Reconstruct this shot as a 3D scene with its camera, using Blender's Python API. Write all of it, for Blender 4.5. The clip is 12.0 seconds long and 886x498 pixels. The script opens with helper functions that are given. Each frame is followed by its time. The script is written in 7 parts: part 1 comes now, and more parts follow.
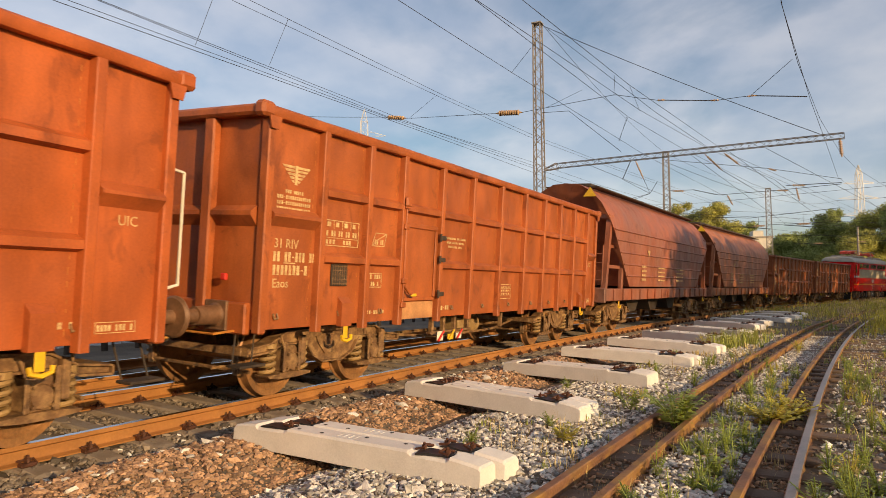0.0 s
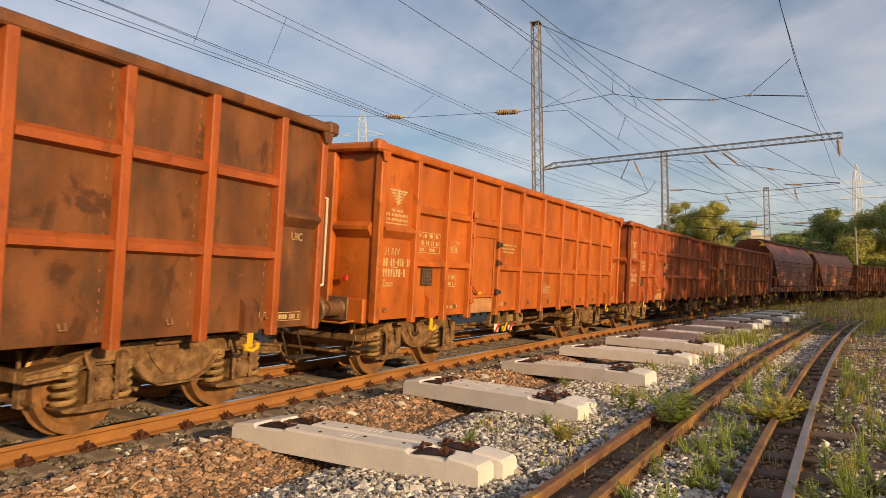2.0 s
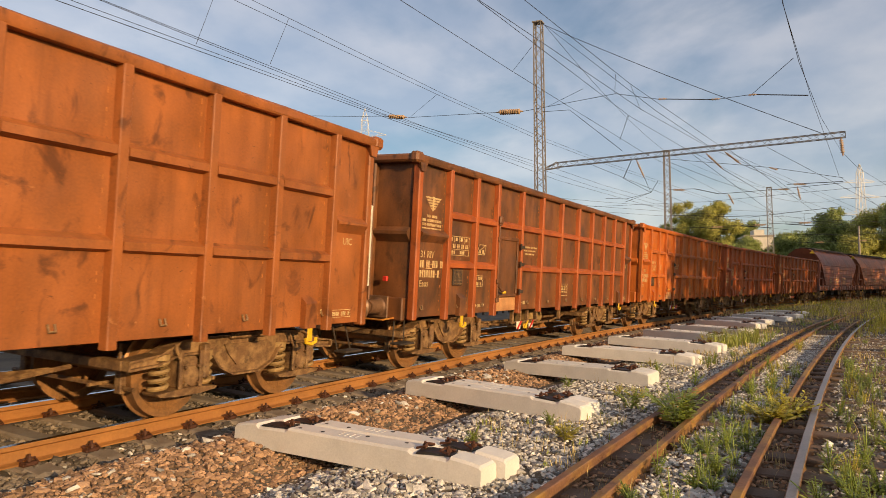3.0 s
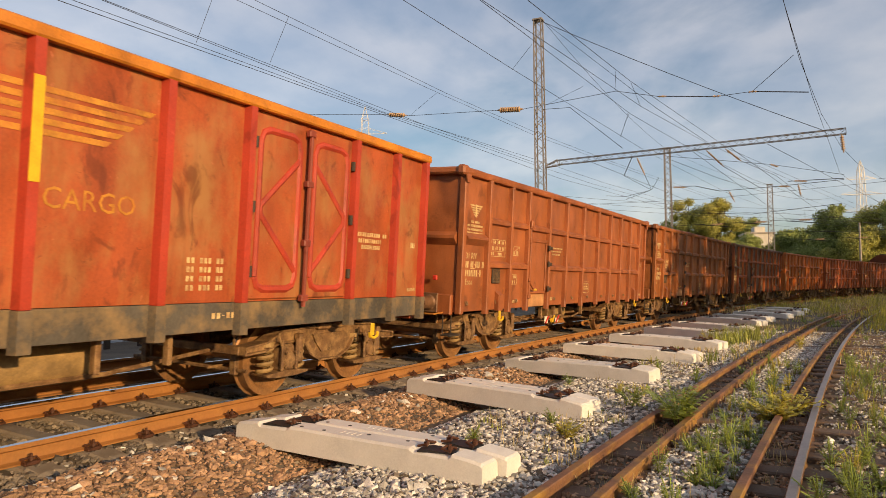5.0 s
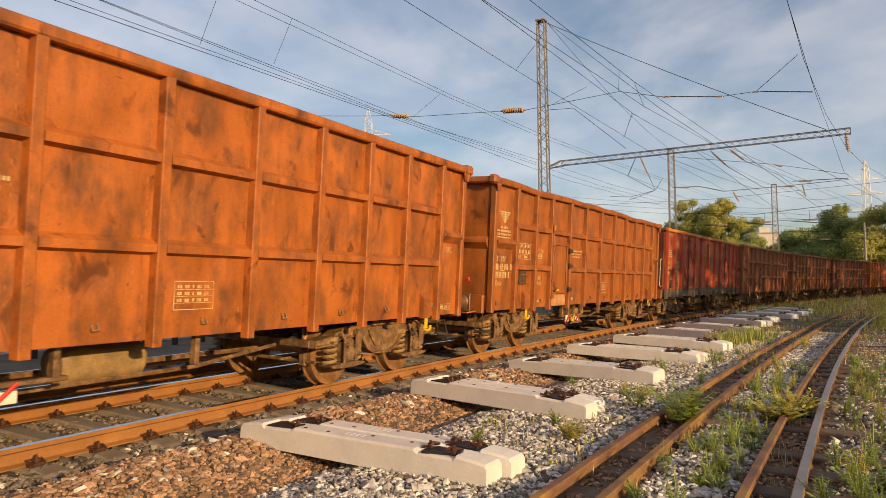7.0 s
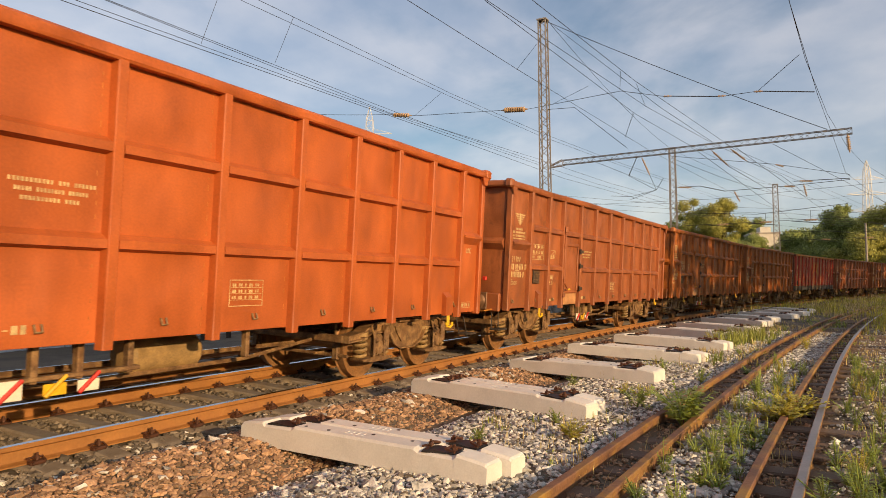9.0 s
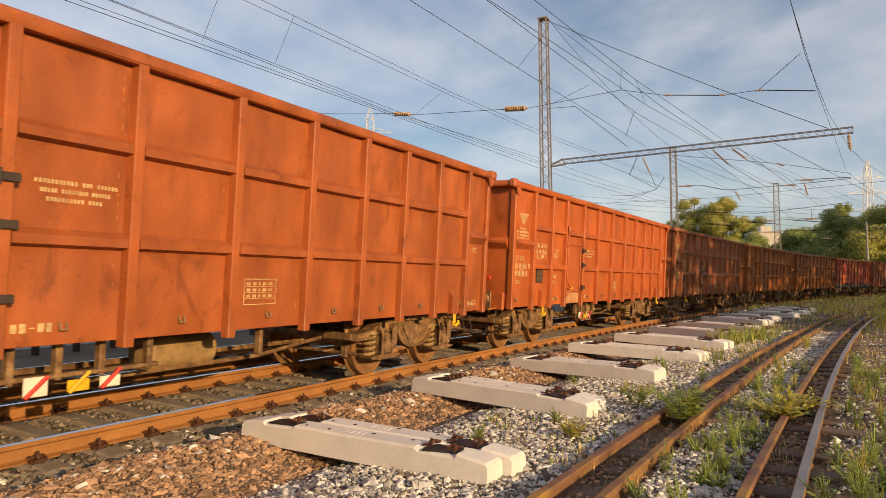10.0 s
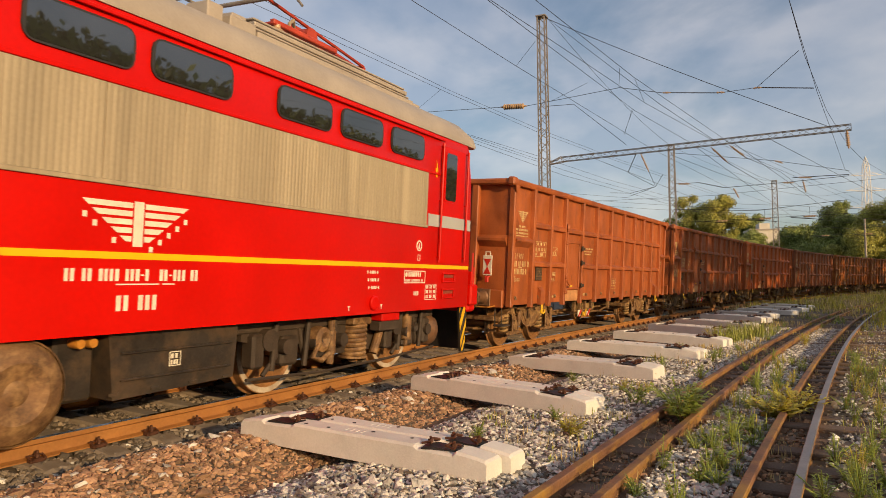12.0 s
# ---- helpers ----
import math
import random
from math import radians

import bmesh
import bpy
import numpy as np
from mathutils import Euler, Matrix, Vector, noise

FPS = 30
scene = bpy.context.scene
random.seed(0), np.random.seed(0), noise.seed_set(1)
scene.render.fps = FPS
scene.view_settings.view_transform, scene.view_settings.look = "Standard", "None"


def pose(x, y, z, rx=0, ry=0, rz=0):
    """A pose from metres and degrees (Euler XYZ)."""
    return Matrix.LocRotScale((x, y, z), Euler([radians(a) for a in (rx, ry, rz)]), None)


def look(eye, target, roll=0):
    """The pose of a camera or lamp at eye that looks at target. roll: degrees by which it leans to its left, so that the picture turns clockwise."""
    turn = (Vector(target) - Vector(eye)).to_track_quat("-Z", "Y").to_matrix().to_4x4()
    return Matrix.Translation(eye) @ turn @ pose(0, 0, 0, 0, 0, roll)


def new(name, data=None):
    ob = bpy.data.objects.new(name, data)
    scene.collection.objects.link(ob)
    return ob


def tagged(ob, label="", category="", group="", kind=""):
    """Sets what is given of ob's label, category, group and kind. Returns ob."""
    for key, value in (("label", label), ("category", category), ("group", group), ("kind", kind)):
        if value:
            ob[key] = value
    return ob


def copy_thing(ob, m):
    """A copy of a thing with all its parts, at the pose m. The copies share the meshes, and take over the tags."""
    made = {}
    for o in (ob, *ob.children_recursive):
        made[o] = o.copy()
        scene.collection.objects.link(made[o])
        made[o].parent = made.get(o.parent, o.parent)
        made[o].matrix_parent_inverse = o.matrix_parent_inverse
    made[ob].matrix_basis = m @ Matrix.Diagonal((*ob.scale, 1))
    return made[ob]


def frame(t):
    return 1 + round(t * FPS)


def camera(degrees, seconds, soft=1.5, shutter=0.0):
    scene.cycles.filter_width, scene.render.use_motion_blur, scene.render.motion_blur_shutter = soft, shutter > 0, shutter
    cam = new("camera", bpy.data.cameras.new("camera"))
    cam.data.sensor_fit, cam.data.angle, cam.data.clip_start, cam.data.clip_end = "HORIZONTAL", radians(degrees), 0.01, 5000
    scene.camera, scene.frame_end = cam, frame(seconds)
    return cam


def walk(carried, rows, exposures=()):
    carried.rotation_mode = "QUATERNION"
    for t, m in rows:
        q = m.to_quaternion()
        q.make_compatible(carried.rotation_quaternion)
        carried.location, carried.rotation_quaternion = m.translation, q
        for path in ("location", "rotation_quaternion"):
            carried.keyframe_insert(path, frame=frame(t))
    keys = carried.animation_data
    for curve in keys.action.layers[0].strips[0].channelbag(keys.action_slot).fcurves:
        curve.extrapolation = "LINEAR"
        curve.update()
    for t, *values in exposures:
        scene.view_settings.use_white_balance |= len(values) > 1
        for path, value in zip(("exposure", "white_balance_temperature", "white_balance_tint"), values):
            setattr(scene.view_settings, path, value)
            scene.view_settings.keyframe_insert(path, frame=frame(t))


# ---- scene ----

# ---------- camera and its path ----------
cam = camera(64.52, 12.0, soft=0.4, shutter=0.04)
EYE = Vector((0.0, 0.0, 1.271))


def aim(yaw, pitch, roll):
    """Camera pose from degrees: yaw from the track's axis, pitch up, roll."""
    a, b = radians(yaw), radians(pitch)
    way = Vector((math.cos(a) * math.cos(b), math.sin(a) * math.cos(b), math.sin(b)))
    return look(EYE, EYE + way * 10, roll)


VIEW = [
    (0.0, 26.069, 3.304, -0.346), (0.5, 25.997, 3.307, -0.359), (1.0, 25.938, 3.301, -0.363),
    (1.5, 25.912, 3.222, -0.314), (2.0, 25.935, 3.232, -0.313), (2.5, 26.062, 3.250, -0.288),
    (3.0, 26.135, 3.230, -0.365), (5.0, 26.188, 3.075, -0.547), (5.5, 26.263, 3.117, -0.597),
    (6.0, 26.404, 3.114, -0.628), (6.5, 26.465, 3.126, -0.653), (7.0, 26.486, 3.160, -0.664),
    (9.0, 26.555, 3.090, -0.513), (9.5, 26.610, 3.080, -0.543), (10.0, 26.603, 3.007, -0.497),
    (10.5, 26.572, 2.972, -0.457), (11.0, 26.599, 2.988, -0.544), (11.5, 26.528, 2.932, -0.661),
    (12.0, 26.502, 2.852, -0.638)]
walk(cam, [(t, aim(*v)) for t, *v in VIEW], exposures=[(0.0, 0.0, 7000, 10), (1.0, -0.05, 7000, 10), (2.0, -0.12, 7000, 10), (3.0, -0.05, 7000, 10), (6.0, -0.05, 7000, 10), (9.0, -0.02, 7000, 10), (11.2, -0.05, 7000, 10), (12.0, -0.2, 7000, 10)])

# ---------- sky, sun, exposure ----------
SUN_TO = Vector((-0.42, -0.88, 0.225)).normalized()
SUN_EL = math.asin(SUN_TO.z)
SUN_AZ = math.atan2(SUN_TO.x, SUN_TO.y)
scene.view_settings.exposure = 0.0

world = bpy.data.worlds.new("sky")
scene.world = world
world.use_nodes = True
wn, wl = world.node_tree.nodes, world.node_tree.links
wn.clear()
w_out = wn.new("ShaderNodeOutputWorld")
w_bg = wn.new("ShaderNodeBackground")
w_sky = wn.new("ShaderNodeTexSky")
w_sky.sky_type, w_sky.sun_disc = "NISHITA", False
w_sky.sun_elevation, w_sky.sun_rotation = SUN_EL, SUN_AZ
w_sky.air_density, w_sky.dust_density, w_sky.ozone_density = 1.0, 1.2, 2.5
w_bg.inputs["Strength"].default_value = 0.140
# thin broken cloud cover
w_co = wn.new("ShaderNodeTexCoord")
w_sep = wn.new("ShaderNodeSeparateXYZ")
w_add = wn.new("ShaderNodeMath")
w_add.operation, w_add.inputs[1].default_value = "ADD", 0.30
w_dx, w_dy = wn.new("ShaderNodeMath"), wn.new("ShaderNodeMath")
w_dx.operation = w_dy.operation = "DIVIDE"
w_com = wn.new("ShaderNodeCombineXYZ")
w_no = wn.new("ShaderNodeTexNoise")
w_no.inputs["Scale"].default_value, w_no.inputs["Detail"].default_value = 1.7, 8.0
w_no.inputs["Roughness"].default_value, w_no.inputs["Distortion"].default_value = 0.55, 0.35
w_ramp = wn.new("ShaderNodeValToRGB")
w_ramp.color_ramp.elements[0].position, w_ramp.color_ramp.elements[1].position = 0.30, 0.52
w_no2 = wn.new("ShaderNodeTexNoise")
w_no2.inputs["Scale"].default_value, w_no2.inputs["Detail"].default_value = 3.6, 7.0
w_cr = wn.new("ShaderNodeValToRGB")
w_cr.color_ramp.elements[0].position, w_cr.color_ramp.elements[1].position = 0.40, 0.72
w_cr.color_ramp.elements[0].color = (2.05, 2.2, 2.75, 1)
w_cr.color_ramp.elements[1].color = (3.75, 3.55, 3.70, 1)
w_mix = wn.new("ShaderNodeMix")
w_mix.data_type = "RGBA"
w_fac = wn.new("ShaderNodeMath")
w_fac.operation, w_fac.inputs[1].default_value = "MULTIPLY", 0.86
wl.new(w_co.outputs["Generated"], w_sep.inputs[0])
wl.new(w_sep.outputs["Z"], w_add.inputs[0])
wl.new(w_sep.outputs["X"], w_dx.inputs[0])
wl.new(w_add.outputs[0], w_dx.inputs[1])
wl.new(w_sep.outputs["Y"], w_dy.inputs[0])
wl.new(w_add.outputs[0], w_dy.inputs[1])
wl.new(w_dx.outputs[0], w_com.inputs[0])
wl.new(w_dy.outputs[0], w_com.inputs[1])
wl.new(w_com.outputs[0], w_no.inputs["Vector"])
wl.new(w_com.outputs[0], w_no2.inputs["Vector"])
wl.new(w_no.outputs[0], w_ramp.inputs[0])
wl.new(w_no2.outputs[0], w_cr.inputs[0])
wl.new(w_ramp.outputs[0], w_fac.inputs[0])
wl.new(w_fac.outputs[0], w_mix.inputs["Factor"])
wl.new(w_sky.outputs[0], w_mix.inputs["A"])
w_k = wn.new("ShaderNodeVectorMath")
w_k.operation = "SCALE"
w_k.inputs["Scale"].default_value = 0.55
w_sum = wn.new("ShaderNodeVectorMath")
w_sum.operation = "ADD"
wl.new(w_sky.outputs[0], w_k.inputs[0])
wl.new(w_k.outputs[0], w_sum.inputs[0])
wl.new(w_cr.outputs[0], w_sum.inputs[1])
wl.new(w_sum.outputs[0], w_mix.inputs["B"])
wl.new(w_mix.outputs["Result"], w_bg.inputs["Color"])
wl.new(w_bg.outputs[0], w_out.inputs[0])

sun = new("sun", bpy.data.lights.new("sun", "SUN"))
sun.data.energy, sun.data.angle, sun.data.color = 5.0, radians(0.5), (1.0, 0.71, 0.40)
sun.matrix_world = look((-30, -90, 40), Vector((-30, -90, 40)) - SUN_TO)


# ---------- materials ----------
def material(name, base, rough=0.6, metal=0.0, vary=0.25, scale=3.0, fine=40.0, bump=0.15, stain=None, stain_amt=0.5,
             stain_scale=1.2, stretch=1.0, island=0.0, per_object=0.0, spec=0.5, dent=0.0):
    """A node material with two scales of variation, a stain colour and fine relief."""
    m = bpy.data.materials.new(name)
    m.use_nodes = True
    n, l = m.node_tree.nodes, m.node_tree.links
    b = n["Principled BSDF"]
    b.inputs["Metallic"].default_value = metal
    b.inputs["Specular IOR Level"].default_value = spec
    co = n.new("ShaderNodeTexCoord")
    mp = n.new("ShaderNodeMapping")
    mp.inputs["Scale"].default_value = (1, 1, 1 / stretch)
    l.new(co.outputs["Object"], mp.inputs[0])
    n1, n2 = n.new("ShaderNodeTexNoise"), n.new("ShaderNodeTexNoise")
    n1.inputs["Scale"].default_value, n1.inputs["Detail"].default_value = scale, 6
    n2.inputs["Scale"].default_value, n2.inputs["Detail"].default_value = fine, 4
    l.new(mp.outputs[0], n1.inputs["Vector"])
    l.new(co.outputs["Object"], n2.inputs["Vector"])
    add = n.new("ShaderNodeMath")
    add.operation = "ADD"
    low = n.new("ShaderNodeMath")
    low.operation, low.inputs[1].default_value = "MULTIPLY", 0.5
    l.new(n2.outputs[0], low.inputs[0])
    l.new(n1.outputs[0], add.inputs[0])
    l.new(low.outputs[0], add.inputs[1])
    rng = n.new("ShaderNodeMapRange")
    rng.inputs["From Min"].default_value, rng.inputs["From Max"].default_value = 0.52, 0.98
    rng.inputs["To Min"].default_value, rng.inputs["To Max"].default_value = 1 - vary, 1 + vary
    l.new(add.outputs[0], rng.inputs["Value"])
    val = rng.outputs[0]
    if island or per_object:
        src = n.new("ShaderNodeNewGeometry").outputs["Random Per Island"] if island else n.new("ShaderNodeObjectInfo").outputs["Random"]
        r2 = n.new("ShaderNodeMapRange")
        a = island or per_object
        r2.inputs["To Min"].default_value, r2.inputs["To Max"].default_value = 1 - a, 1 + a
        l.new(src, r2.inputs["Value"])
        mul = n.new("ShaderNodeMath")
        mul.operation = "MULTIPLY"
        l.new(val, mul.inputs[0])
        l.new(r2.outputs[0], mul.inputs[1])
        val = mul.outputs[0]
    vm = n.new("ShaderNodeVectorMath")
    vm.operation = "SCALE"
    vm.inputs[0].default_value = base
    l.new(val, vm.inputs["Scale"])
    col = vm.outputs[0]
    if stain:
        n3 = n.new("ShaderNodeTexNoise")
        n3.inputs["Scale"].default_value, n3.inputs["Detail"].default_value = stain_scale, 8
        n3.inputs["Roughness"].default_value = 0.65
        l.new(mp.outputs[0], n3.inputs["Vector"])
        rp = n.new("ShaderNodeMapRange")
        rp.inputs["From Min"].default_value, rp.inputs["From Max"].default_value = 0.45, 0.68
        rp.inputs["To Max"].default_value = stain_amt
        l.new(n3.outputs[0], rp.inputs["Value"])
        mx = n.new("ShaderNodeMix")
        mx.data_type = "RGBA"
        l.new(rp.outputs[0], mx.inputs["Factor"])
        l.new(col, mx.inputs["A"])
        mx.inputs["B"].default_value = (*stain, 1)
        col = mx.outputs["Result"]
    l.new(col, b.inputs["Base Color"])
    rr = n.new("ShaderNodeMapRange")
    rr.inputs["To Min"].default_value, rr.inputs["To Max"].default_value = max(0.03, rough - 0.12), min(1, rough + 0.12)
    l.new(n1.outputs[0], rr.inputs["Value"])
    l.new(rr.outputs[0], b.inputs["Roughness"])
    if bump:
        bp = n.new("ShaderNodeBump")
        bp.inputs["Strength"].default_value, bp.inputs["Distance"].default_value = bump, 0.02
        l.new(add.outputs[0], bp.inputs["Height"])
        l.new(bp.outputs[0], b.inputs["Normal"])
        if dent:
            n4 = n.new("ShaderNodeTexNoise")
            n4.inputs["Scale"].default_value, n4.inputs["Detail"].default_value = 1.3, 1.5
            l.new(co.outputs["Object"], n4.inputs["Vector"])
            b2 = n.new("ShaderNodeBump")
            b2.inputs["Strength"].default_value, b2.inputs["Distance"].default_value = dent, 0.12
            l.new(n4.outputs[0], b2.inputs["Height"])
            l.new(b2.outputs[0], bp.inputs["Normal"])
    return m


def wagon_paint(name, base, dark, amt, scale=1.1, scuff=0.45, rub=0.25):
    """Freight paint: faded patches, dark scuffs from loading, rubbed pale spots and run-off streaks."""
    m = material(name, base, 0.56, 0, 0.26, 2.4, 45, 0.08, dark, amt, scale, stretch=1.8, dent=0.85)
    n, l = m.node_tree.nodes, m.node_tree.links
    b = n["Principled BSDF"]
    col = b.inputs["Base Color"].links[0].from_socket
    co = n.new("ShaderNodeTexCoord")
    rnd = n.new("ShaderNodeObjectInfo")
    off = n.new("ShaderNodeVectorMath")
    off.operation = "SCALE"
    off.inputs[0].default_value = (37.0, 11.0, 23.0)
    l.new(rnd.outputs["Random"], off.inputs["Scale"])
    add = n.new("ShaderNodeVectorMath")
    add.operation = "ADD"
    l.new(co.outputs["Object"], add.inputs[0])
    l.new(off.outputs[0], add.inputs[1])

    def layer(col, size, stretch, lo, hi, amount, tint, detail=9.0, distort=0.8):
        mp = n.new("ShaderNodeMapping")
        mp.inputs["Scale"].default_value = (1, 1, 1 / stretch)
        l.new(add.outputs[0], mp.inputs[0])
        no = n.new("ShaderNodeTexNoise")
        no.inputs["Scale"].default_value, no.inputs["Detail"].default_value = size, detail
        no.inputs["Roughness"].default_value, no.inputs["Distortion"].default_value = 0.62, distort
        l.new(mp.outputs[0], no.inputs["Vector"])
        r = n.new("ShaderNodeMapRange")
        r.inputs["From Min"].default_value, r.inputs["From Max"].default_value, r.inputs["To Max"].default_value = lo, hi, amount
        l.new(no.outputs[0], r.inputs["Value"])
        mx = n.new("ShaderNodeMix")
        mx.data_type = "RGBA"
        l.new(r.outputs[0], mx.inputs["Factor"])
        l.new(col, mx.inputs["A"])
        mx.inputs["B"].default_value = (*tint, 1)
        return mx.outputs["Result"]

    low = [c * 0.30 for c in base]
    pale = (min(1, base[0] * 1.35 + 0.06), base[1] * 1.7 + 0.05, base[2] * 2.2 + 0.035)
    col = layer(col, 7.0, 14.0, 0.54, 0.72, scuff * 0.6, [c * 0.45 for c in base], 6.0, 0.1)
    col = layer(col, 3.1, 1.5, 0.57, 0.66, scuff, low)
    col = layer(col, 13.0, 0.8, 0.66, 0.71, scuff, low, 5.0, 1.6)
    col = layer(col, 8.0, 1.0, 0.66, 0.73, rub, pale, 10.0, 0.6)
    l.new(col, b.inputs["Base Color"])
    return m


PAINT = {
    "rust_orange": wagon_paint("rust_orange_paint", (0.375, 0.096, 0.022), (0.21, 0.05, 0.013), 0.65),
    "red_orange": wagon_paint("red_orange_paint", (0.405, 0.092, 0.019), (0.25, 0.055, 0.014), 0.55),
    "fresh_orange": wagon_paint("fresh_orange_paint", (0.43, 0.100, 0.020), (0.36, 0.08, 0.018), 0.4, 0.9, 0.15, 0.12),
    "bright_orange": wagon_paint("bright_orange_paint", (0.49, 0.122, 0.015), (0.30, 0.07, 0.012), 0.5),
    "dirty_brown": wagon_paint("dirty_brown_paint", (0.190, 0.068, 0.020), (0.055, 0.030, 0.015), 0.85, 2.0, 0.75, 0.45),
    "worn_brown": wagon_paint("worn_brown_paint", (0.33, 0.100, 0.022), (0.15, 0.06, 0.02), 0.6, 1.5, 0.8, 0.6),
    "dull_brown": wagon_paint("dull_brown_paint", (0.34, 0.100, 0.030), (0.13, 0.045, 0.02), 0.5),
    "tan_orange": wagon_paint("tan_orange_paint", (0.36, 0.104, 0.016), (0.12, 0.042, 0.012), 0.75, 2.2, 0.7, 0.4),
    "scratched_orange": wagon_paint("scratched_orange_paint", (0.42, 0.116, 0.016), (0.10, 0.045, 0.018), 0.8, 3.2, 0.9, 0.4),
    "old_red": wagon_paint("old_red_paint", (0.36, 0.074, 0.019), (0.38, 0.180, 0.058), 0.85, 2.0, 0.6, 0.9),
    "hopper_brown": wagon_paint("hopper_brown_paint", (0.31, 0.095, 0.045), (0.14, 0.095, 0.080), 0.75, 0.6),
    "hopper_orange": wagon_paint("hopper_orange_paint", (0.40, 0.135, 0.055), (0.15, 0.07, 0.045), 0.7, 0.7),
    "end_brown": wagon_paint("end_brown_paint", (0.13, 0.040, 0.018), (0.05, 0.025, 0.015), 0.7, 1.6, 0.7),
    "oxide_red": wagon_paint("oxide_red_paint", (0.27, 0.050, 0.026), (0.11, 0.035, 0.02), 0.5),
}
RIB_ORANGE = wagon_paint("rib_orange_paint", (0.38, 0.088, 0.017), (0.25, 0.06, 0.02), 0.4)
RIB_RED = wagon_paint("rib_red_paint", (0.42, 0.046, 0.020), (0.30, 0.045, 0.02), 0.4)
CAP_YELLOW = wagon_paint("cap_yellow_paint", (0.58, 0.20, 0.018), (0.33, 0.10, 0.02), 0.5)
BAND_DARK = material("band_dark_paint", (0.085, 0.072, 0.055), 0.65, 0, 0.4, 2, 30, 0.2, (0.32, 0.20, 0.085), 0.8, 2.8)
WHITE = material("stencil_white_paint", (0.72, 0.66, 0.52), 0.6, 0, 0.15, 6, 60, 0.0)
STENCIL = material("worn_stencil_paint", (0.60, 0.42, 0.19), 0.65, 0, 0.3, 9, 60, 0.0, (0.34, 0.12, 0.04), 0.7, 14.0)
YELLOW = material("safety_yellow_paint", (0.72, 0.42, 0.02), 0.5, 0, 0.15, 6, 50, 0.05)
ORANGE_YELLOW = material("faded_yellow_paint", (0.52, 0.22, 0.028), 0.6, 0, 0.3, 6, 50, 0.05, (0.36, 0.08, 0.02), 0.85, 4.0)
SIGN_RED = material("signal_red_paint", (0.60, 0.03, 0.015), 0.5, 0, 0.1, 6, 50, 0.0)
UNDER = material("greasy_brown_steel", (0.155, 0.080, 0.034), 0.64, 0.1, 0.45, 6, 45, 0.35, (0.42, 0.25, 0.105), 0.75, 9.0)
UNDER_DARK = material("dark_underframe_steel", (0.050, 0.034, 0.022), 0.7, 0.1, 0.35, 5, 45, 0.3)
TANK = material("dusty_tank_steel", (0.34, 0.21, 0.08), 0.7, 0, 0.3, 6, 50, 0.25, (0.10, 0.06, 0.03), 0.5, 4)
PALE_RIM = material("pale_wheel_rim_paint", (0.50, 0.42, 0.32), 0.7, 0, 0.3, 6, 40, 0.1, (0.25, 0.15, 0.08), 0.6, 5)
WELD = material("weld_bead", (0.47, 0.165, 0.038), 0.6, 0, 0.3, 8, 50, 0.1)
DUSTY = material("dust_rubbed_paint", (0.46, 0.22, 0.085), 0.75, 0, 0.3, 4, 40, 0.15, (0.30, 0.10, 0.03), 0.6, 3)
TREAD = material("worn_wheel_steel", (0.34, 0.165, 0.062), 0.5, 0.3, 0.3, 5, 40, 0.1, (0.07, 0.05, 0.04), 0.5, 4)
BUFFER = material("greasy_buffer_steel", (0.20, 0.105, 0.055), 0.45, 0.3, 0.3, 6, 30, 0.1)
RAIL_RUST = material("rusty_rail_steel", (0.36, 0.155, 0.040), 0.75, 0.1, 0.2, 2, 35, 0.2, (0.25, 0.09, 0.026), 0.5, 1.5)
RAIL_TOP = material("polished_rail_head", (0.55, 0.55, 0.57), 0.22, 1.0, 0.1, 3, 30, 0.02)
RAIL_OLD = material("old_rail_steel", (0.20, 0.098, 0.052), 0.7, 0.2, 0.35, 3, 40, 0.4, (0.46, 0.26, 0.05), 0.8, 1.6)
RAIL_OLD_TOP = material("dull_rail_head", (0.30, 0.24, 0.21), 0.42, 0.6, 0.25, 4, 40, 0.05)
CONCRETE = material("new_pale_concrete", (0.72, 0.68, 0.61), 0.85, 0, 0.12, 3, 60, 0.25, (0.66, 0.61, 0.54), 0.5, 2.0, per_object=0.08)
CONCRETE_OLD = material("track_sleeper_concrete", (0.25, 0.20, 0.15), 0.9, 0, 0.2, 4, 60, 0.3, (0.14, 0.09, 0.05), 0.6, 3, per_object=0.12)
TIMBER = material("old_timber_sleeper", (0.15, 0.100, 0.066), 0.9, 0, 0.35, 3, 50, 0.5, per_object=0.2)
RUBBER = material("black_rubber_pad", (0.018, 0.016, 0.016), 0.55, 0, 0.3, 10, 60, 0.1)
CLIP = material("rusty_fastener_steel", (0.11, 0.045, 0.025), 0.6, 0.4, 0.4, 12, 60, 0.2)
GRAVEL_BROWN = material("brown_ballast_stone", (0.345, 0.208, 0.118), 0.9, 0, 0.25, 14, 90, 0.5, island=0.6)
GRAVEL_PALE = material("pale_gravel_stone", (0.49, 0.455, 0.395), 0.9, 0, 0.25, 14, 90, 0.4, island=0.65)
GRAVEL_DARK = material("grey_ballast_stone", (0.18, 0.142, 0.104), 0.9, 0, 0.15, 14, 90, 0.3, island=0.6)
SOIL = material("gravelly_soil", (0.12, 0.088, 0.056), 0.95, 0, 0.45, 1.2, 22, 0.8, (0.15, 0.115, 0.065), 0.5, 0.6)
GRASS = material("green_grass_blades", (0.27, 0.29, 0.055), 0.7, 0, 0.2, 1, 9, 0, island=0.45)
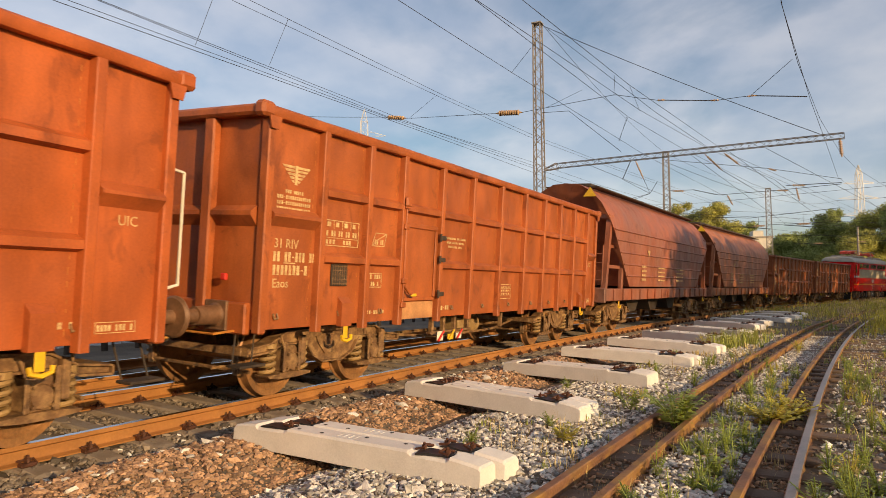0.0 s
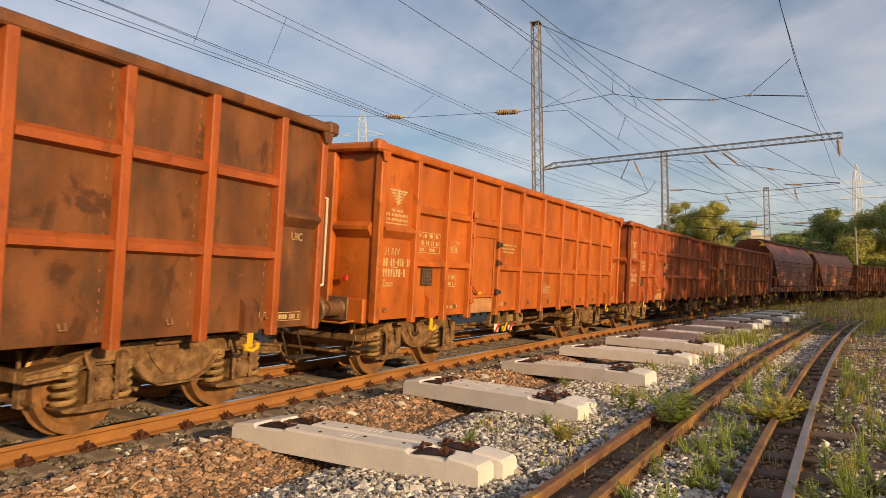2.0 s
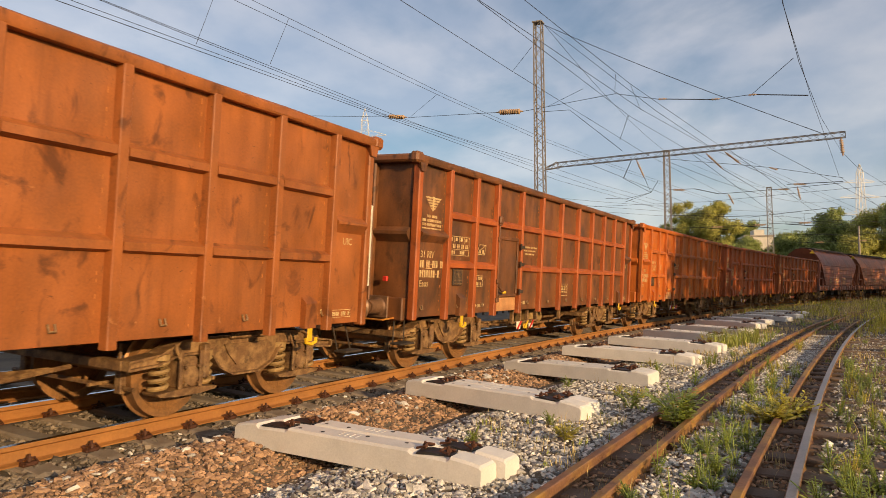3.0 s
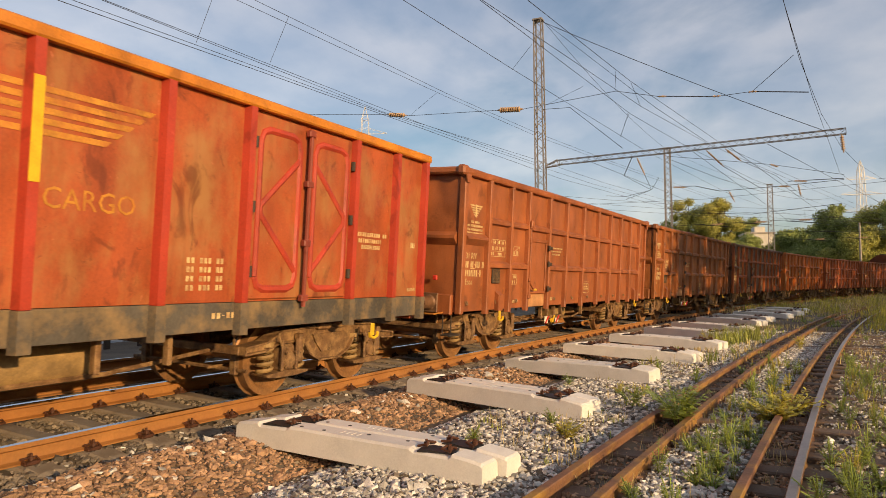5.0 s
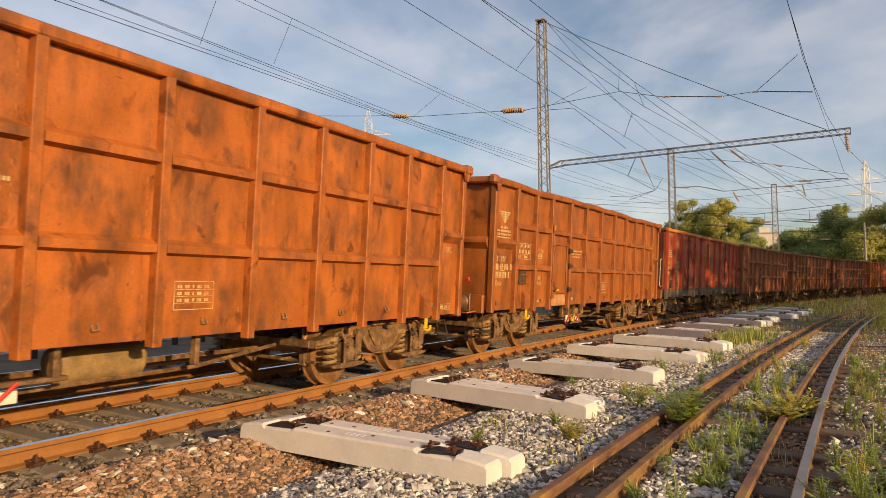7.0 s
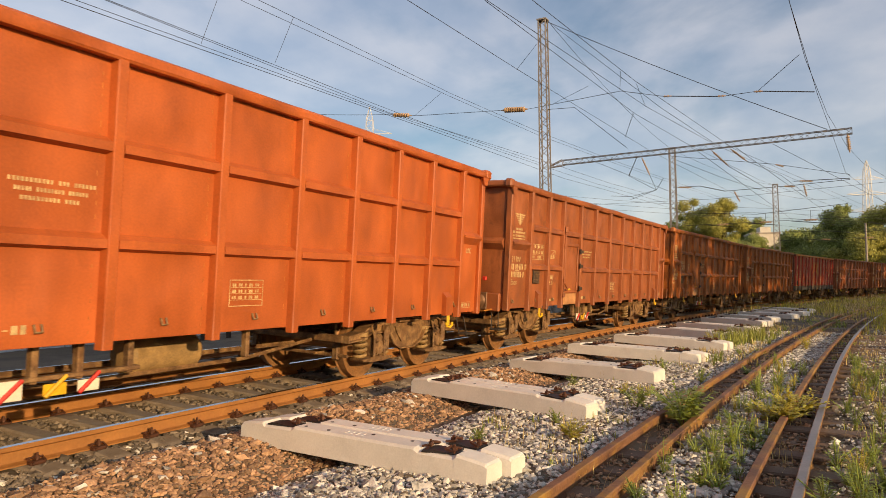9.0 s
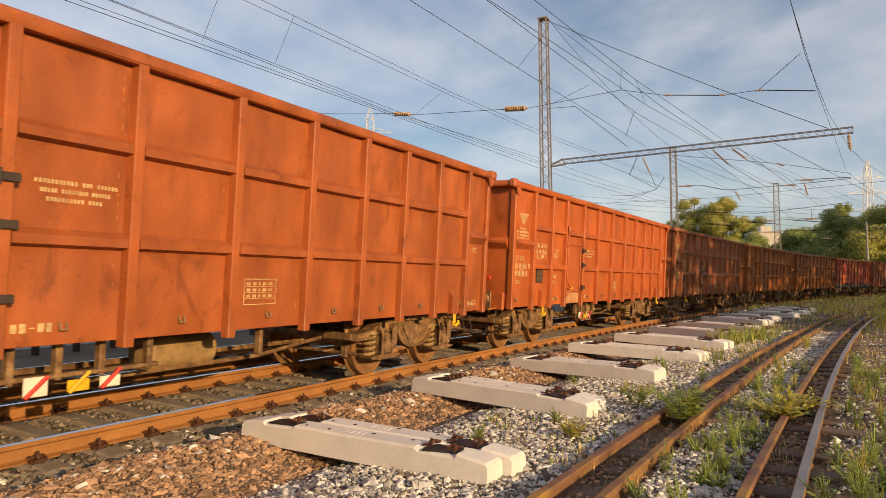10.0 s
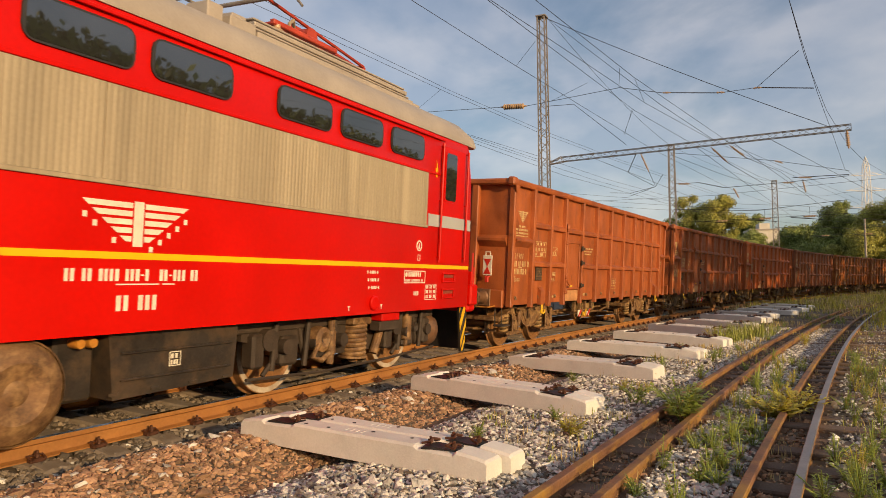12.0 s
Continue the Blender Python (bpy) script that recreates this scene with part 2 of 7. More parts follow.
STRAW = material("dry_grass_blades", (0.52, 0.40, 0.17), 0.8, 0, 0.2, 1, 9, 0, island=0.4)
WEED = material("weed_leaves", (0.25, 0.31, 0.05), 0.6, 0, 0.2, 2, 12, 0, island=0.4)
WEED_YELLOW = material("yellowing_weed_leaves", (0.46, 0.40, 0.05), 0.6, 0, 0.2, 2, 12, 0, island=0.4)
LEAVES = material("tree_leaves", (0.24, 0.275, 0.065), 0.65, 0, 0.2, 0.3, 3, 0, island=0.55)
LEAVES_WARM = material("warm_tree_leaves", (0.36, 0.34, 0.065), 0.65, 0, 0.2, 0.3, 3, 0, island=0.55)
BARK = material("tree_bark", (0.085, 0.060, 0.042), 0.9, 0, 0.3, 6, 40, 0.5)
GALV = material("weathered_mast_steel", (0.30, 0.265, 0.23), 0.6, 0.3, 0.2, 3, 30, 0.1, (0.18, 0.12, 0.08), 0.5, 2)
PYLON = material("painted_pylon_steel", (0.62, 0.60, 0.56), 0.6, 0.1, 0.1, 3, 30, 0.0)
BEAM = material("weathered_beam_steel", (0.13, 0.115, 0.10), 0.6, 0.3, 0.2, 3, 30, 0.0)
WIRE = material("dark_catenary_wire", (0.035, 0.032, 0.032), 0.6, 0.4, 0.1, 2, 20, 0.0)
CERAMIC = material("brown_insulator_ceramic", (0.46, 0.30, 0.17), 0.35, 0, 0.15, 8, 40, 0.0)
LOCO_RED = material("glossy_red_paint", (0.58, 0.0055, 0.003), 0.36, 0, 0.10, 1.2, 20, 0.03, (0.44, 0.007, 0.004), 0.35, 1.0, spec=0.18)
LOCO_CREAM = material("weathered_beige_panel", (0.375, 0.305, 0.20), 0.55, 0, 0.16, 6.0, 30, 0.04, (0.235, 0.19, 0.12), 0.6, 5.0, stretch=16, per_object=0.07)
LOCO_ROOF = material("beige_roof_paint", (0.37, 0.315, 0.255), 0.5, 0, 0.12, 2, 30, 0.05, (0.32, 0.26, 0.2), 0.4, 1.2)
LOCO_YELLOW = material("yellow_stripe_paint", (0.86, 0.48, 0.01), 0.4, 0, 0.06, 3, 30, 0.0)
LOCO_BLACK = material("black_chassis_paint", (0.022, 0.020, 0.019), 0.5, 0.1, 0.3, 4, 40, 0.15, (0.08, 0.05, 0.03), 0.5, 2)
CASE_GREY = material("grimy_case_paint", (0.034, 0.027, 0.021), 0.5, 0.1, 0.4, 3, 35, 0.15, (0.15, 0.09, 0.045), 0.6, 2.6, spec=0.4)
LOCO_GREY = material("grey_stripe_paint", (0.42, 0.42, 0.40), 0.45, 0, 0.08, 3, 30, 0.0)
GLASS_DARK = material("dark_window_glass", (0.022, 0.022, 0.020), 0.14, 0, 0.05, 2, 10, 0.0, spec=0.8)
for _l in list(GLASS_DARK.node_tree.nodes["Principled BSDF"].inputs["Roughness"].links):
    GLASS_DARK.node_tree.links.remove(_l)
GLASS_DARK.node_tree.nodes["Principled BSDF"].inputs["Roughness"].default_value = 0.025
GLASS_DARK.node_tree.nodes["Principled BSDF"].inputs["IOR"].default_value = 1.9
GASKET = material("window_rubber", (0.03, 0.028, 0.027), 0.5, 0, 0.1, 5, 30, 0.0)
PLASTER = material("pale_house_plaster", (0.62, 0.56, 0.46), 0.85, 0, 0.12, 0.6, 8, 0.1)
BLUE_PANEL = material("pale_blue_panel", (0.60, 0.63, 0.66), 0.5, 0, 0.1, 1, 12, 0.0)
BLUE_SIGN = material("blue_sign", (0.02, 0.18, 0.50), 0.4, 0, 0.05, 1, 12, 0.0)


# ---------- mesh building ----------
class Geo:
    """Collects vertices and faces of one mesh; each piece may carry its own material slot."""

    def __init__(self):
        self.v, self.f, self.s = [], [], []

    def add(self, verts, faces, slot=0):
        o = len(self.v)
        self.v += [tuple(p) for p in verts]
        self.f += [tuple(i + o for i in f) for f in faces]
        self.s += [slot] * len(faces)
        return self

    def box(self, x0, x1, y0, y1, z0, z1, c=0.0, slot=0):
        """A box with its edges chamfered by c."""
        if c <= 0:
            v = [(x, y, z) for x in (x0, x1) for y in (y0, y1) for z in (z0, z1)]
            return self.add(v, [(0, 1, 3, 2), (4, 6, 7, 5), (0, 4, 5, 1), (2, 3, 7, 6), (0, 2, 6, 4), (1, 5, 7, 3)], slot)
        v, ix = [], {}
        for a, x in enumerate((x0, x1)):
            for b, y in enumerate((y0, y1)):
                for d, z in enumerate((z0, z1)):
                    sx, sy, sz = (1 - 2 * a) * c, (1 - 2 * b) * c, (1 - 2 * d) * c
                    for k, p in enumerate(((x, y + sy, z + sz), (x + sx, y, z + sz), (x + sx, y + sy, z))):
                        ix[a, b, d, k] = len(v)
                        v.append(p)
        f = []
        cyc = ((0, 0), (0, 1), (1, 1), (1, 0))
        for a in (0, 1):
            q = [tuple(ix[a, i, j, 0] for i, j in cyc), tuple(ix[i, a, j, 1] for i, j in cyc), tuple(ix[i, j, a, 2] for i, j in cyc)]
            flip = (a == 0, a == 1, a == 0)
            f += [t if not fl else t[::-1] for t, fl in zip(q, (not flip[0], not flip[1], not flip[2]))]
        for i in (0, 1):
            for j in (0, 1):
                f.append((ix[0, i, j, 1], ix[1, i, j, 1], ix[1, i, j, 2], ix[0, i, j, 2]))
                f.append((ix[i, 0, j, 0], ix[i, 1, j, 0], ix[i, 1, j, 2], ix[i, 0, j, 2]))
                f.append((ix[i, j, 0, 0], ix[i, j, 1, 0], ix[i, j, 1, 1], ix[i, j, 0, 1]))
        for a in (0, 1):
            for b in (0, 1):
                for d in (0, 1):
                    f.append(tuple(ix[a, b, d, k] for k in range(3)))
        return self.add(v, f, slot)

    def prism(self, prof, axis, a, b, slot=0):
        """A closed profile (u, v) pushed along an axis from a to b. Axis x: (y, z); y: (x, z); z: (x, y)."""
        n = len(prof)
        put = {"x": lambda w, u, v: (w, u, v), "y": lambda w, u, v: (u, w, v), "z": lambda w, u, v: (u, v, w)}[axis]
        v = [put(a, *p) for p in prof] + [put(b, *p) for p in prof]
        f = [(i, (i + 1) % n, n + (i + 1) % n, n + i) for i in range(n)] + [tuple(range(n))[::-1], tuple(range(n, 2 * n))]
        return self.add(v, f, slot)

    def tube(self, p, q, r, n=8, r2=None, slot=0, caps=True):
        """A round bar from p to q."""
        p, q = Vector(p), Vector(q)
        d = (q - p).normalized()
        u = d.orthogonal().normalized()
        w = d.cross(u)
        r2 = r if r2 is None else r2
        ring = [(u * math.cos(2 * math.pi * i / n) + w * math.sin(2 * math.pi * i / n)) for i in range(n)]
        v = [p + e * r for e in ring] + [q + e * r2 for e in ring]
        f = [(i, (i + 1) % n, n + (i + 1) % n, n + i) for i in range(n)]
        if caps:
            f += [tuple(range(n))[::-1], tuple(range(n, 2 * n))]
        return self.add(v, f, slot)

    def path(self, pts, r, n=6, slot=0):
        """One round bar bent along points."""
        pts = [Vector(p) for p in pts]
        pts = [p for i, p in enumerate(pts) if i == 0 or (p - pts[i - 1]).length > 1e-6]
        k = len(pts)
        v, u = [], None
        for i, p in enumerate(pts):
            d = ((pts[min(i + 1, k - 1)] - p).normalized() + (p - pts[max(i - 1, 0)]).normalized())
            d = d.normalized() if d.length > 1e-4 else (pts[min(i + 1, k - 1)] - pts[max(i - 1, 0)]).normalized()
            u = d.orthogonal().normalized() if u is None else (u - d * u.dot(d)).normalized()
            w = d.cross(u)
            v += [p + (u * math.cos(2 * math.pi * j / n) + w * math.sin(2 * math.pi * j / n)) * r for j in range(n)]
        f = [(i * n + j, i * n + (j + 1) % n, (i + 1) * n + (j + 1) % n, (i + 1) * n + j) for i in range(k - 1) for j in range(n)]
        f += [tuple(range(n))[::-1], tuple(range((k - 1) * n, k * n))]
        return self.add(v, f, slot)

    def lathe(self, prof, axis="y", n=24, centre=(0, 0, 0), slot=0):
        """Turns a profile of (along, radius) about an axis."""
        c = Vector(centre)
        v = []
        for i in range(n):
            a = 2 * math.pi * i / n
            for w, r in prof:
                e = (w, r * math.cos(a), r * math.sin(a)) if axis == "x" else (r * math.cos(a), w, r * math.sin(a)) if axis == "y" else (r * math.cos(a), r * math.sin(a), w)
                v.append(c + Vector(e))
        k = len(prof)
        f = [(i * k + j, ((i + 1) % n) * k + j, ((i + 1) % n) * k + j + 1, i * k + j + 1) for i in range(n) for j in range(k - 1)]
        return self.add(v, f, slot)

    def coil(self, x, y, z0, z1, R, r, turns, slot=0, n=10, m=6):
        k = int(turns * n)
        v, f = [], []
        for i in range(k + 1):
            a, z = 2 * math.pi * i / n, z0 + (z1 - z0) * i / k
            for j in range(m):
                b = 2 * math.pi * j / m
                rr = R + r * math.cos(b)
                v.append((x + rr * math.cos(a), y + rr * math.sin(a), z + r * math.sin(b)))
        for i in range(k):
            for j in range(m):
                f.append((i * m + j, i * m + (j + 1) % m, (i + 1) * m + (j + 1) % m, (i + 1) * m + j))
        return self.add(v, f, slot)

    def mesh(self, name, *mats, smooth=True):
        me = bpy.data.meshes.new(name)
        me.from_pydata(self.v, [], self.f)
        for m in mats:
            me.materials.append(m)
        if len(mats) > 1:
            me.polygons.foreach_set("material_index", self.s)
        bm = bmesh.new()
        bm.from_mesh(me)
        bmesh.ops.recalc_face_normals(bm, faces=bm.faces)
        bm.to_mesh(me)
        bm.free()
        if smooth:
            me.polygons.foreach_set("use_smooth", [True] * len(me.polygons))
            me.set_sharp_from_angle(angle=radians(32))
        else:
            me.polygons.foreach_set("use_smooth", [False] * len(me.polygons))
        me.update()
        return me


def part(name, geo, mats, parent=None, label="", at=None, kind=""):
    """Links a mesh as one object under a thing or a part."""
    mats = mats if isinstance(mats, (list, tuple)) else (mats,)
    me = geo.mesh(name, *mats) if isinstance(geo, Geo) else geo
    ob = new(name, me)
    ob.parent = parent
    if at is not None:
        ob.matrix_basis = at
    return tagged(ob, label, kind=kind)


def thing(name, label, category, group="", kind="", at=None):
    ob = new(name)
    ob.empty_display_size = 0.3
    if at is not None:
        ob.matrix_basis = at
    return tagged(ob, label, category, group, kind)


def bulk(name, verts, faces, mats, slots=None, smooth=False):
    """A large mesh from arrays: faces is an (n, k) array."""
    me = bpy.data.meshes.new(name)
    nf, k = faces.shape
    me.vertices.add(len(verts))
    me.vertices.foreach_set("co", np.asarray(verts, np.float32).ravel())
    me.loops.add(nf * k)
    me.loops.foreach_set("vertex_index", faces.astype(np.int32).ravel())
    me.polygons.add(nf)
    me.polygons.foreach_set("loop_start", np.arange(0, nf * k, k, dtype=np.int32))
    for m in mats:
        me.materials.append(m)
    if slots is not None:
        me.polygons.foreach_set("material_index", np.asarray(slots, np.int32))
    me.update(calc_edges=True)
    me.polygons.foreach_set("use_smooth", [smooth] * nf)
    me.validate()
    return me


_words = {}


def words(text, size, mat, parent, at, label=""):
    """Flat lettering in the built-in font, as a mesh part."""
    key = (text, size, mat.name)
    if key not in _words:
        cu = bpy.data.curves.new("lettering", "FONT")
        cu.body, cu.size, cu.extrude, cu.resolution_u = text, size, 0.0015, 2
        tmp = bpy.data.objects.new("lettering", cu)
        scene.collection.objects.link(tmp)
        bpy.context.view_layer.update()
        me = bpy.data.meshes.new_from_object(tmp.evaluated_get(bpy.context.evaluated_depsgraph_get()))
        bpy.data.objects.remove(tmp)
        me.materials.clear()
        me.materials.append(mat)
        _words[key] = me
    return part("lettering", _words[key], mat, parent, label, at)


def side_text(x, y, z):
    """The pose of lettering on a vehicle's near side."""
    return Matrix.Translation((x, y, z)) @ pose(0, 0, 0, 90, 0, 0)


# ---------- the main track: a right-hand curve with cant ----------
K_MAIN, Y_MAIN, CANT = 0.00357, 6.805, radians(3.739)


def track(s, off=0.0, k=K_MAIN, y0=Y_MAIN, slope=0.0):
    """Centre point and heading at arc length s; off: metres to the outer side."""
    th = slope - k * s
    x = (math.sin(slope) - math.sin(th)) / k
    y = y0 + (math.cos(th) - math.cos(slope)) / k
    return Vector((x - off * math.sin(th), y + off * math.cos(th), 0)), th


def canted(th, c=CANT):
    """Rotation of a vehicle on the canted track."""
    ex = Vector((math.cos(th), math.sin(th), 0))
    nn, zz = Vector((-math.sin(th), math.cos(th), 0)), Vector((0, 0, 1))
    ey, ez = nn * math.cos(c) + zz * math.sin(c), zz * math.cos(c) - nn * math.sin(c)
    return Matrix((ex, ey, ez)).transposed()


def on_track(s, base=9.0):
    """Pose of a vehicle whose middle is at s and whose pivots are base apart."""
    a, b = track(s - base / 2)[0], track(s + base / 2)[0]
    d = b - a
    m = canted(math.atan2(d.y, d.x)).to_4x4()
    m.translation = (a + b) / 2
    return m


# ---------- ground, one sheet to the horizon ----------
def siding_y(x, off=0.0):
    """The siding's outer rail line; off: metres towards the main track."""
    d = x - 4.4
    return 1.58 - 0.06 * d - 0.0015 * d * d + off


def main_off(x, y):
    """Distance of a point from the main track's centre line, outer side positive."""
    r = 1 / K_MAIN
    return math.hypot(x, y - (Y_MAIN - r)) - r


def ground_z(x, y):
    """Height of the ground: ballast bed, heaped shoulder, flat yard."""
    o = main_off(x, y)
    q = y - siding_y(x) if -10 < x < 90 else 9
    dip = -0.03 if q > 0.06 else -0.085 if q > -3.2 else -0.055
    base = -0.165 + (dip if -6 < q < 9 else -0.03) + 0.022 * noise.noise((x * 0.35, y * 0.35, 0)) + 0.014 * noise.noise((x * 1.7, y * 1.7, 3))
    bed = -0.212 + 0.065 * max(-1.5, min(1.5, o))
    if o > -1.35:
        if o < 1.5:
            return bed
        return max(base, bed - 0.14 * min(1, (o - 1.5) / 0.5)) if o < 7 else base
    if o > -4.2:
        f = min(1.0, (-1.35 - o) / 0.45)
        f = f * f * (3 - 2 * f)
        base -= 0.10 * math.exp(-((o + 3.05) / 0.35) ** 2)
        heap = 0.125 * math.exp(-((o + 2.15) / 0.42) ** 2) * (0.75 + 0.7 * noise.noise((x * 0.55, 7, 1)))
        return bed + (base + heap - bed) * f
    return base


def build_ground():
    xs = [-600, -300, -150, -80, -40, -20, -10, -5] + [i * 0.25 for i in range(0, 120)] + [30 + i for i in range(0, 60)] + [95, 110, 130, 160, 200, 260, 350, 500, 800, 1500, 3000]
    ys = [-2500, -1200, -600, -300, -150, -80, -45, -30, -22, -16, -12, -9, -7] + [-6 + i * 0.25 for i in range(0, 74)] + [13, 14, 16, 19, 23, 30, 40, 60, 90, 150, 300, 600, 1200, 2500]
    v = np.array([(x, y, ground_z(x, y) if abs(x) < 300 and abs(y) < 120 else -0.3) for x in xs for y in ys])
    n = len(ys)
    f = np.array([(i * n + j, (i + 1) * n + j, (i + 1) * n + j + 1, i * n + j + 1) for i in range(len(xs) - 1) for j in range(n - 1)])
    return tagged(new("ground", bulk("ground", v, f, [SOIL], smooth=True)), "gravelly brown yard soil with sparse weeds", "ground", kind="structure")


build_ground()

# ---------- rails ----------
RAIL = [(-0.075, -0.172), (0.075, -0.172), (0.075, -0.160), (0.020, -0.145), (0.010, -0.125), (0.010, -0.055), (0.036, -0.038), (0.036, -0.008), (0.029, 0.0),
        (-0.029, 0.0), (-0.036, -0.008), (-0.036, -0.038), (-0.010, -0.055), (-0.010, -0.125), (-0.020, -0.145), (-0.075, -0.160)]


def sweep(frames, prof=RAIL, tops=(8,)):
    """A profile carried along (point, lateral, up) frames."""
    g, n = Geo(), len(prof)
    for p, la, up in frames:
        g.v += [tuple(p + la * a + up * b) for a, b in prof]
    for i in range(len(frames) - 1):
        for j in range(n):
            g.f.append((i * n + j, i * n + (j + 1) % n, (i + 1) * n + (j + 1) % n, (i + 1) * n + j))
            g.s.append(1 if j in tops else 0)
    g.f += [tuple(range(n)), tuple(range((len(frames) - 1) * n, len(frames) * n))[::-1]]
    g.s += [0, 0]
    return g


def main_rail(off, name, label):
    fr = []
    s = -215.0
    while s <= 170:
        p, th = track(s)
        m = canted(th)
        fr.append((p + m @ Vector((0, off, 0)), m @ Vector((0, 1, 0)), m @ Vector((0, 0, 1))))
        s += 2.5
    return tagged(part("rail", sweep(fr), [RAIL_RUST, RAIL_TOP]), label, "rail", "main track rails")


main_rail(-0.755, "rail", "rusty running rail with polished head on concrete sleepers")
main_rail(0.755, "rail", "rusty running rail with polished head on concrete sleepers")


def far_rail(off, z):
    fr = []
    for i in range(0, 110):
        p, th = track(-60 + i * 2.0, off)
        fr.append((p + Vector((0, 0, z)), Vector((-math.sin(th), math.cos(th), 0)), Vector((0, 0, 1))))
    return tagged(part("rail", sweep(fr), [RAIL_RUST, RAIL_TOP]), "rusty rail of the neighbouring track", "rail", "neighbouring track rails")


far_rail(2.12, 0.05)
far_rail(3.62, 0.10)


def siding_rail(off, z, label, top, x0=-6.0, x1=75.0):
    fr = []
    x = x0
    while x <= x1:
        a, b = siding_y(x, off), siding_y(x + 0.1, off)
        th = math.atan2(b - a, 0.1)
        fr.append((Vector((x, a, z - 0.02 * max(0, x - 40) / 10)), Vector((-math.sin(th), math.cos(th), 0)), Vector((0, 0, 1))))
        x += 1.5
    return tagged(part("rail", sweep(fr, tops=(7, 8, 9)), [RAIL_OLD, top]), label, "rail", "siding rails")


siding_rail(0.0, -0.11, "old brown siding rail beside weeds", RAIL_OLD)
siding_rail(-1.5, -0.11, "old siding rail with dull worn head", RAIL_OLD_TOP)
siding_rail(-0.38, -0.115, "rusty inner guard rail with yellow lichen", RAIL_OLD)
siding_rail(-1.18, -0.115, "rusty inner guard rail among weeds", RAIL_OLD, -6, 33)


# ---------- sleepers under the tracks ----------
def sleeper_geo(length=2.5, w=0.28, h=0.20, waist=0.86):
    """A concrete sleeper along y with sloped ends, sunk rail seats and a flat-topped middle; bottom at 0."""
    g = Geo()
    hl = length / 2
    st = [(-hl, 0.80), (-hl + 0.02, 0.88), (-hl + 0.10, 0.95), (-hl + 0.27, 1.04), (-hl + 0.30, 0.91), (-hl + 0.62, 0.94), (-hl + 0.66, 1.05), (-0.50, 1.05), (0.0, 1.04)]
    st = st + [(-a, b) for a, b in st[:-1]][::-1]
    rows = []
    for y, f in st:
        ww = w * (1.0 if abs(y) > 0.55 else waist)
        rows.append([(-ww / 2, y, 0), (ww / 2, y, 0), (ww / 2 - 0.010, y, h * f - 0.020), (ww / 2 - 0.030, y, h * f), (-ww / 2 + 0.030, y, h * f), (-ww / 2 + 0.010, y, h * f - 0.020)])
    n = 6
    for r in rows:
        g.v += r
    for i in range(len(rows) - 1):
        for j in range(n):
            g.f.append((i * n + j, i * n + (j + 1) % n, (i + 1) * n + (j + 1) % n, (i + 1) * n + j))
    g.f += [tuple(range(n)), tuple(range((len(rows) - 1) * n, len(rows) * n))[::-1]]
    g.s += [0] * len(g.f)
    return g


def clip_geo():
    """Rail fastening: plate, bolt and nut, spring clamps."""
    g = Geo()
    for sg in (-1, 1):
        g.box(-0.07, 0.07, sg * 0.11 - 0.035, sg * 0.11 + 0.035, 0.0, 0.035, 0.008)
        g.tube((0, sg * 0.11, 0.03), (0, sg * 0.11, 0.10), 0.014, 6)
        g.tube((0, sg * 0.11, 0.045), (0, sg * 0.11, 0.075), 0.026, 6)
        g.path([(-0.06, sg * 0.15, 0.03), (-0.07, sg * 0.08, 0.055), (0.07, sg * 0.08, 0.055), (0.06, sg * 0.15, 0.03)], 0.011, 5)
    return g


me_track_sleeper = sleeper_geo(2.5, 0.28, 0.20).mesh("track_sleeper", CONCRETE_OLD)
me_clip = clip_geo().mesh("rail_fastening", CLIP)
track_bed = thing("sleeper_row", "row of weathered concrete sleepers in ballast", "sleepers", kind="structure")
for i in range(-16, 150):
    s = 0.35 + i * 0.60
    p, th = track(s)
    m = canted(th).to_4x4()
    m.translation = p + canted(th) @ Vector((0, 0, -0.172 - 0.19))
    sl = part("sleeper", me_track_sleeper, CONCRETE_OLD, track_bed, at=m)
    if i < 80:
        for off in (-0.755, 0.755):
            part("rail_fastening", me_clip, CLIP, sl, at=Matrix.Translation((0, off, 0.187)))

me_timber = Geo().box(-0.12, 0.12, -2.35, 1.3, 0, 0.16, 0.015).mesh("timber_sleeper", TIMBER)
timber_row = thing("timber_sleeper_row", "row of half-buried old timber sleepers under the siding", "sleepers", kind="structure")
for i in range(-11, 60):
    x = 2.0 + i * 0.62
    a, b = siding_y(x, -0.75), siding_y(x + 0.1, -0.75)
    part("timber_sleeper", me_timber, TIMBER, timber_row, at=pose(x, a, -0.378 + random.uniform(-0.02, 0.014), 0, 0, math.degrees(math.atan2(b - a, 0.1)) + random.uniform(-2, 2)))

far_row = thing("far_sleeper_row", "row of concrete sleepers under the neighbouring track", "sleepers", kind="structure")
for i in range(-10, 70):
    p, th = track(i * 0.65, 2.87)
    part("sleeper", me_track_sleeper, CONCRETE_OLD, far_row, at=pose(p.x, p.y, -0.295, 1.9, 0, math.degrees(th)))


# ---------- new concrete sleepers lying beside the track ----------
me_new_sleeper = sleeper_geo(2.60, 0.265, 0.205, 0.985).mesh("concrete_sleeper", CONCRETE, smooth=False)


def pad_geo():
    g = Geo()
    g.prism([(-0.15, 0.004), (0.15, 0.0), (0.15, 0.012), (0.05, 0.026), (-0.06, 0.014), (-0.15, 0.02)], "x", -0.085, 0.085)
    return g


me_pad = pad_geo().mesh("rubber_pad", RUBBER)


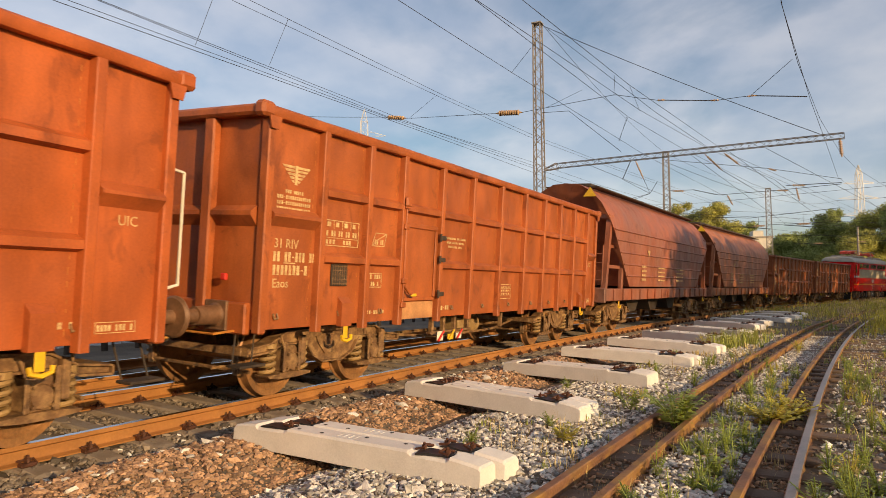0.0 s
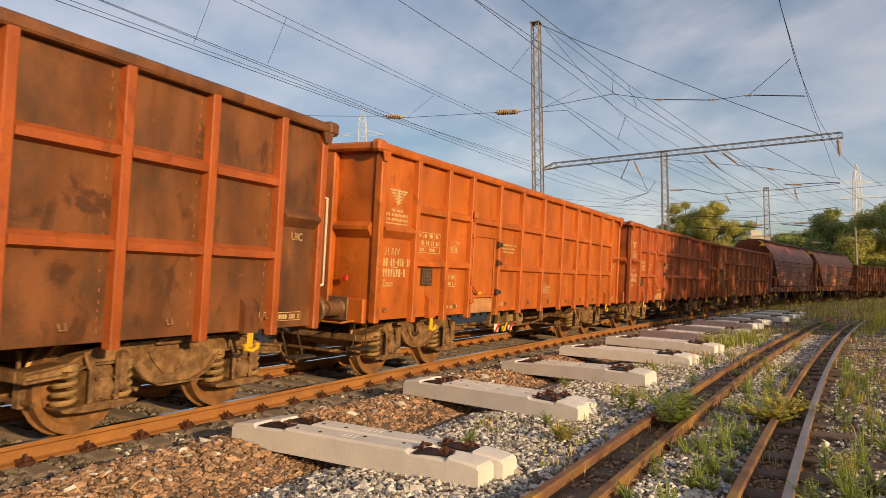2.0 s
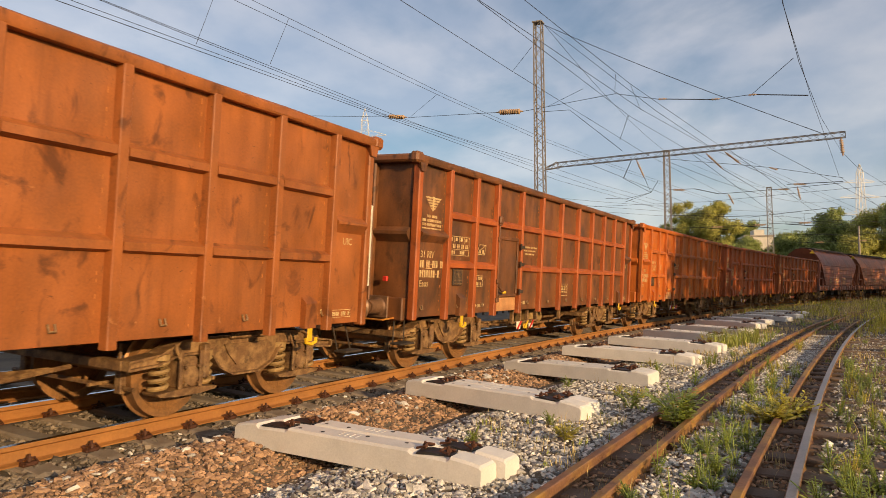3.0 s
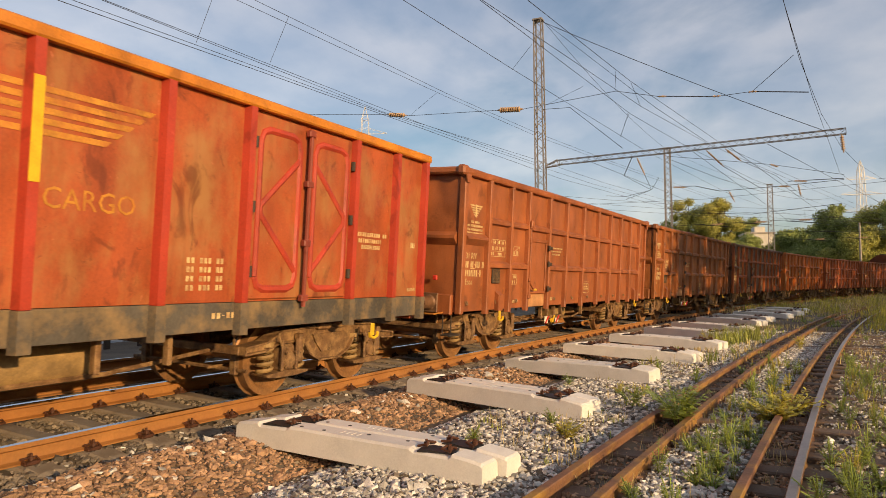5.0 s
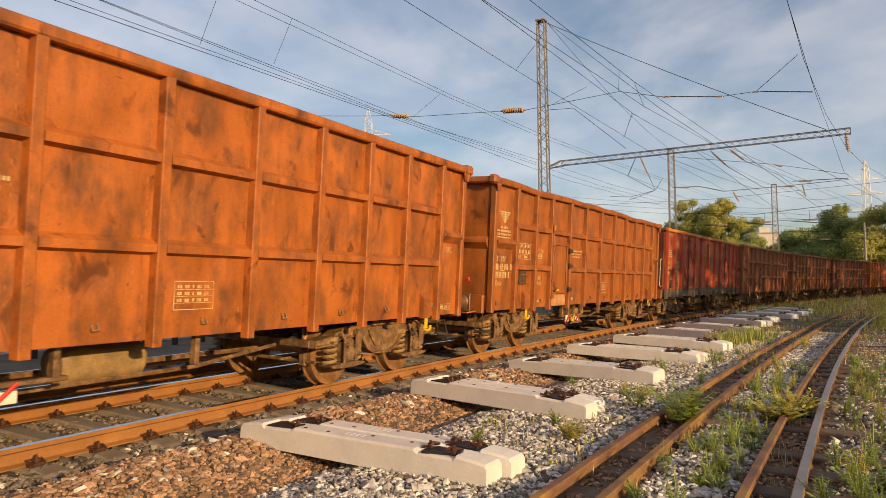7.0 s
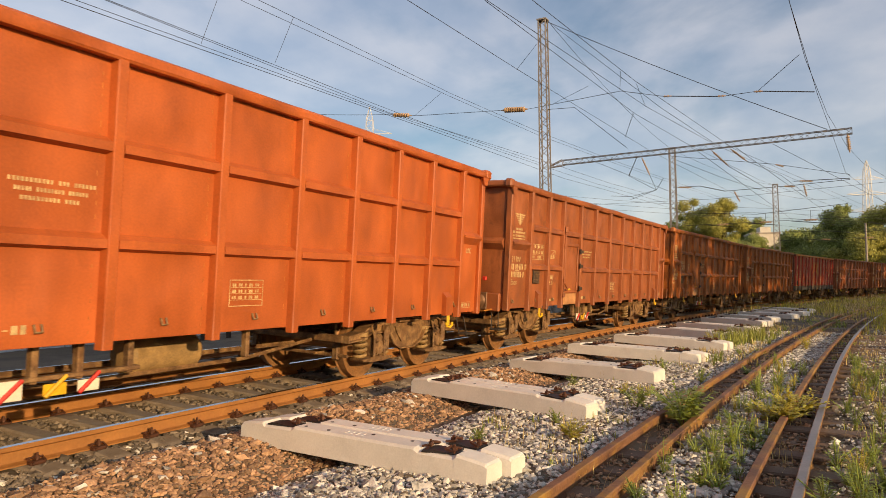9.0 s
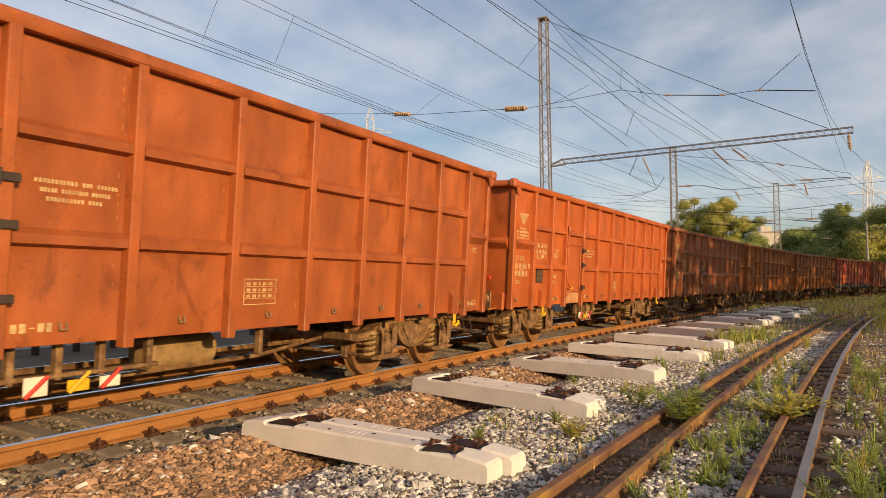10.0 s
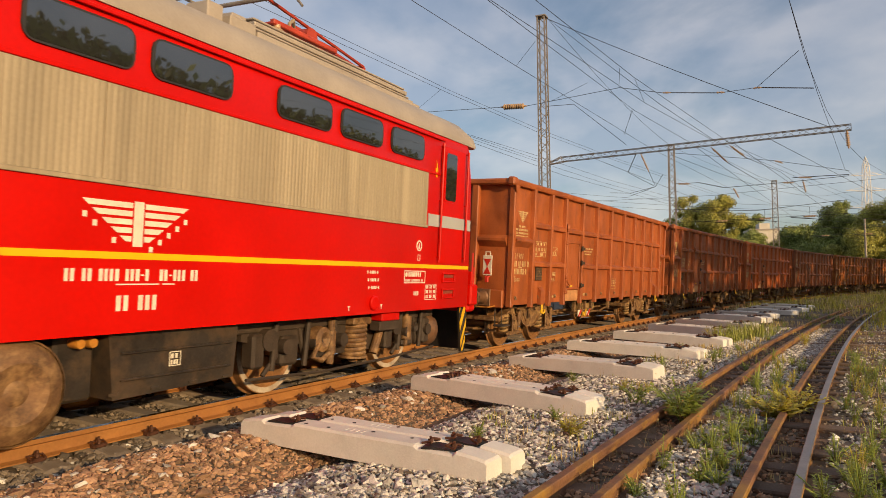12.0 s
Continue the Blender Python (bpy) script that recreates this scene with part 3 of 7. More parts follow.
def clamp_geo():
    g = Geo()
    g.tube((0, 0, -0.01), (0, 0, 0.06), 0.012, 6)
    g.tube((0, 0, 0.015), (0, 0, 0.04), 0.024, 6)
    g.path([(-0.07, -0.03, 0.015), (-0.05, 0.05, 0.03), (0.0, 0.025, 0.045), (0.05, 0.05, 0.03), (0.07, -0.03, 0.015)], 0.011, 5)
    return g


me_clamp = clamp_geo().mesh("clamp_bolt", CLIP)


me_plug = Geo().tube((0, 0, 0), (0, 0, 0.006), 0.017, 8).mesh("plug_hole", RUBBER)
me_stamp = Geo().box(-0.045, 0.045, -0.006, 0.006, 0, 0.004).mesh("cast_mark", CONCRETE)


def concrete_sleeper(p0, p1, label):
    """From the end by the track to the free end; both points on the underside."""
    d = (p1 - p0).normalized()
    side = Vector((-d.y, d.x, 0)).normalized()
    m = Matrix((side * -1, d * -1, (side * -1).cross(d * -1))).transposed().to_4x4()
    if m[2][2] < 0:
        m = Matrix((side, d * -1, side.cross(d * -1))).transposed().to_4x4()
    m.translation = (p0 + p1) / 2
    ob = thing("concrete_sleeper", label, "sleeper", "sleepers laid out beside the track", at=m)
    part("sleeper_body", me_new_sleeper, CONCRETE, ob)
    for sy in (-0.84, 0.84):
        part("rubber_pad", me_pad, RUBBER, ob, "black rubber rail pad", pose(0, sy, 0.188, 0, 0, random.uniform(-16, 16)))
        for k in (-1, 1) if sy < 0 else (-1,):
            part("clamp_bolt", me_clamp, CLIP, ob, "rusty clamp and bolt", pose(random.uniform(-0.03, 0.03), sy + k * 0.12, 0.203, random.uniform(-8, 8), 0, 90 * (k + 1) + random.uniform(-20, 20)))
    for y in (-0.52, -0.12, 0.30, 0.56):
        part("plug_hole", me_plug, RUBBER, ob, "dark plug hole", pose(0.045 if y < 0 else -0.045, y, 0.2125))
    for k in range(4):
        part("cast_mark", me_stamp, CONCRETE, ob, at=pose(0.0, -0.05 + 0.06 * k, 0.2125, 0, 0, 8))
    return ob


# near lower edge of each pair: track end, free end, and their heights
LAID = [(5.07, 4.62, -0.150, 4.83, 2.05, -0.225), (8.22, 4.63, -0.120, 7.60, 2.10, -0.205), (11.41, 4.45, -0.165, 10.80, 1.93, -0.200), (14.09, 4.19, -0.100, 13.68, 1.61, -0.195),
        (17.04, 3.92, -0.090, 16.42, 1.41, -0.190), (20.4, 3.72, -0.10, 19.2, 1.42, -0.17), (23.3, 3.40, -0.10, 22.0, 1.15, -0.17), (27.5, 3.1, -0.12, 26.0, 1.0, -0.17), (30.6, 2.9, -0.12, 29.0, 0.85, -0.17),
        (33.6, 2.3, -0.12, 32.1, 0.2, -0.17), (36.6, 1.9, -0.12, 35.2, -0.25, -0.17), (39.8, 1.5, -0.12, 38.4, -0.6, -0.17)]
for x0, y0, z0, x1, y1, z1 in LAID:
    p0, p1 = Vector((x0, y0, z0)), Vector((x1, y1, z1))
    d = (p1 - p0).normalized()
    side = Vector((-d.y, d.x, 0)).normalized()
    for k in (0, 1):
        o = side * (0.135 + 0.272 * k) + d * random.uniform(-0.05, 0.04)
        concrete_sleeper(p0 + o, p1 + o, "new pale concrete sleeper lying on gravel, one of a pair")


# ---------- vehicles: shared parts ----------
def bogie_geo():
    """Cast bogie frame with side frames, axle boxes, springs and brake gear; axles 1.8 m apart."""
    fr, sp, br = Geo(), Geo(), Geo()
    sp.coil(0, 0, 0.31, 0.66, 0.086, 0.026, 4.4)
    sp.tube((0, 0, 0.64), (0, 0, 0.70), 0.11, 10)
    for sg in (-1, 1):
        y0, y1 = sorted((sg * 0.93, sg * 1.05))
        side = [(-1.62, 0.66), (-1.25, 0.70), (-0.98, 0.82), (-0.55, 0.84), (0.55, 0.84), (0.98, 0.82), (1.25, 0.70), (1.62, 0.66), (1.62, 0.58), (1.28, 0.60), (1.02, 0.68), (0.58, 0.68),
                (0.44, 0.50), (0.22, 0.40), (-0.22, 0.40), (-0.44, 0.50), (-0.58, 0.68), (-1.02, 0.68), (-1.28, 0.60), (-1.62, 0.58)]
        fr.prism(side, "y", y0, y1)
        for (xa, za), (xb, zb) in zip(side, side[1:] + side[:1]):
            d = Vector((xb - xa, zb - za)).normalized()
            nx, nz = d.y * 0.011, -d.x * 0.011
            fr.prism([(xa + nx, za + nz), (xb + nx, zb + nz), (xb - nx, zb - nz), (xa - nx, za - nz)], "y", min(sg * 0.90, sg * 1.10), max(sg * 0.90, sg * 1.10))
        yo = sg * 1.055
        fr.prism([(-0.36, 0.74), (0.36, 0.74), (0.30, 0.64), (0.16, 0.50), (-0.16, 0.50), (-0.30, 0.64)], "y", min(yo, yo + sg * 0.02), max(yo, yo + sg * 0.02))
        fr.box(-0.30, 0.30, min(sg * 0.8, sg * 1.12), max(sg * 0.8, sg * 1.12), 0.80, 0.88, 0.015)
        for ax in (-0.9, 0.9):
            ya, yb = sorted((sg * 0.90, sg * 1.13))
            fr.box(ax - 0.13, ax + 0.13, ya, yb, 0.32, 0.66, 0.035)
            fr.lathe([(0, 0.0), (0, 0.10), (-sg * 0.03, 0.115)], "y", 12, (ax, sg * 1.155, 0.47))
            fr.prism([(ax - 0.40, 0.315), (ax - 0.37, 0.285), (ax - 0.14, 0.265), (ax + 0.14, 0.265), (ax + 0.37, 0.285), (ax + 0.40, 0.315), (ax + 0.13, 0.34), (ax - 0.13, 0.34)], "y", ya, yb)
            fr.box(ax - 0.16, ax - 0.11, min(sg * 1.13, sg * 1.16), max(sg * 1.13, sg * 1.16), 0.34, 0.72, 0.008)
            fr.box(ax + 0.11, ax + 0.16, min(sg * 1.13, sg * 1.16), max(sg * 1.13, sg * 1.16), 0.34, 0.72, 0.008)
            fr.box(ax + 0.17, ax + 0.25, min(sg * 1.06, sg * 1.16), max(sg * 1.06, sg * 1.16), 0.42, 0.78, 0.015)
            for bx, bz in ((-0.09, 0.39), (0.09, 0.39), (-0.09, 0.56), (0.09, 0.56)):
                fr.tube((ax + bx, sg * 1.12, bz), (ax + bx, sg * 1.175, bz), 0.017, 6)
            fr.path([(ax - 0.20, sg * 1.12, 0.80), (ax - 0.17, sg * 1.15, 0.66), (ax - 0.10, sg * 1.15, 0.62)], 0.014, 5)
            for dx in (-0.53, 0.53):
                br.box(ax + dx - 0.035, ax + dx + 0.035, min(sg * 0.70, sg * 0.80), max(sg * 0.70, sg * 0.80), 0.30, 0.62, 0.012)
                br.tube((ax + dx * 1.04, sg * 0.75, 0.60), (ax + dx * 1.04, sg * 0.75, 0.80), 0.02, 6)
    fr.box(-0.16, 0.16, -0.95, 0.95, 0.55, 0.80, 0.02)
    fr.box(-1.64, -1.54, -1.0, 1.0, 0.57, 0.67, 0.01)
    fr.box(1.54, 1.64, -1.0, 1.0, 0.57, 0.67, 0.01)
    fr.lathe([(0.80, 0.30), (0.93, 0.30)], "z", 16)
    for x in (-1.43, -0.37, 0.37, 1.43):
        br.tube((x, -0.95, 0.36), (x, 0.95, 0.36), 0.025, 6)
    br.tube((-1.6, -0.5, 0.38), (1.6, -0.5, 0.38), 0.02, 6)
    return fr, sp, br


def wheelset_geo(r=0.46):
    g = Geo()
    for sg in (-1, 1):
        y = lambda a: sg * a
        g.lathe([(y(0.83), 0.10), (y(0.83), 0.14), (y(0.795), 0.20), (y(0.79), r - 0.10), (y(0.815), r - 0.075), (y(0.815), r), (y(0.70), r + 0.003), (y(0.685), r + 0.028), (y(0.675), r + 0.028),
                 (y(0.675), r - 0.07), (y(0.72), r - 0.09), (y(0.72), 0.20), (y(0.70), 0.14), (y(0.64), 0.10)], "y", 32)
        for k in range(4):
            a = k * math.pi / 2
            g.box(r * 0.55 * math.cos(a) - 0.02, r * 0.55 * math.cos(a) + 0.02, min(y(0.79), y(0.80)), max(y(0.79), y(0.80)), r * 0.55 * math.sin(a) - 0.02, r * 0.55 * math.sin(a) + 0.02)
    g.tube((0, -1.0, 0), (0, 1.0, 0), 0.085, 12)
    return g


_fr, _sp, _br = bogie_geo()
ME_FRAME, ME_SPRING, ME_BRAKE = _fr.mesh("bogie_frame", UNDER), _sp.mesh("coil_spring", TANK), _br.mesh("brake_gear", UNDER)
ME_WHEELS = wheelset_geo().mesh("wheelset", TREAD)


def bogie(parent, x):
    b = part("bogie", ME_FRAME, UNDER, parent, "greasy cast steel bogie", Matrix.Translation((x, 0, 0)))
    for ax in (-0.9, 0.9):
        for dx in (-0.29, 0.29):
            for y in (-1.0, 1.0):
                part("coil_spring", ME_SPRING, TANK, b, at=Matrix.Translation((ax + dx, y, 0)))
    part("brake_gear", ME_BRAKE, UNDER, b)
    for ax in (-0.9, 0.9):
        part("wheelset", ME_WHEELS, TREAD, b, "rusty steel wheels on an axle", Matrix.Translation((ax, 0, 0.46)))
    return b


def buffer_geo():
    """Buffer along +x from 0: sleeve, plunger and slightly domed head."""
    g = Geo()
    g.box(-0.02, 0.03, -0.17, 0.17, -0.17, 0.17, 0.01)
    g.lathe([(0.03, 0.14), (0.05, 0.115), (0.33, 0.105), (0.33, 0.08), (0.55, 0.075), (0.56, 0.20), (0.585, 0.225), (0.60, 0.22), (0.615, 0.12), (0.62, 0.0)], "x", 24)
    return g


ME_BUFFER = buffer_geo().mesh("buffer", BUFFER)


def coupling_geo():
    g = Geo()
    g.prism([(0, -0.06), (0.30, -0.05), (0.40, 0.02), (0.36, 0.09), (0.28, 0.03), (0, 0.06)], "y", -0.03, 0.03)
    g.path([(0.10, -0.05, 0.0), (0.35, -0.05, -0.14), (0.58, -0.045, -0.16)], 0.018, 6)
    g.path([(0.10, 0.05, 0.0), (0.35, 0.05, -0.14), (0.58, 0.045, -0.16)], 0.018, 6)
    g.path([(0.05, 0.32, -0.08), (0.22, 0.33, -0.30), (0.42, 0.32, -0.33), (0.60, 0.31, -0.24)], 0.026, 7)
    return g


ME_COUPLING = coupling_geo().mesh("coupling", UNDER_DARK)


def end_gear(parent, half):
    """Buffers, coupling and step at both ends."""
    for sg in (-1, 1):
        turn = Matrix.Identity(4) if sg > 0 else pose(0, 0, 0, 0, 0, 180)
        for y in (-0.875, 0.875):
            part("buffer", ME_BUFFER, BUFFER, parent, "greasy round steel buffer", Matrix.Translation((sg * half, y, 1.06)) @ turn)
        part("coupling", ME_COUPLING, UNDER_DARK, parent, at=Matrix.Translation((sg * half, 0, 1.04)) @ turn)


def hook_geo():
    g = Geo()
    g.box(-0.045, 0.045, -0.02, 0.0, 0.0, 0.17, 0.008)
    g.path([(-0.10, -0.03, 0.05), (-0.09, -0.035, -0.005), (0, -0.04, -0.03), (0.09, -0.035, -0.005), (0.10, -0.03, 0.05)], 0.022, 6)
    return g


ME_HOOK = hook_geo().mesh("tow_hook", YELLOW)


def bar_text(g, x, y, z, w, h, gap=0.02, seed=1, chunk=(0.03, 0.12)):
    """Unreadable stencil writing as plain bars on the near side (or far side for y > 0)."""
    r = random.Random(seed)
    a = x
    while a < x + w - 0.01:
        b = min(x + w, a + r.uniform(*chunk))
        g.box(a, b, min(y, y - 0.003), max(y, y - 0.003), z, z + h)
        a = b + gap


def char_bars(g, x, y, z, w, h, pattern, seed=1):
    """Writing that stays unread: one plain bar for each character of a pattern of # and blanks."""
    r = random.Random(seed)
    step = w / len(pattern)
    for i, ch in enumerate(pattern):
        a = x + i * step
        if ch == "#":
            g.box(a, a + step * r.uniform(0.58, 0.74), y - 0.003, y, z, z + h)
        elif ch == "-":
            g.box(a + step * 0.1, a + step * 0.65, y - 0.003, y, z + h * 0.42, z + h * 0.56)


def framed(g, x0, x1, y, z0, z1, t=0.010):
    """A thin painted outline."""
    g.box(x0, x1, y - 0.003, y, z0, z0 + t)
    g.box(x0, x1, y - 0.003, y, z1 - t, z1)
    g.box(x0, x0 + t, y - 0.003, y, z0 + t, z1 - t)
    g.box(x1 - t, x1, y - 0.003, y, z0 + t, z1 - t)


def emblem(g, x, y, z, w, h):
    """Winged emblem of plain bars: five tapering slats on each side of a middle post."""
    for k in range(5):
        z1 = z + h - k * h / 5
        z0 = z1 - h / 5 * 0.66
        a1, a0 = w / 2 * (1 - k / 6.0), w / 2 * (1 - (k + 0.66) / 6.0)
        for sg in (-1, 1):
            p = [(x + sg * w * 0.06, z0), (x + sg * a0, z0), (x + sg * a1, z1), (x + sg * w * 0.06, z1)]
            g.prism(p if sg > 0 else p[::-1], "y", y - 0.003, y)
    g.box(x - w * 0.045, x + w * 0.045, y - 0.003, y, z - h * 0.05, z + h * 1.04)


# ---------- open box wagon with ribbed sides ----------
RIBS = (-5.35, -4.36, -3.48, -2.30, -1.18, 0.04, 1.25, 2.36, 3.41, 4.43, 5.50)
TEMPLATE = PAINT["rust_orange"]


def long_rail(g, x0, x1, y, z, h, d, sg):
    """A stiffener with sloped top and bottom on a side wall."""
    p = [(y, z - h / 2), (y + sg * d, z - h / 2 + d * 0.3), (y + sg * d, z + h / 2 - d * 0.6), (y, z + h / 2)]
    g.prism(p, "x", x0, x1)


def rim_geo(bend):
    """Top rim with worn corners; bend: how far loading has dented it."""
    g = Geo()
    r = random.Random(int(bend * 1000) + 5)
    prof = [(1.30, 3.32), (1.485, 3.32), (1.50, 3.345), (1.50, 3.42), (1.46, 3.445), (1.32, 3.445)]
    xs = [-6.42 + 12.84 * i / 26 for i in range(27)]
    for sg in (-1, 1):
        o = len(g.v)
        dz = [bend * (noise.noise((x * 0.8, bend * 40, sg)) - 0.4 * math.exp(-((x + 4.2) / 0.7) ** 2)) if 0 < i < 26 else 0 for i, x in enumerate(xs)]
        for x, d in zip(xs, dz):
            g.v += [(x, sg * (y + d * 0.3), z + d + r.uniform(-0.003, 0.003)) for y, z in prof]
        n = len(prof)
        for i in range(26):
            for j in range(n):
                g.f.append((o + i * n + j, o + i * n + (j + 1) % n, o + (i + 1) * n + (j + 1) % n, o + (i + 1) * n + j))
                g.s.append(0)
        x0, x1 = sorted((sg * 6.30, sg * 6.50))
        g.box(x0, x1, -1.46, 1.46, 3.32, 3.44, 0.03)
        for sy in (-1, 1):
            g.box(min(sg * 6.32, sg * 6.53), max(sg * 6.32, sg * 6.53), min(sy * 1.36, sy * 1.515), max(sy * 1.36, sy * 1.515), 3.30, 3.47, 0.035)
    return g


def box_wagon():
    w = thing("open_wagon", "rust-orange ribbed open freight wagon", "freight wagon", "wagons of the train")
    P = TEMPLATE
    ZB, ZT = 0.92, 3.34
    # walls with thickness, floor
    g = Geo()
    for sg in (-1, 1):
        g.box(-6.34, 6.34, min(sg * 1.34, sg * 1.40), max(sg * 1.34, sg * 1.40), ZB, ZT, 0.004)
        g.box(min(sg * 6.28, sg * 6.34), max(sg * 6.28, sg * 6.34), -1.335, 1.335, ZB, ZT, 0.004)
    g.box(-6.27, 6.27, -1.33, 1.33, 1.16, 1.24)
    part("body", g, P, w)
    part("top_rim", rim_geo(0), P, w)
    # side ribs
    g = Geo()
    g.prism([(-0.064, 0.0), (-0.052, -0.082), (-0.042, -0.092), (0.042, -0.092), (0.052, -0.082), (0.064, 0.0)], "z", 0.86, 3.33)
    me_rib = g.mesh("rib", P)
    for sy in (-1, 1):
        for x in RIBS:
            part("rib", me_rib, P, w, at=Matrix.Translation((x, sy * 1.40, 0)) @ (Matrix.Identity(4) if sy < 0 else pose(0, 0, 0, 0, 0, 180)))
    # corner posts
    g = Geo()
    g.box(-0.058, 0.058, -0.085, 0.04, 0.88, 3.33, 0.015)
    me_cp = g.mesh("corner_post", P)
    for sx in (-1, 1):
        for sy in (-1, 1):
            part("corner_post", me_cp, P, w, at=Matrix.Translation((sx * 6.31, sy * 1.385, 0)) @ (Matrix.Identity(4) if sy < 0 else pose(0, 0, 0, 0, 0, 180)))
    g = Geo().prism([(-0.10, 3.32), (0.10, 3.32), (0.06, 3.18), (-0.06, 3.18)], "y", -0.02, 0.0)
    me_gusset = g.mesh("gusset", P)
    for sx in (-1, 1):
        for sy in (-1, 1):
            part("gusset", me_gusset, P, w, at=Matrix.Translation((sx * 6.31, sy * 1.481 + (0.0 if sy < 0 else 0.02), 0)))
    # long stiffeners, two on each side, interrupted by the ribs' face
    for sy in (-1, 1):
        for z in (1.77, 2.59):
            xs = list(RIBS)
            for a, b in zip(xs, xs[1:]):
                if z < 2 and abs(a + 3.48) < 0.01:
                    continue
                g = Geo()
                long_rail(g, a + 0.06, b - 0.06, sy * 1.40, z, 0.15, 0.085, sy)
                part("stiffener", g, P, w)
        for x0, x1 in ((-6.25, -5.42), (5.57, 6.25)):
            g = Geo()
            g.prism([(sy * 1.40, 2.10), (sy * 1.40, 2.32), (sy * 1.50, 2.24), (sy * 1.50, 2.21)], "x", x0, x1)
            part("end_stiffener", g, P, w)
    # ends: posts and a wedge beam
    for sx in (-1, 1):
        g = Geo()
        for y in (-0.62, 0.62):
            g.box(min(sx * 6.34, sx * 6.46), max(sx * 6.34, sx * 6.46), y - 0.08, y + 0.08, 0.90, 3.33, 0.02)
        part("end_post", g, P, w)
        g = Geo()
        for y0, y1 in ((-1.33, -0.71), (-0.53, 0.53), (0.71, 1.33)):
            g.prism([(sx * 6.34, 2.08), (sx * 6.34, 2.32), (sx * 6.45, 2.25), (sx * 6.45, 2.20)], "y", y0, y1)
        part("end_beam", g, P, w)
        g = Geo()
        g.box(min(sx * 6.30, sx * 6.42), max(sx * 6.30, sx * 6.42), -1.30, 1.30, 0.86, 1.22, 0.02)
        part("headstock", g, P, w)
        g = Geo()
        g.box(min(sx * 6.42, sx * 6.47), max(sx * 6.42, sx * 6.47), -1.02, -0.94, 1.46, 1.54, 0.01)
        part("tail_lamp_bracket", g, SIGN_RED, w, "small red tail lamp holder")
    # side door with frame, hinges and lock bar
    for sy in (-1, 1):
        y = sy * 1.40
        d = lambda a, b: (min(y + sy * a, y + sy * b), max(y + sy * a, y + sy * b))
        g = Geo()
        g.box(-3.20, -2.27, *d(0.0, 0.035), 1.20, 2.36, 0.008)
        door = part("door", g, P, w)
        g = Geo()
        g.box(-3.21, -2.26, *d(0.035, 0.06), 2.30, 2.37, 0.008)
        g.box(-3.21, -2.26, *d(0.035, 0.05), 1.20, 1.25, 0.006)
        g.box(-2.33, -2.26, *d(0.035, 0.06), 1.255, 2.295, 0.008)
        g.box(-3.21, -3.14, *d(0.035, 0.06), 1.255, 2.295, 0.008)
        part("door_frame", g, P, door)
        for z in (1.30, 1.85, 2.20):
            g = Geo()
            g.box(-2.20, -2.06, *d(0.075, 0.115), z - 0.035, z + 0.035, 0.008)
            g.tube((-2.22, y + sy * 0.095, z - 0.06), (-2.22, y + sy * 0.095, z + 0.06), 0.022, 6)
            part("hinge", g, UNDER_DARK, door)
        g = Geo()
        g.tube((-3.30, y + sy * 0.10, 1.10), (-3.30, y + sy * 0.10, 2.66), 0.016, 7)
        for z in (1.15, 1.50, 2.30, 2.60):
            g.box(-3.36, -3.24, *d(0.075, 0.13), z - 0.04, z + 0.04, 0.01)
        g.path([(-3.30, y + sy * 0.12, 1.42), (-3.18, y + sy * 0.13, 1.33), (-3.08, y + sy * 0.13, 1.30)], 0.02, 6)
        g.box(-3.38, -3.22, *d(0.10, 0.15), 2.58, 2.74, 0.03)
        part("lock_bar", g, P, door)
        g = Geo()
        g.box(-3.12, -2.98, *d(0.115, 0.15), 1.27, 1.315, 0.01)
        part("lock_handle", g, YELLOW, door, "yellow door handle")
        g = Geo()
        g.box(-3.22, -2.26, *d(0.0, 0.025), 0.925, 1.185, 0.006)
        part("door_sill", g, DUSTY if sy < 0 else P, w, "dusty rubbed door sill")
    # under the floor
    g = Geo()
    for y in (-0.95, 0.95):
        g.box(-6.28, 6.28, y - 0.04, y + 0.04, 0.93, 1.15)
    for x in (-4.5, -2.7, -1.0, 1.0, 2.7, 4.5):
        g.box(x - 0.05, x + 0.05, -1.33, 1.33, 0.95, 1.15)
    g.box(-2.9, 2.9, -0.2, 0.2, 0.80, 1.14)
    part("underframe", g, UNDER_DARK, w)
    g = Geo()
    g.lathe([(-0.45, 0.0), (-0.45, 0.16), (-0.40, 0.20), (0.40, 0.20), (0.45, 0.16), (0.45, 0.0)], "x", 18, (0.15, -0.72, 0.66))
    part("air_tank", g, TANK, w, "dusty air brake tank")
    g = Geo()
    g.path([(-2.6, -0.9, 0.62), (-1.0, -0.9, 0.50), (1.2, -0.9, 0.52), (2.7, -0.7, 0.62)], 0.025, 6)
    g.path([(-2.7, -0.4, 0.55), (2.7, -0.4, 0.55)], 0.03, 6)
    for x in (-1.9, -1.5, -1.1, -0.6, 0.9):
        g.box(x - 0.03, x + 0.03, -1.25, -1.17, 0.60, 0.94, 0.008)
    g.box(-2.0, -0.5, -1.26, -1.18, 0.62, 0.66, 0.008)
    part("brake_rigging", g, UNDER, w)
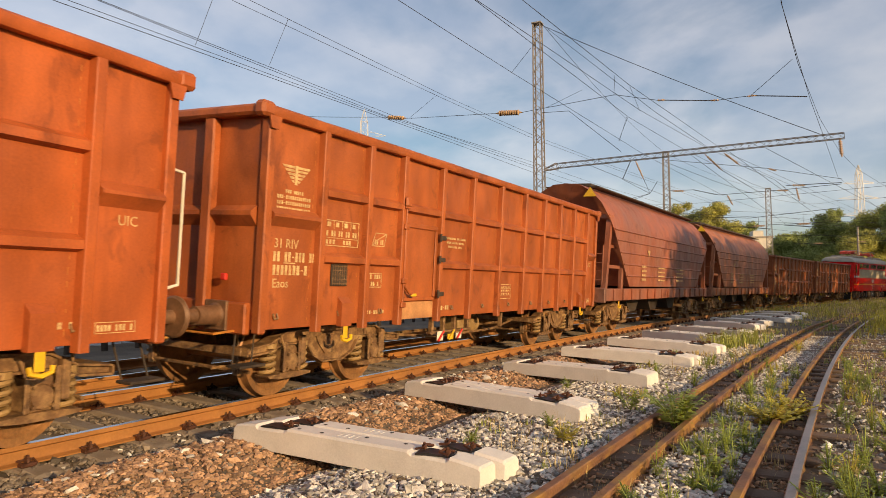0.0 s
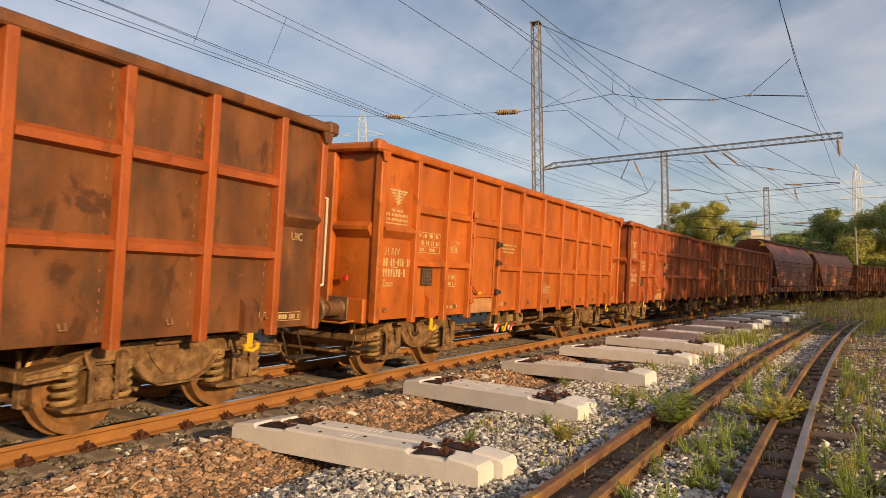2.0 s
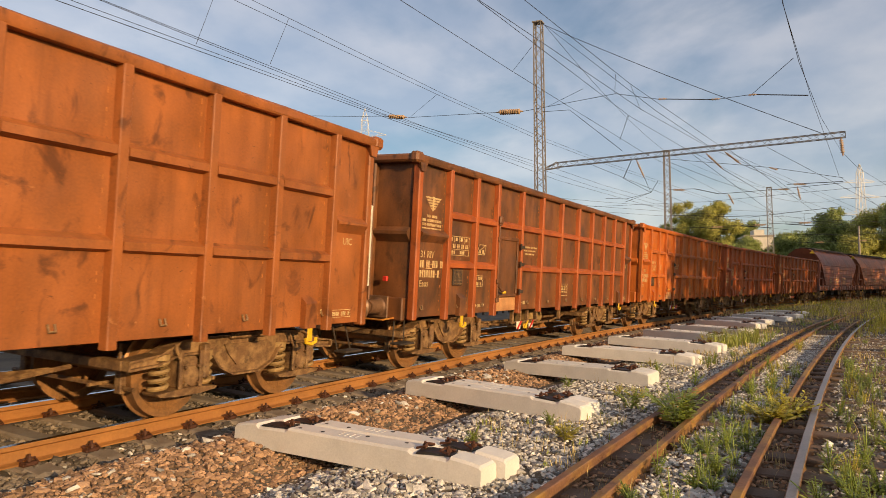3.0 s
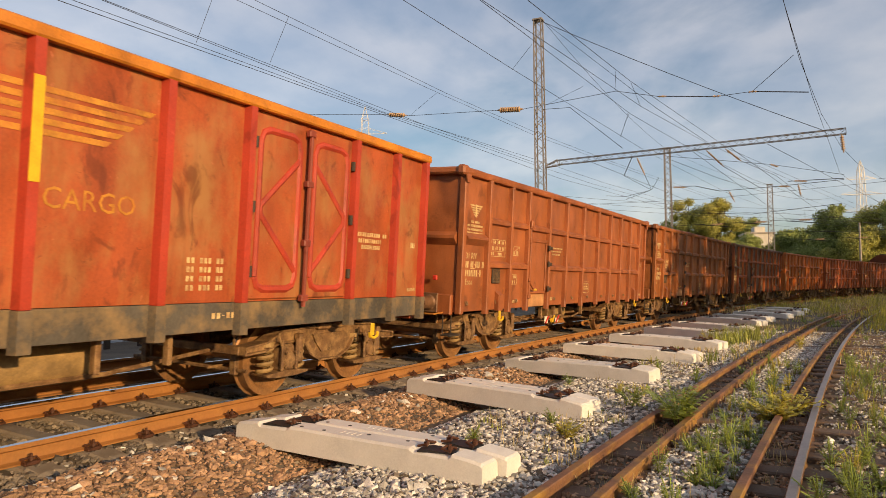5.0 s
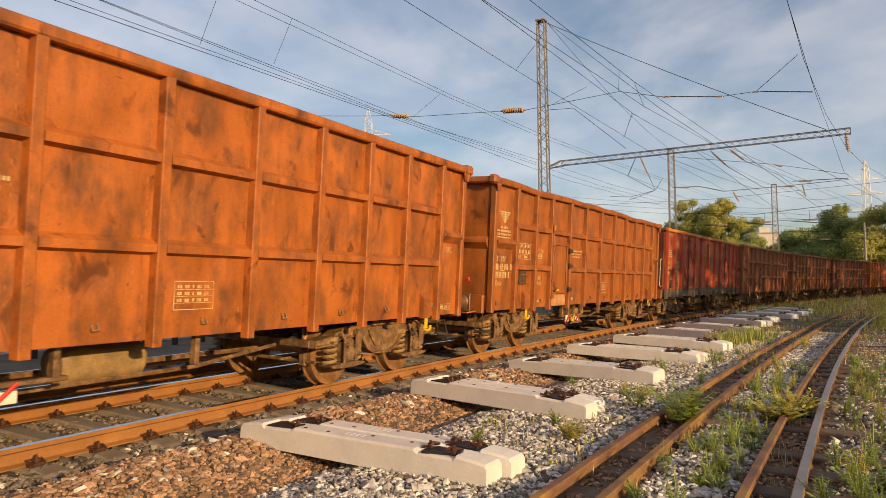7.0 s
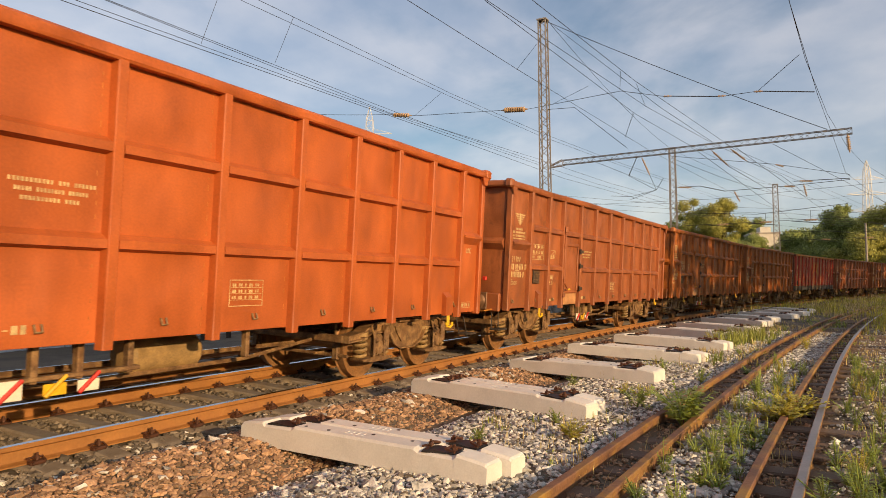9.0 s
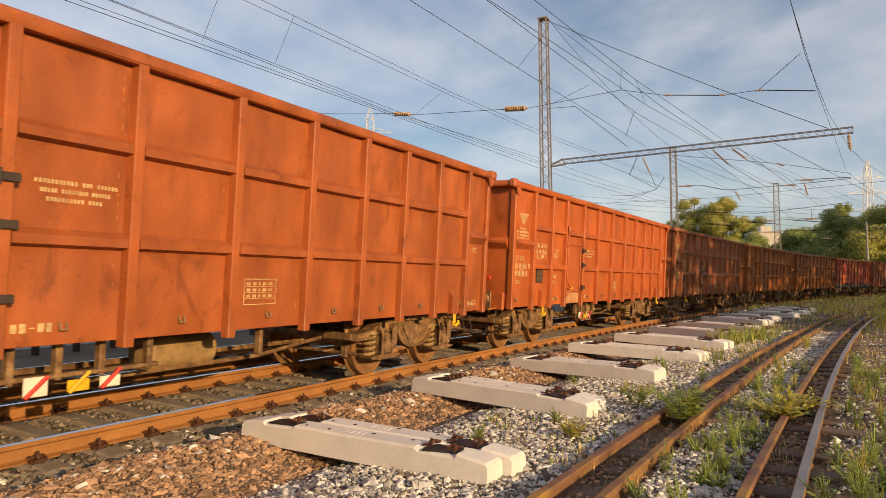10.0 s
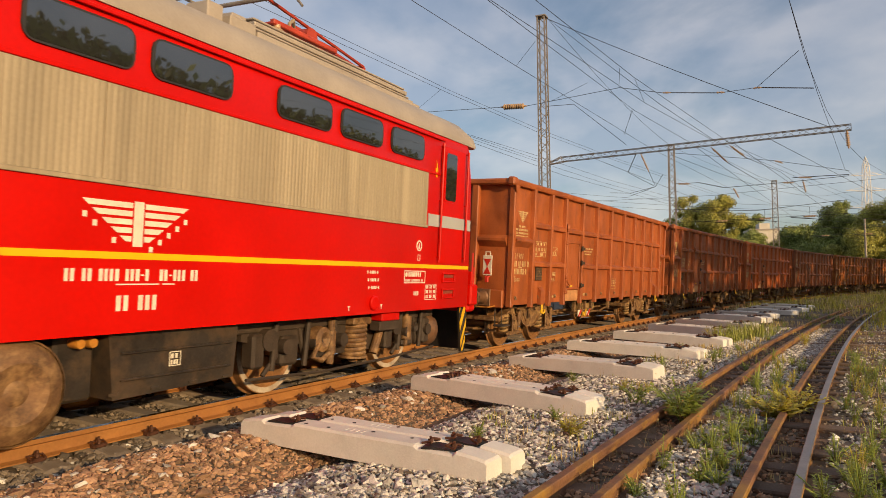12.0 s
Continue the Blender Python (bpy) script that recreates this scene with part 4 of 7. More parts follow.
    for k, (x, m, tag) in enumerate(((-1.72, WHITE, "white brake lever plate"), (-1.35, YELLOW, "yellow brake lever plate"), (-1.05, WHITE, "white brake lever plate"))):
        g = Geo()
        g.box(x - 0.10, x + 0.10, -1.30, -1.285, 0.50, 0.60 if k else 0.66, 0.004)
        part("lever_plate", g, m, w, tag)
        g = Geo()
        g.tube((x - 0.10, -1.32, 0.50), (x + 0.08, -1.32, 0.66), 0.018, 6)
        part("brake_lever", g, YELLOW if k == 1 else SIGN_RED, w, "painted brake changeover lever")
    for sx in (-1, 1):
        for sy in (-1, 1):
            x = -4.62 if sx < 0 else 5.28
            hk = part("tow_hook", ME_HOOK, YELLOW, w, "bright yellow tow hook", Matrix.Translation((x, sy * 1.46, 0.74)) @ (Matrix.Identity(4) if sy < 0 else pose(0, 0, 0, 0, 0, 180)))
            g = Geo()
            g.prism([(sy * 1.40, 0.90), (sy * 1.40, 1.28), (sy * 1.48, 1.20), (sy * 1.48, 0.90)], "x", x - 0.11, x + 0.11)
            part("hook_bracket", g, P, w)
    for x, y in ((6.46, -1.30), (-6.46, 1.30)):
        sg = 1 if x > 0 else -1
        g = Geo()
        g.path([(x, y, 2.55), (x + sg * 0.17, y, 2.53), (x + sg * 0.17, y, 1.42), (x, y, 1.38)], 0.018, 6)
        part("handrail", g, WHITE, w, "off-white bent handrail")
    for sx in (-1, 1):
        g = Geo()
        g.path([(sx * 6.42, -1.15, 0.90), (sx * 6.70, -1.13, 0.88), (sx * 6.70, -0.60, 0.88), (sx * 6.42, -0.58, 0.90)], 0.014, 5)
        part("shunter_grip", g, ORANGE_YELLOW, w, "yellowish shunter's grip under the buffer")
        g = Geo()
        g.box(min(sx * 6.1, sx * 6.5), max(sx * 6.1, sx * 6.5), -1.36, -1.16, 0.50, 0.53, 0.006)
        for x in (6.15, 6.45):
            g.tube((sx * x, -1.18, 0.52), (sx * x * 0.985, -1.12, 0.93), 0.011, 6)
        part("step", g, UNDER_DARK, w)
    # rings along the lower edge
    me_ring = Geo().path([(-0.03, -1.405, 1.10), (-0.03, -1.43, 1.04), (0.03, -1.43, 1.04), (0.03, -1.405, 1.10)], 0.012, 5).mesh("lashing_ring", UNDER)
    for x in (-5.9, -4.7, -3.75, -1.6, -0.4, 0.8, 2.0, 3.1, 4.2, 5.6):
        part("lashing_ring", me_ring, UNDER, w, at=Matrix.Translation((x, 0, 0)))
    # weld beads beside the ribs
    g = Geo()
    rr = random.Random(12)
    for x in RIBS:
        z = 1.0
        while z < 3.28:
            e = rr.uniform(0.03, 0.09)
            q = rr.uniform(-0.004, 0.004)
            g.box(x - 0.134 + q, x - 0.128 + q, -1.404, -1.40, z, z + e * 0.7)
            z += e + rr.uniform(0.02, 0.12)
    part("weld_line", g, WELD, w, "broken line of pale weld beads", kind="stuff")
    # document box
    g = Geo()
    g.box(-4.92, -4.58, -1.43, -1.405, 1.42, 1.70, 0.008)
    dbox = part("document_box", g, UNDER_DARK, w, "dark mesh document holder")
    g = Geo()
    for k in range(7):
        g.box(-4.90 + k * 0.0483, -4.89 + k * 0.0483, -1.434, -1.431, 1.43, 1.69)
    for k in range(5):
        g.box(-4.90, -4.60, -1.4355, -1.4342, 1.45 + k * 0.055, 1.457 + k * 0.055)
    part("wire_mesh", g, UNDER, dbox)
    # lettering
    words("31 RIV", 0.155, STENCIL, w, side_text(-5.98, -1.404, 1.86))
    words("Eaos", 0.15, STENCIL, w, side_text(-5.98, -1.404, 1.40))
    words("UIC", 0.13, STENCIL, w, side_text(5.96, -1.404, 1.95))
    g = Geo()
    emblem(g, -5.66, -1.402, 2.62, 0.50, 0.21)
    char_bars(g, -5.98, -1.402, 1.70, 0.76, 0.115, "## ##-### ##", 3)
    char_bars(g, -5.98, -1.402, 1.545, 0.62, 0.115, "#######-#", 4)
    g.box(-5.80, -5.60, -1.405, -1.402, 1.680, 1.692)
    for k, pat in enumerate(("### #####", "###-############", "###-############", "##############")):
        char_bars(g, -5.97 + (0.14 if k == 0 else 0.0), -1.402, 2.50 - k * 0.068, 0.32 if k == 0 else 0.60, 0.042, pat, 5 + k)
    # load table, with a ruled frame
    framed(g, -5.07, -4.35, -1.402, 1.93, 2.26)
    for x in (-4.89, -4.71, -4.53):
        g.box(x - 0.004, x + 0.004, -1.405, -1.402, 2.15, 2.25)
    for k in range(4):
        char_bars(g, -5.03 + 0.18 * k, -1.402, 2.175, 0.10, 0.06, "#", 15 + k)
    char_bars(g, -5.04, -1.402, 2.055, 0.66, 0.07, "# ## ## ## ##", 12)
    g.box(-5.06, -4.36, -1.405, -1.402, 2.030, 2.037)
    char_bars(g, -5.04, -1.402, 1.955, 0.20, 0.055, "###", 13)
    char_bars(g, -4.68, -1.402, 1.955, 0.18, 0.055, "###", 14)
    # capacity mark: an outlined open crate with figures below
    for a, b in (((-4.02, 1.98), (-3.94, 2.16)), ((-3.94, 2.16), (-3.66, 2.16)), ((-3.66, 2.16), (-3.72, 1.98)), ((-3.72, 1.98), (-4.02, 1.98)), ((-4.02, 1.98), (-3.90, 2.06)), ((-3.90, 2.06), (-3.66, 2.16))):
        d = Vector((b[0] - a[0], b[1] - a[1])).normalized() * 0.006
        g.prism([(a[0] - d.y, a[1] + d.x), (b[0] - d.y, b[1] + d.x), (b[0] + d.y, b[1] - d.x), (a[0] + d.y, a[1] - d.x)], "y", -1.405, -1.402)
    char_bars(g, -3.95, -1.402, 2.00, 0.22, 0.07, "## ##", 16)
    framed(g, -4.10, -3.74, -1.402, 1.40, 1.60)
    char_bars(g, -4.08, -1.402, 1.52, 0.32, 0.06, "## ###", 17)
    char_bars(g, -4.00, -1.402, 1.42, 0.20, 0.06, "## #", 18)
    for k, pat in enumerate(("########### ### ######", "##### ######## ######", "########## ####")):
        char_bars(g, -1.90 + 0.05 * k, -1.402, 2.20 - k * 0.070, 0.74 - 0.12 * k, 0.034, pat, 21 + k)
    framed(g, 0.42, 0.92, -1.402, 1.18, 1.46, 0.008)
    for k in range(3):
        g.box(0.44, 0.90, -1.405, -1.402, 1.245 + k * 0.065, 1.25 + k * 0.065)
        char_bars(g, 0.46, -1.402, 1.258 + k * 0.065, 0.40, 0.032, "## ## # ## ##", 25 + k)
    char_bars(g, -4.12, -1.402, 1.03, 0.5, 0.05, "###-### #", 32)
    char_bars(g, -2.02, -1.402, 1.03, 0.36, 0.07, "##-##", 33)
    char_bars(g, 5.2, -1.402, 1.06, 0.46, 0.055, "##-### ##", 34)
    framed(g, 5.80, 6.22, -1.402, 1.00, 1.10, 0.006)
    char_bars(g, 5.82, -1.402, 1.02, 0.38, 0.055, "#### ### #", 35)
    part("stencil_writing", g, STENCIL, w, "worn cream stencil marks", kind="stuff")
    # the side fittings stand a little behind the middle of the body
    for o in w.children:
        if o.name.split(".")[0] in ("door", "door_sill", "lettering", "stencil_writing", "document_box", "lashing_ring", "lever_plate", "brake_lever", "tow_hook", "hook_bracket", "air_tank", "brake_rigging"):
            o.matrix_basis = Matrix.Translation((-0.15, 0, 0)) @ o.matrix_basis
    for x in (-4.5, 4.5):
        bogie(w, x)
    end_gear(w, 6.42)
    return w


def repaint(w, paint, ribs=None, rim=None):
    """Gives a copied wagon its own paint without touching the shared meshes."""
    for o in w.children_recursive:
        if o.type != "MESH":
            continue
        for sl in o.material_slots:
            if sl.material == TEMPLATE:
                sl.link = "OBJECT"
                if ribs and o.name.split(".")[0] in ("rib", "corner_post", "stiffener"):
                    sl.material = ribs
                elif rim and o.name.startswith("top_rim"):
                    sl.material = rim
                else:
                    sl.material = paint
    return w


def tail_sign(w):
    """White reflector board with two red triangles and a lamp, on a wagon's end."""
    x = -6.475
    sg = part("tail_sign", Geo().box(x - 0.015, x, -1.08, -0.88, 1.50, 1.90, 0.006), WHITE, w, "white tail board with two red triangles")
    for tri in ([(-1.06, 1.53), (-0.90, 1.53), (-0.98, 1.68)], [(-1.06, 1.83), (-0.90, 1.83), (-0.98, 1.68)]):
        part("red_triangle", Geo().prism(tri, "x", x - 0.021, x - 0.017), SIGN_RED, sg)
    part("carry_handle", Geo().path([(x, -1.03, 1.90), (x, -1.03, 1.97), (x, -0.93, 1.97), (x, -0.93, 1.90)], 0.012, 6), WHITE, sg)
    part("lens", Geo().box(x - 0.04, x, -1.02, -0.94, 1.36, 1.49, 0.012), SIGN_RED, sg, "small red lamp")


TRAIN = []          # (thing, metres ahead of the reference wagon, pivot distance, wheel radius)
PITCH = 14.04
first = box_wagon()
TRAIN.append((first, 0.24, 9.0))
FLEET = [(1, "red_orange", None, "red-orange ribbed open freight wagon with a bent rim"), (2, "bright_orange", None, "bright orange ribbed open freight wagon"),
         (3, "dirty_brown", RIB_ORANGE, "soot-stained brown open wagon with orange ribs"), (4, "worn_brown", None, "worn brown-orange open wagon with scraped ribs"),
         (5, "dull_brown", None, "dull brown ribbed open freight wagon"), (7, "tan_orange", None, "dusty tan-orange ribbed open wagon"),
         (8, "scratched_orange", None, "orange open wagon with dark scratched upper panels"), (9, "dull_brown", None, "dull brown ribbed open freight wagon"),
         (10, "fresh_orange", None, "freshly painted red-orange open freight wagon"), (11, "rust_orange", None, "rust-orange ribbed open freight wagon"),
         (12, "rust_orange", None, "last rust-orange open wagon before the locomotive")]
SHIFT = {1: 0.20, 2: 0.20, 3: 0.17, 4: 0.13, 5: 0.07, 7: 0.02, 8: 0.02, 9: 0.04, 10: 0.05, 11: 0.10, 12: 0.14}
for n, paint, ribs, label in FLEET:
    c = copy_thing(first, Matrix.Identity(4))
    if n in (1, 4, 7, 9):
        for o in c.children:
            if o.name.startswith("top_rim"):
                o.data = rim_geo(0.045 if n in (1, 7) else 0.02).mesh("top_rim", TEMPLATE)
    repaint(c, PAINT[paint], ribs)
    if n == 12:
        tail_sign(c)
    TRAIN.append((tagged(c, label), -PITCH * n + SHIFT.get(n, 0.0), 9.0))
for d in (44.64, 58.68):
    c = copy_thing(first, Matrix.Identity(4))
    repaint(c, PAINT["dull_brown"])
    TRAIN.append((tagged(c, "dull brown ribbed open wagon behind the leading locomotive"), d, 9.0))


# ---------- older open wagon with two double doors a side ----------
def door_wagon():
    w = thing("open_wagon", "old red-brown open wagon with yellow rim, red ribs and double doors", "freight wagon", "wagons of the train")
    P = PAINT["old_red"]
    g = Geo()
    for sg in (-1, 1):
        g.box(-6.36, 6.36, min(sg * 1.33, sg * 1.39), max(sg * 1.33, sg * 1.39), 1.225, 3.34, 0.004)
        g.box(min(sg * 6.30, sg * 6.36), max(sg * 6.30, sg * 6.36), -1.325, 1.325, 0.93, 3.34, 0.004)
    g.box(-6.29, 6.29, -1.32, 1.32, 1.16, 1.23)
    part("body", g, P, w)
    for sg in (-1, 1):
        g = Geo()
        g.box(-6.36, 6.36, min(sg * 1.33, sg * 1.395), max(sg * 1.33, sg * 1.395), 0.93, 1.22, 0.004)
        part("sole_bar", g, BAND_DARK, w, "dark grey band along the sole")
        g = Geo()
        g.prism([(sg * 1.30, 3.31), (sg * 1.47, 3.31), (sg * 1.485, 3.33), (sg * 1.485, 3.41), (sg * 1.45, 3.43), (sg * 1.30, 3.43)], "x", -6.40, 6.40)
        part("top_rim", g, CAP_YELLOW, w, "faded yellow top rim")
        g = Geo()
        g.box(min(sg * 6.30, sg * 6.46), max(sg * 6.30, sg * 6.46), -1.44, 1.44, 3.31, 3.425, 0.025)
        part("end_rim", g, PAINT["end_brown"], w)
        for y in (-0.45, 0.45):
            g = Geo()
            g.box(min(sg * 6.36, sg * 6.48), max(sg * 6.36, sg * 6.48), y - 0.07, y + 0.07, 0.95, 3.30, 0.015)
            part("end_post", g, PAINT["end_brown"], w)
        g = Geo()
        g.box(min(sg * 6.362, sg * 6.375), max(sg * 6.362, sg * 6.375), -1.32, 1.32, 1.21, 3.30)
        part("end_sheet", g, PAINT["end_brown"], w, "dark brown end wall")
        g = Geo()
        g.box(min(sg * 6.28, sg * 6.40), max(sg * 6.28, sg * 6.40), -1.30, 1.30, 0.86, 1.20, 0.02)
        part("headstock", g, P, w)
    rib = Geo().prism([(-0.065, 0.0), (-0.045, -0.085), (0.045, -0.085), (0.065, 0.0)], "z", 1.22, 3.31).mesh("rib", RIB_RED)
    foot = Geo().prism([(-0.075, 0.0), (-0.06, -0.088), (0.06, -0.088), (0.075, 0.0)], "z", 0.88, 1.215).mesh("rib_foot", BAND_DARK)
    for sy in (-1, 1):
        t = Matrix.Identity(4) if sy < 0 else pose(0, 0, 0, 0, 0, 180)
        for x in (-6.30, -5.38, -4.32, -2.32, -1.23, 0.04, 1.31, 2.40, 4.40, 5.46, 6.32):
            part("rib", rib, RIB_RED, w, "bright red rib", Matrix.Translation((x, sy * 1.39, 0)) @ t)
            part("rib_foot", foot, BAND_DARK, w, at=Matrix.Translation((x, sy * 1.395, 0)) @ t)
        for x0, x1 in ((-4.25, -2.39), (2.47, 4.33)):
            xm = (x0 + x1) / 2
            for a, b, up in ((x0 + 0.02, xm - 0.05, 1), (xm + 0.05, x1 - 0.02, -1)):
                y = sy * 1.39
                d = lambda p, q: (min(y + sy * p, y + sy * q), max(y + sy * p, y + sy * q))
                g = Geo().box(a, b, *d(0.0, 0.03), 1.25, 3.28, 0.01)
                door = part("door", g, P, w)
                g = Geo()
                yr = y + sy * 0.008
                xa, xb, zc = a + 0.09, b - 0.09, 0.14
                g.path([(xa, yr, 1.36 + zc), (xa, yr, 3.12 - zc), (xa + 0.04, yr, 3.08), (xa + zc, yr, 3.12), (xb - zc, yr, 3.12), (xb - 0.04, yr, 3.08), (xb, yr, 3.12 - zc),
                        (xb, yr, 1.36 + zc), (xb - 0.04, yr, 1.40), (xb - zc, yr, 1.36), (xa + zc, yr, 1.36), (xa + 0.04, yr, 1.40), (xa, yr, 1.36 + zc)], 0.05, 8)
                e0, e1 = (xa, xb) if up > 0 else (xb, xa)
                g.path([(e1, yr, 2.86), (e0 + (e1 - e0) * 0.06, yr, 2.28), (e0 + (e1 - e0) * 0.06, yr, 2.18), (e1, yr, 1.56)], 0.048, 8)
                part("door_pressing", g, RIB_RED, door, "raised red pressing")
                g = Geo()
                for z in (1.55, 2.25, 2.95):
                    xh = a - 0.01 if up > 0 else b + 0.01
                    g.tube((xh, y + sy * 0.05, z - 0.06), (xh, y + sy * 0.05, z + 0.06), 0.03, 8)
                part("hinge_column", g, UNDER_DARK, door)
            g = Geo()
            g.tube((xm, sy * 1.46, 1.15), (xm, sy * 1.46, 3.25), 0.028, 8)
            for z in (1.25, 1.9, 2.6, 3.2):
                g.box(xm - 0.06, xm + 0.06, min(sy * 1.42, sy * 1.49), max(sy * 1.42, sy * 1.49), z - 0.04, z + 0.04, 0.01)
            part("lock_bar", g, PAINT["oxide_red"], w)
    g = Geo()
    for y in (-0.95, 0.95):
        g.box(-6.25, 6.25, y - 0.04, y + 0.04, 0.93, 1.15)
    g.box(-2.9, 2.9, -0.2, 0.2, 0.80, 1.14)
    for x in (-4.5, -2.0, 2.0, 4.5):
        g.box(x - 0.05, x + 0.05, -1.32, 1.32, 0.95, 1.15)
    part("underframe", g, UNDER_DARK, w)
    g = Geo().lathe([(-0.55, 0.0), (-0.55, 0.16), (-0.5, 0.21), (0.5, 0.21), (0.55, 0.16), (0.55, 0.0)], "x", 18, (0.6, -0.72, 0.68))
    part("air_tank", g, TANK, w, "dusty yellow-brown air tank")
    g = Geo()
    g.path([(-2.6, -0.9, 0.62), (-1.0, -0.9, 0.52), (1.2, -0.9, 0.54), (2.7, -0.7, 0.62)], 0.025, 6)
    for x in (-1.9, -1.1, 0.9, 1.7):
        g.box(x - 0.03, x + 0.03, -1.2, -1.12, 0.60, 0.94, 0.008)
    part("brake_rigging", g, UNDER, w)
    g = Geo().box(-5.72, -5.38, -1.43, -1.395, 1.27, 1.55, 0.008)
    part("document_box", g, UNDER_DARK, w, "dark document holder")
    for sx in (-1, 1):
        g = Geo()
        g.path([(sx * 6.40, -1.28, 2.3), (sx * 6.58, -1.28, 2.27), (sx * 6.58, -1.28, 1.35), (sx * 6.40, -1.28, 1.3)], 0.013, 6)
        part("handrail", g, WHITE, w, "off-white bent handrail")
        part("tow_hook", ME_HOOK, YELLOW, w, "bright yellow tow hook", Matrix.Translation((sx * 5.0, -1.42, 0.70)))
    words("31 RIV", 0.15, STENCIL, w, side_text(-6.18, -1.394, 2.12))
    words("Eas", 0.14, STENCIL, w, side_text(-6.18, -1.394, 1.56))
    words("CARGO", 0.25, ORANGE_YELLOW, w, side_text(0.16, -1.394, 2.02), "faded yellow lettering")
    g = Geo()
    char_bars(g, -6.18, -1.392, 1.94, 0.74, 0.11, "## ##-### ##", 3)
    char_bars(g, -6.18, -1.392, 1.76, 0.62, 0.11, "#######-#", 4)
    for k in range(4):
        char_bars(g, -6.10, -1.392, 2.62 - k * 0.075, 0.62, 0.045, "##### ########", 5 + k)
    framed(g, -5.22, -4.50, -1.392, 1.98, 2.26)
    for k, z in enumerate((2.17, 2.09, 2.01)):
        char_bars(g, -5.19, -1.392, z, 0.66, 0.055, "# ## ## ## ##", 40 + k)
    for k, z in enumerate((1.84, 1.70, 1.50)):
        char_bars(g, -5.16, -1.392, z, 0.50, 0.055, "## ### ##", 44 + k)
    framed(g, -5.18, -4.62, -1.392, 1.48, 1.57, 0.006)
    for k in range(3):
        char_bars(g, 4.52 + 0.08 * k, -1.392, 2.06 - k * 0.085, 0.80 - 0.16 * k, 0.055, "########### ###"[: 14 - 2 * k], 51 + k)
    for k in range(4):
        char_bars(g, 1.66, -1.392, 1.62 - k * 0.09, 0.50, 0.055, "## ### ##", 61 + k)
    char_bars(g, 6.02, -1.392, 1.96, 0.14, 0.08, "###", 71)
    char_bars(g, 5.98, -1.392, 1.30, 0.26, 0.05, "######", 72)
    char_bars(g, 2.02, -1.398, 1.06, 0.34, 0.06, "##-##", 73)
    part("stencil_writing", g, STENCIL, w, "worn cream stencil marks", kind="stuff")
    g = Geo()
    for k in range(5):
        z = 2.92 - k * 0.085
        g.prism([(-1.06 + 0.11 * k, z), (-0.04, z), (-0.04, z + 0.05), (-1.12 + 0.11 * k, z + 0.05)], "y", -1.396, -1.392)
        g.prism([(0.12, z), (1.14 - 0.11 * k, z), (1.20 - 0.11 * k, z + 0.05), (0.12, z + 0.05)], "y", -1.396, -1.392)
    part("emblem", g, ORANGE_YELLOW, w, "faded yellow winged emblem bars")
    g = Geo().box(-0.005, 0.085, -1.482, -1.477, 2.20, 3.02, 0.001)
    part("emblem_post", g, YELLOW, w, "yellow painted strip on a rib")
    for x in (-4.5, 4.5):
        bogie(w, x)
    end_gear(w, 6.40)
    return w


TRAIN.append((door_wagon(), -PITCH * 6, 9.0))


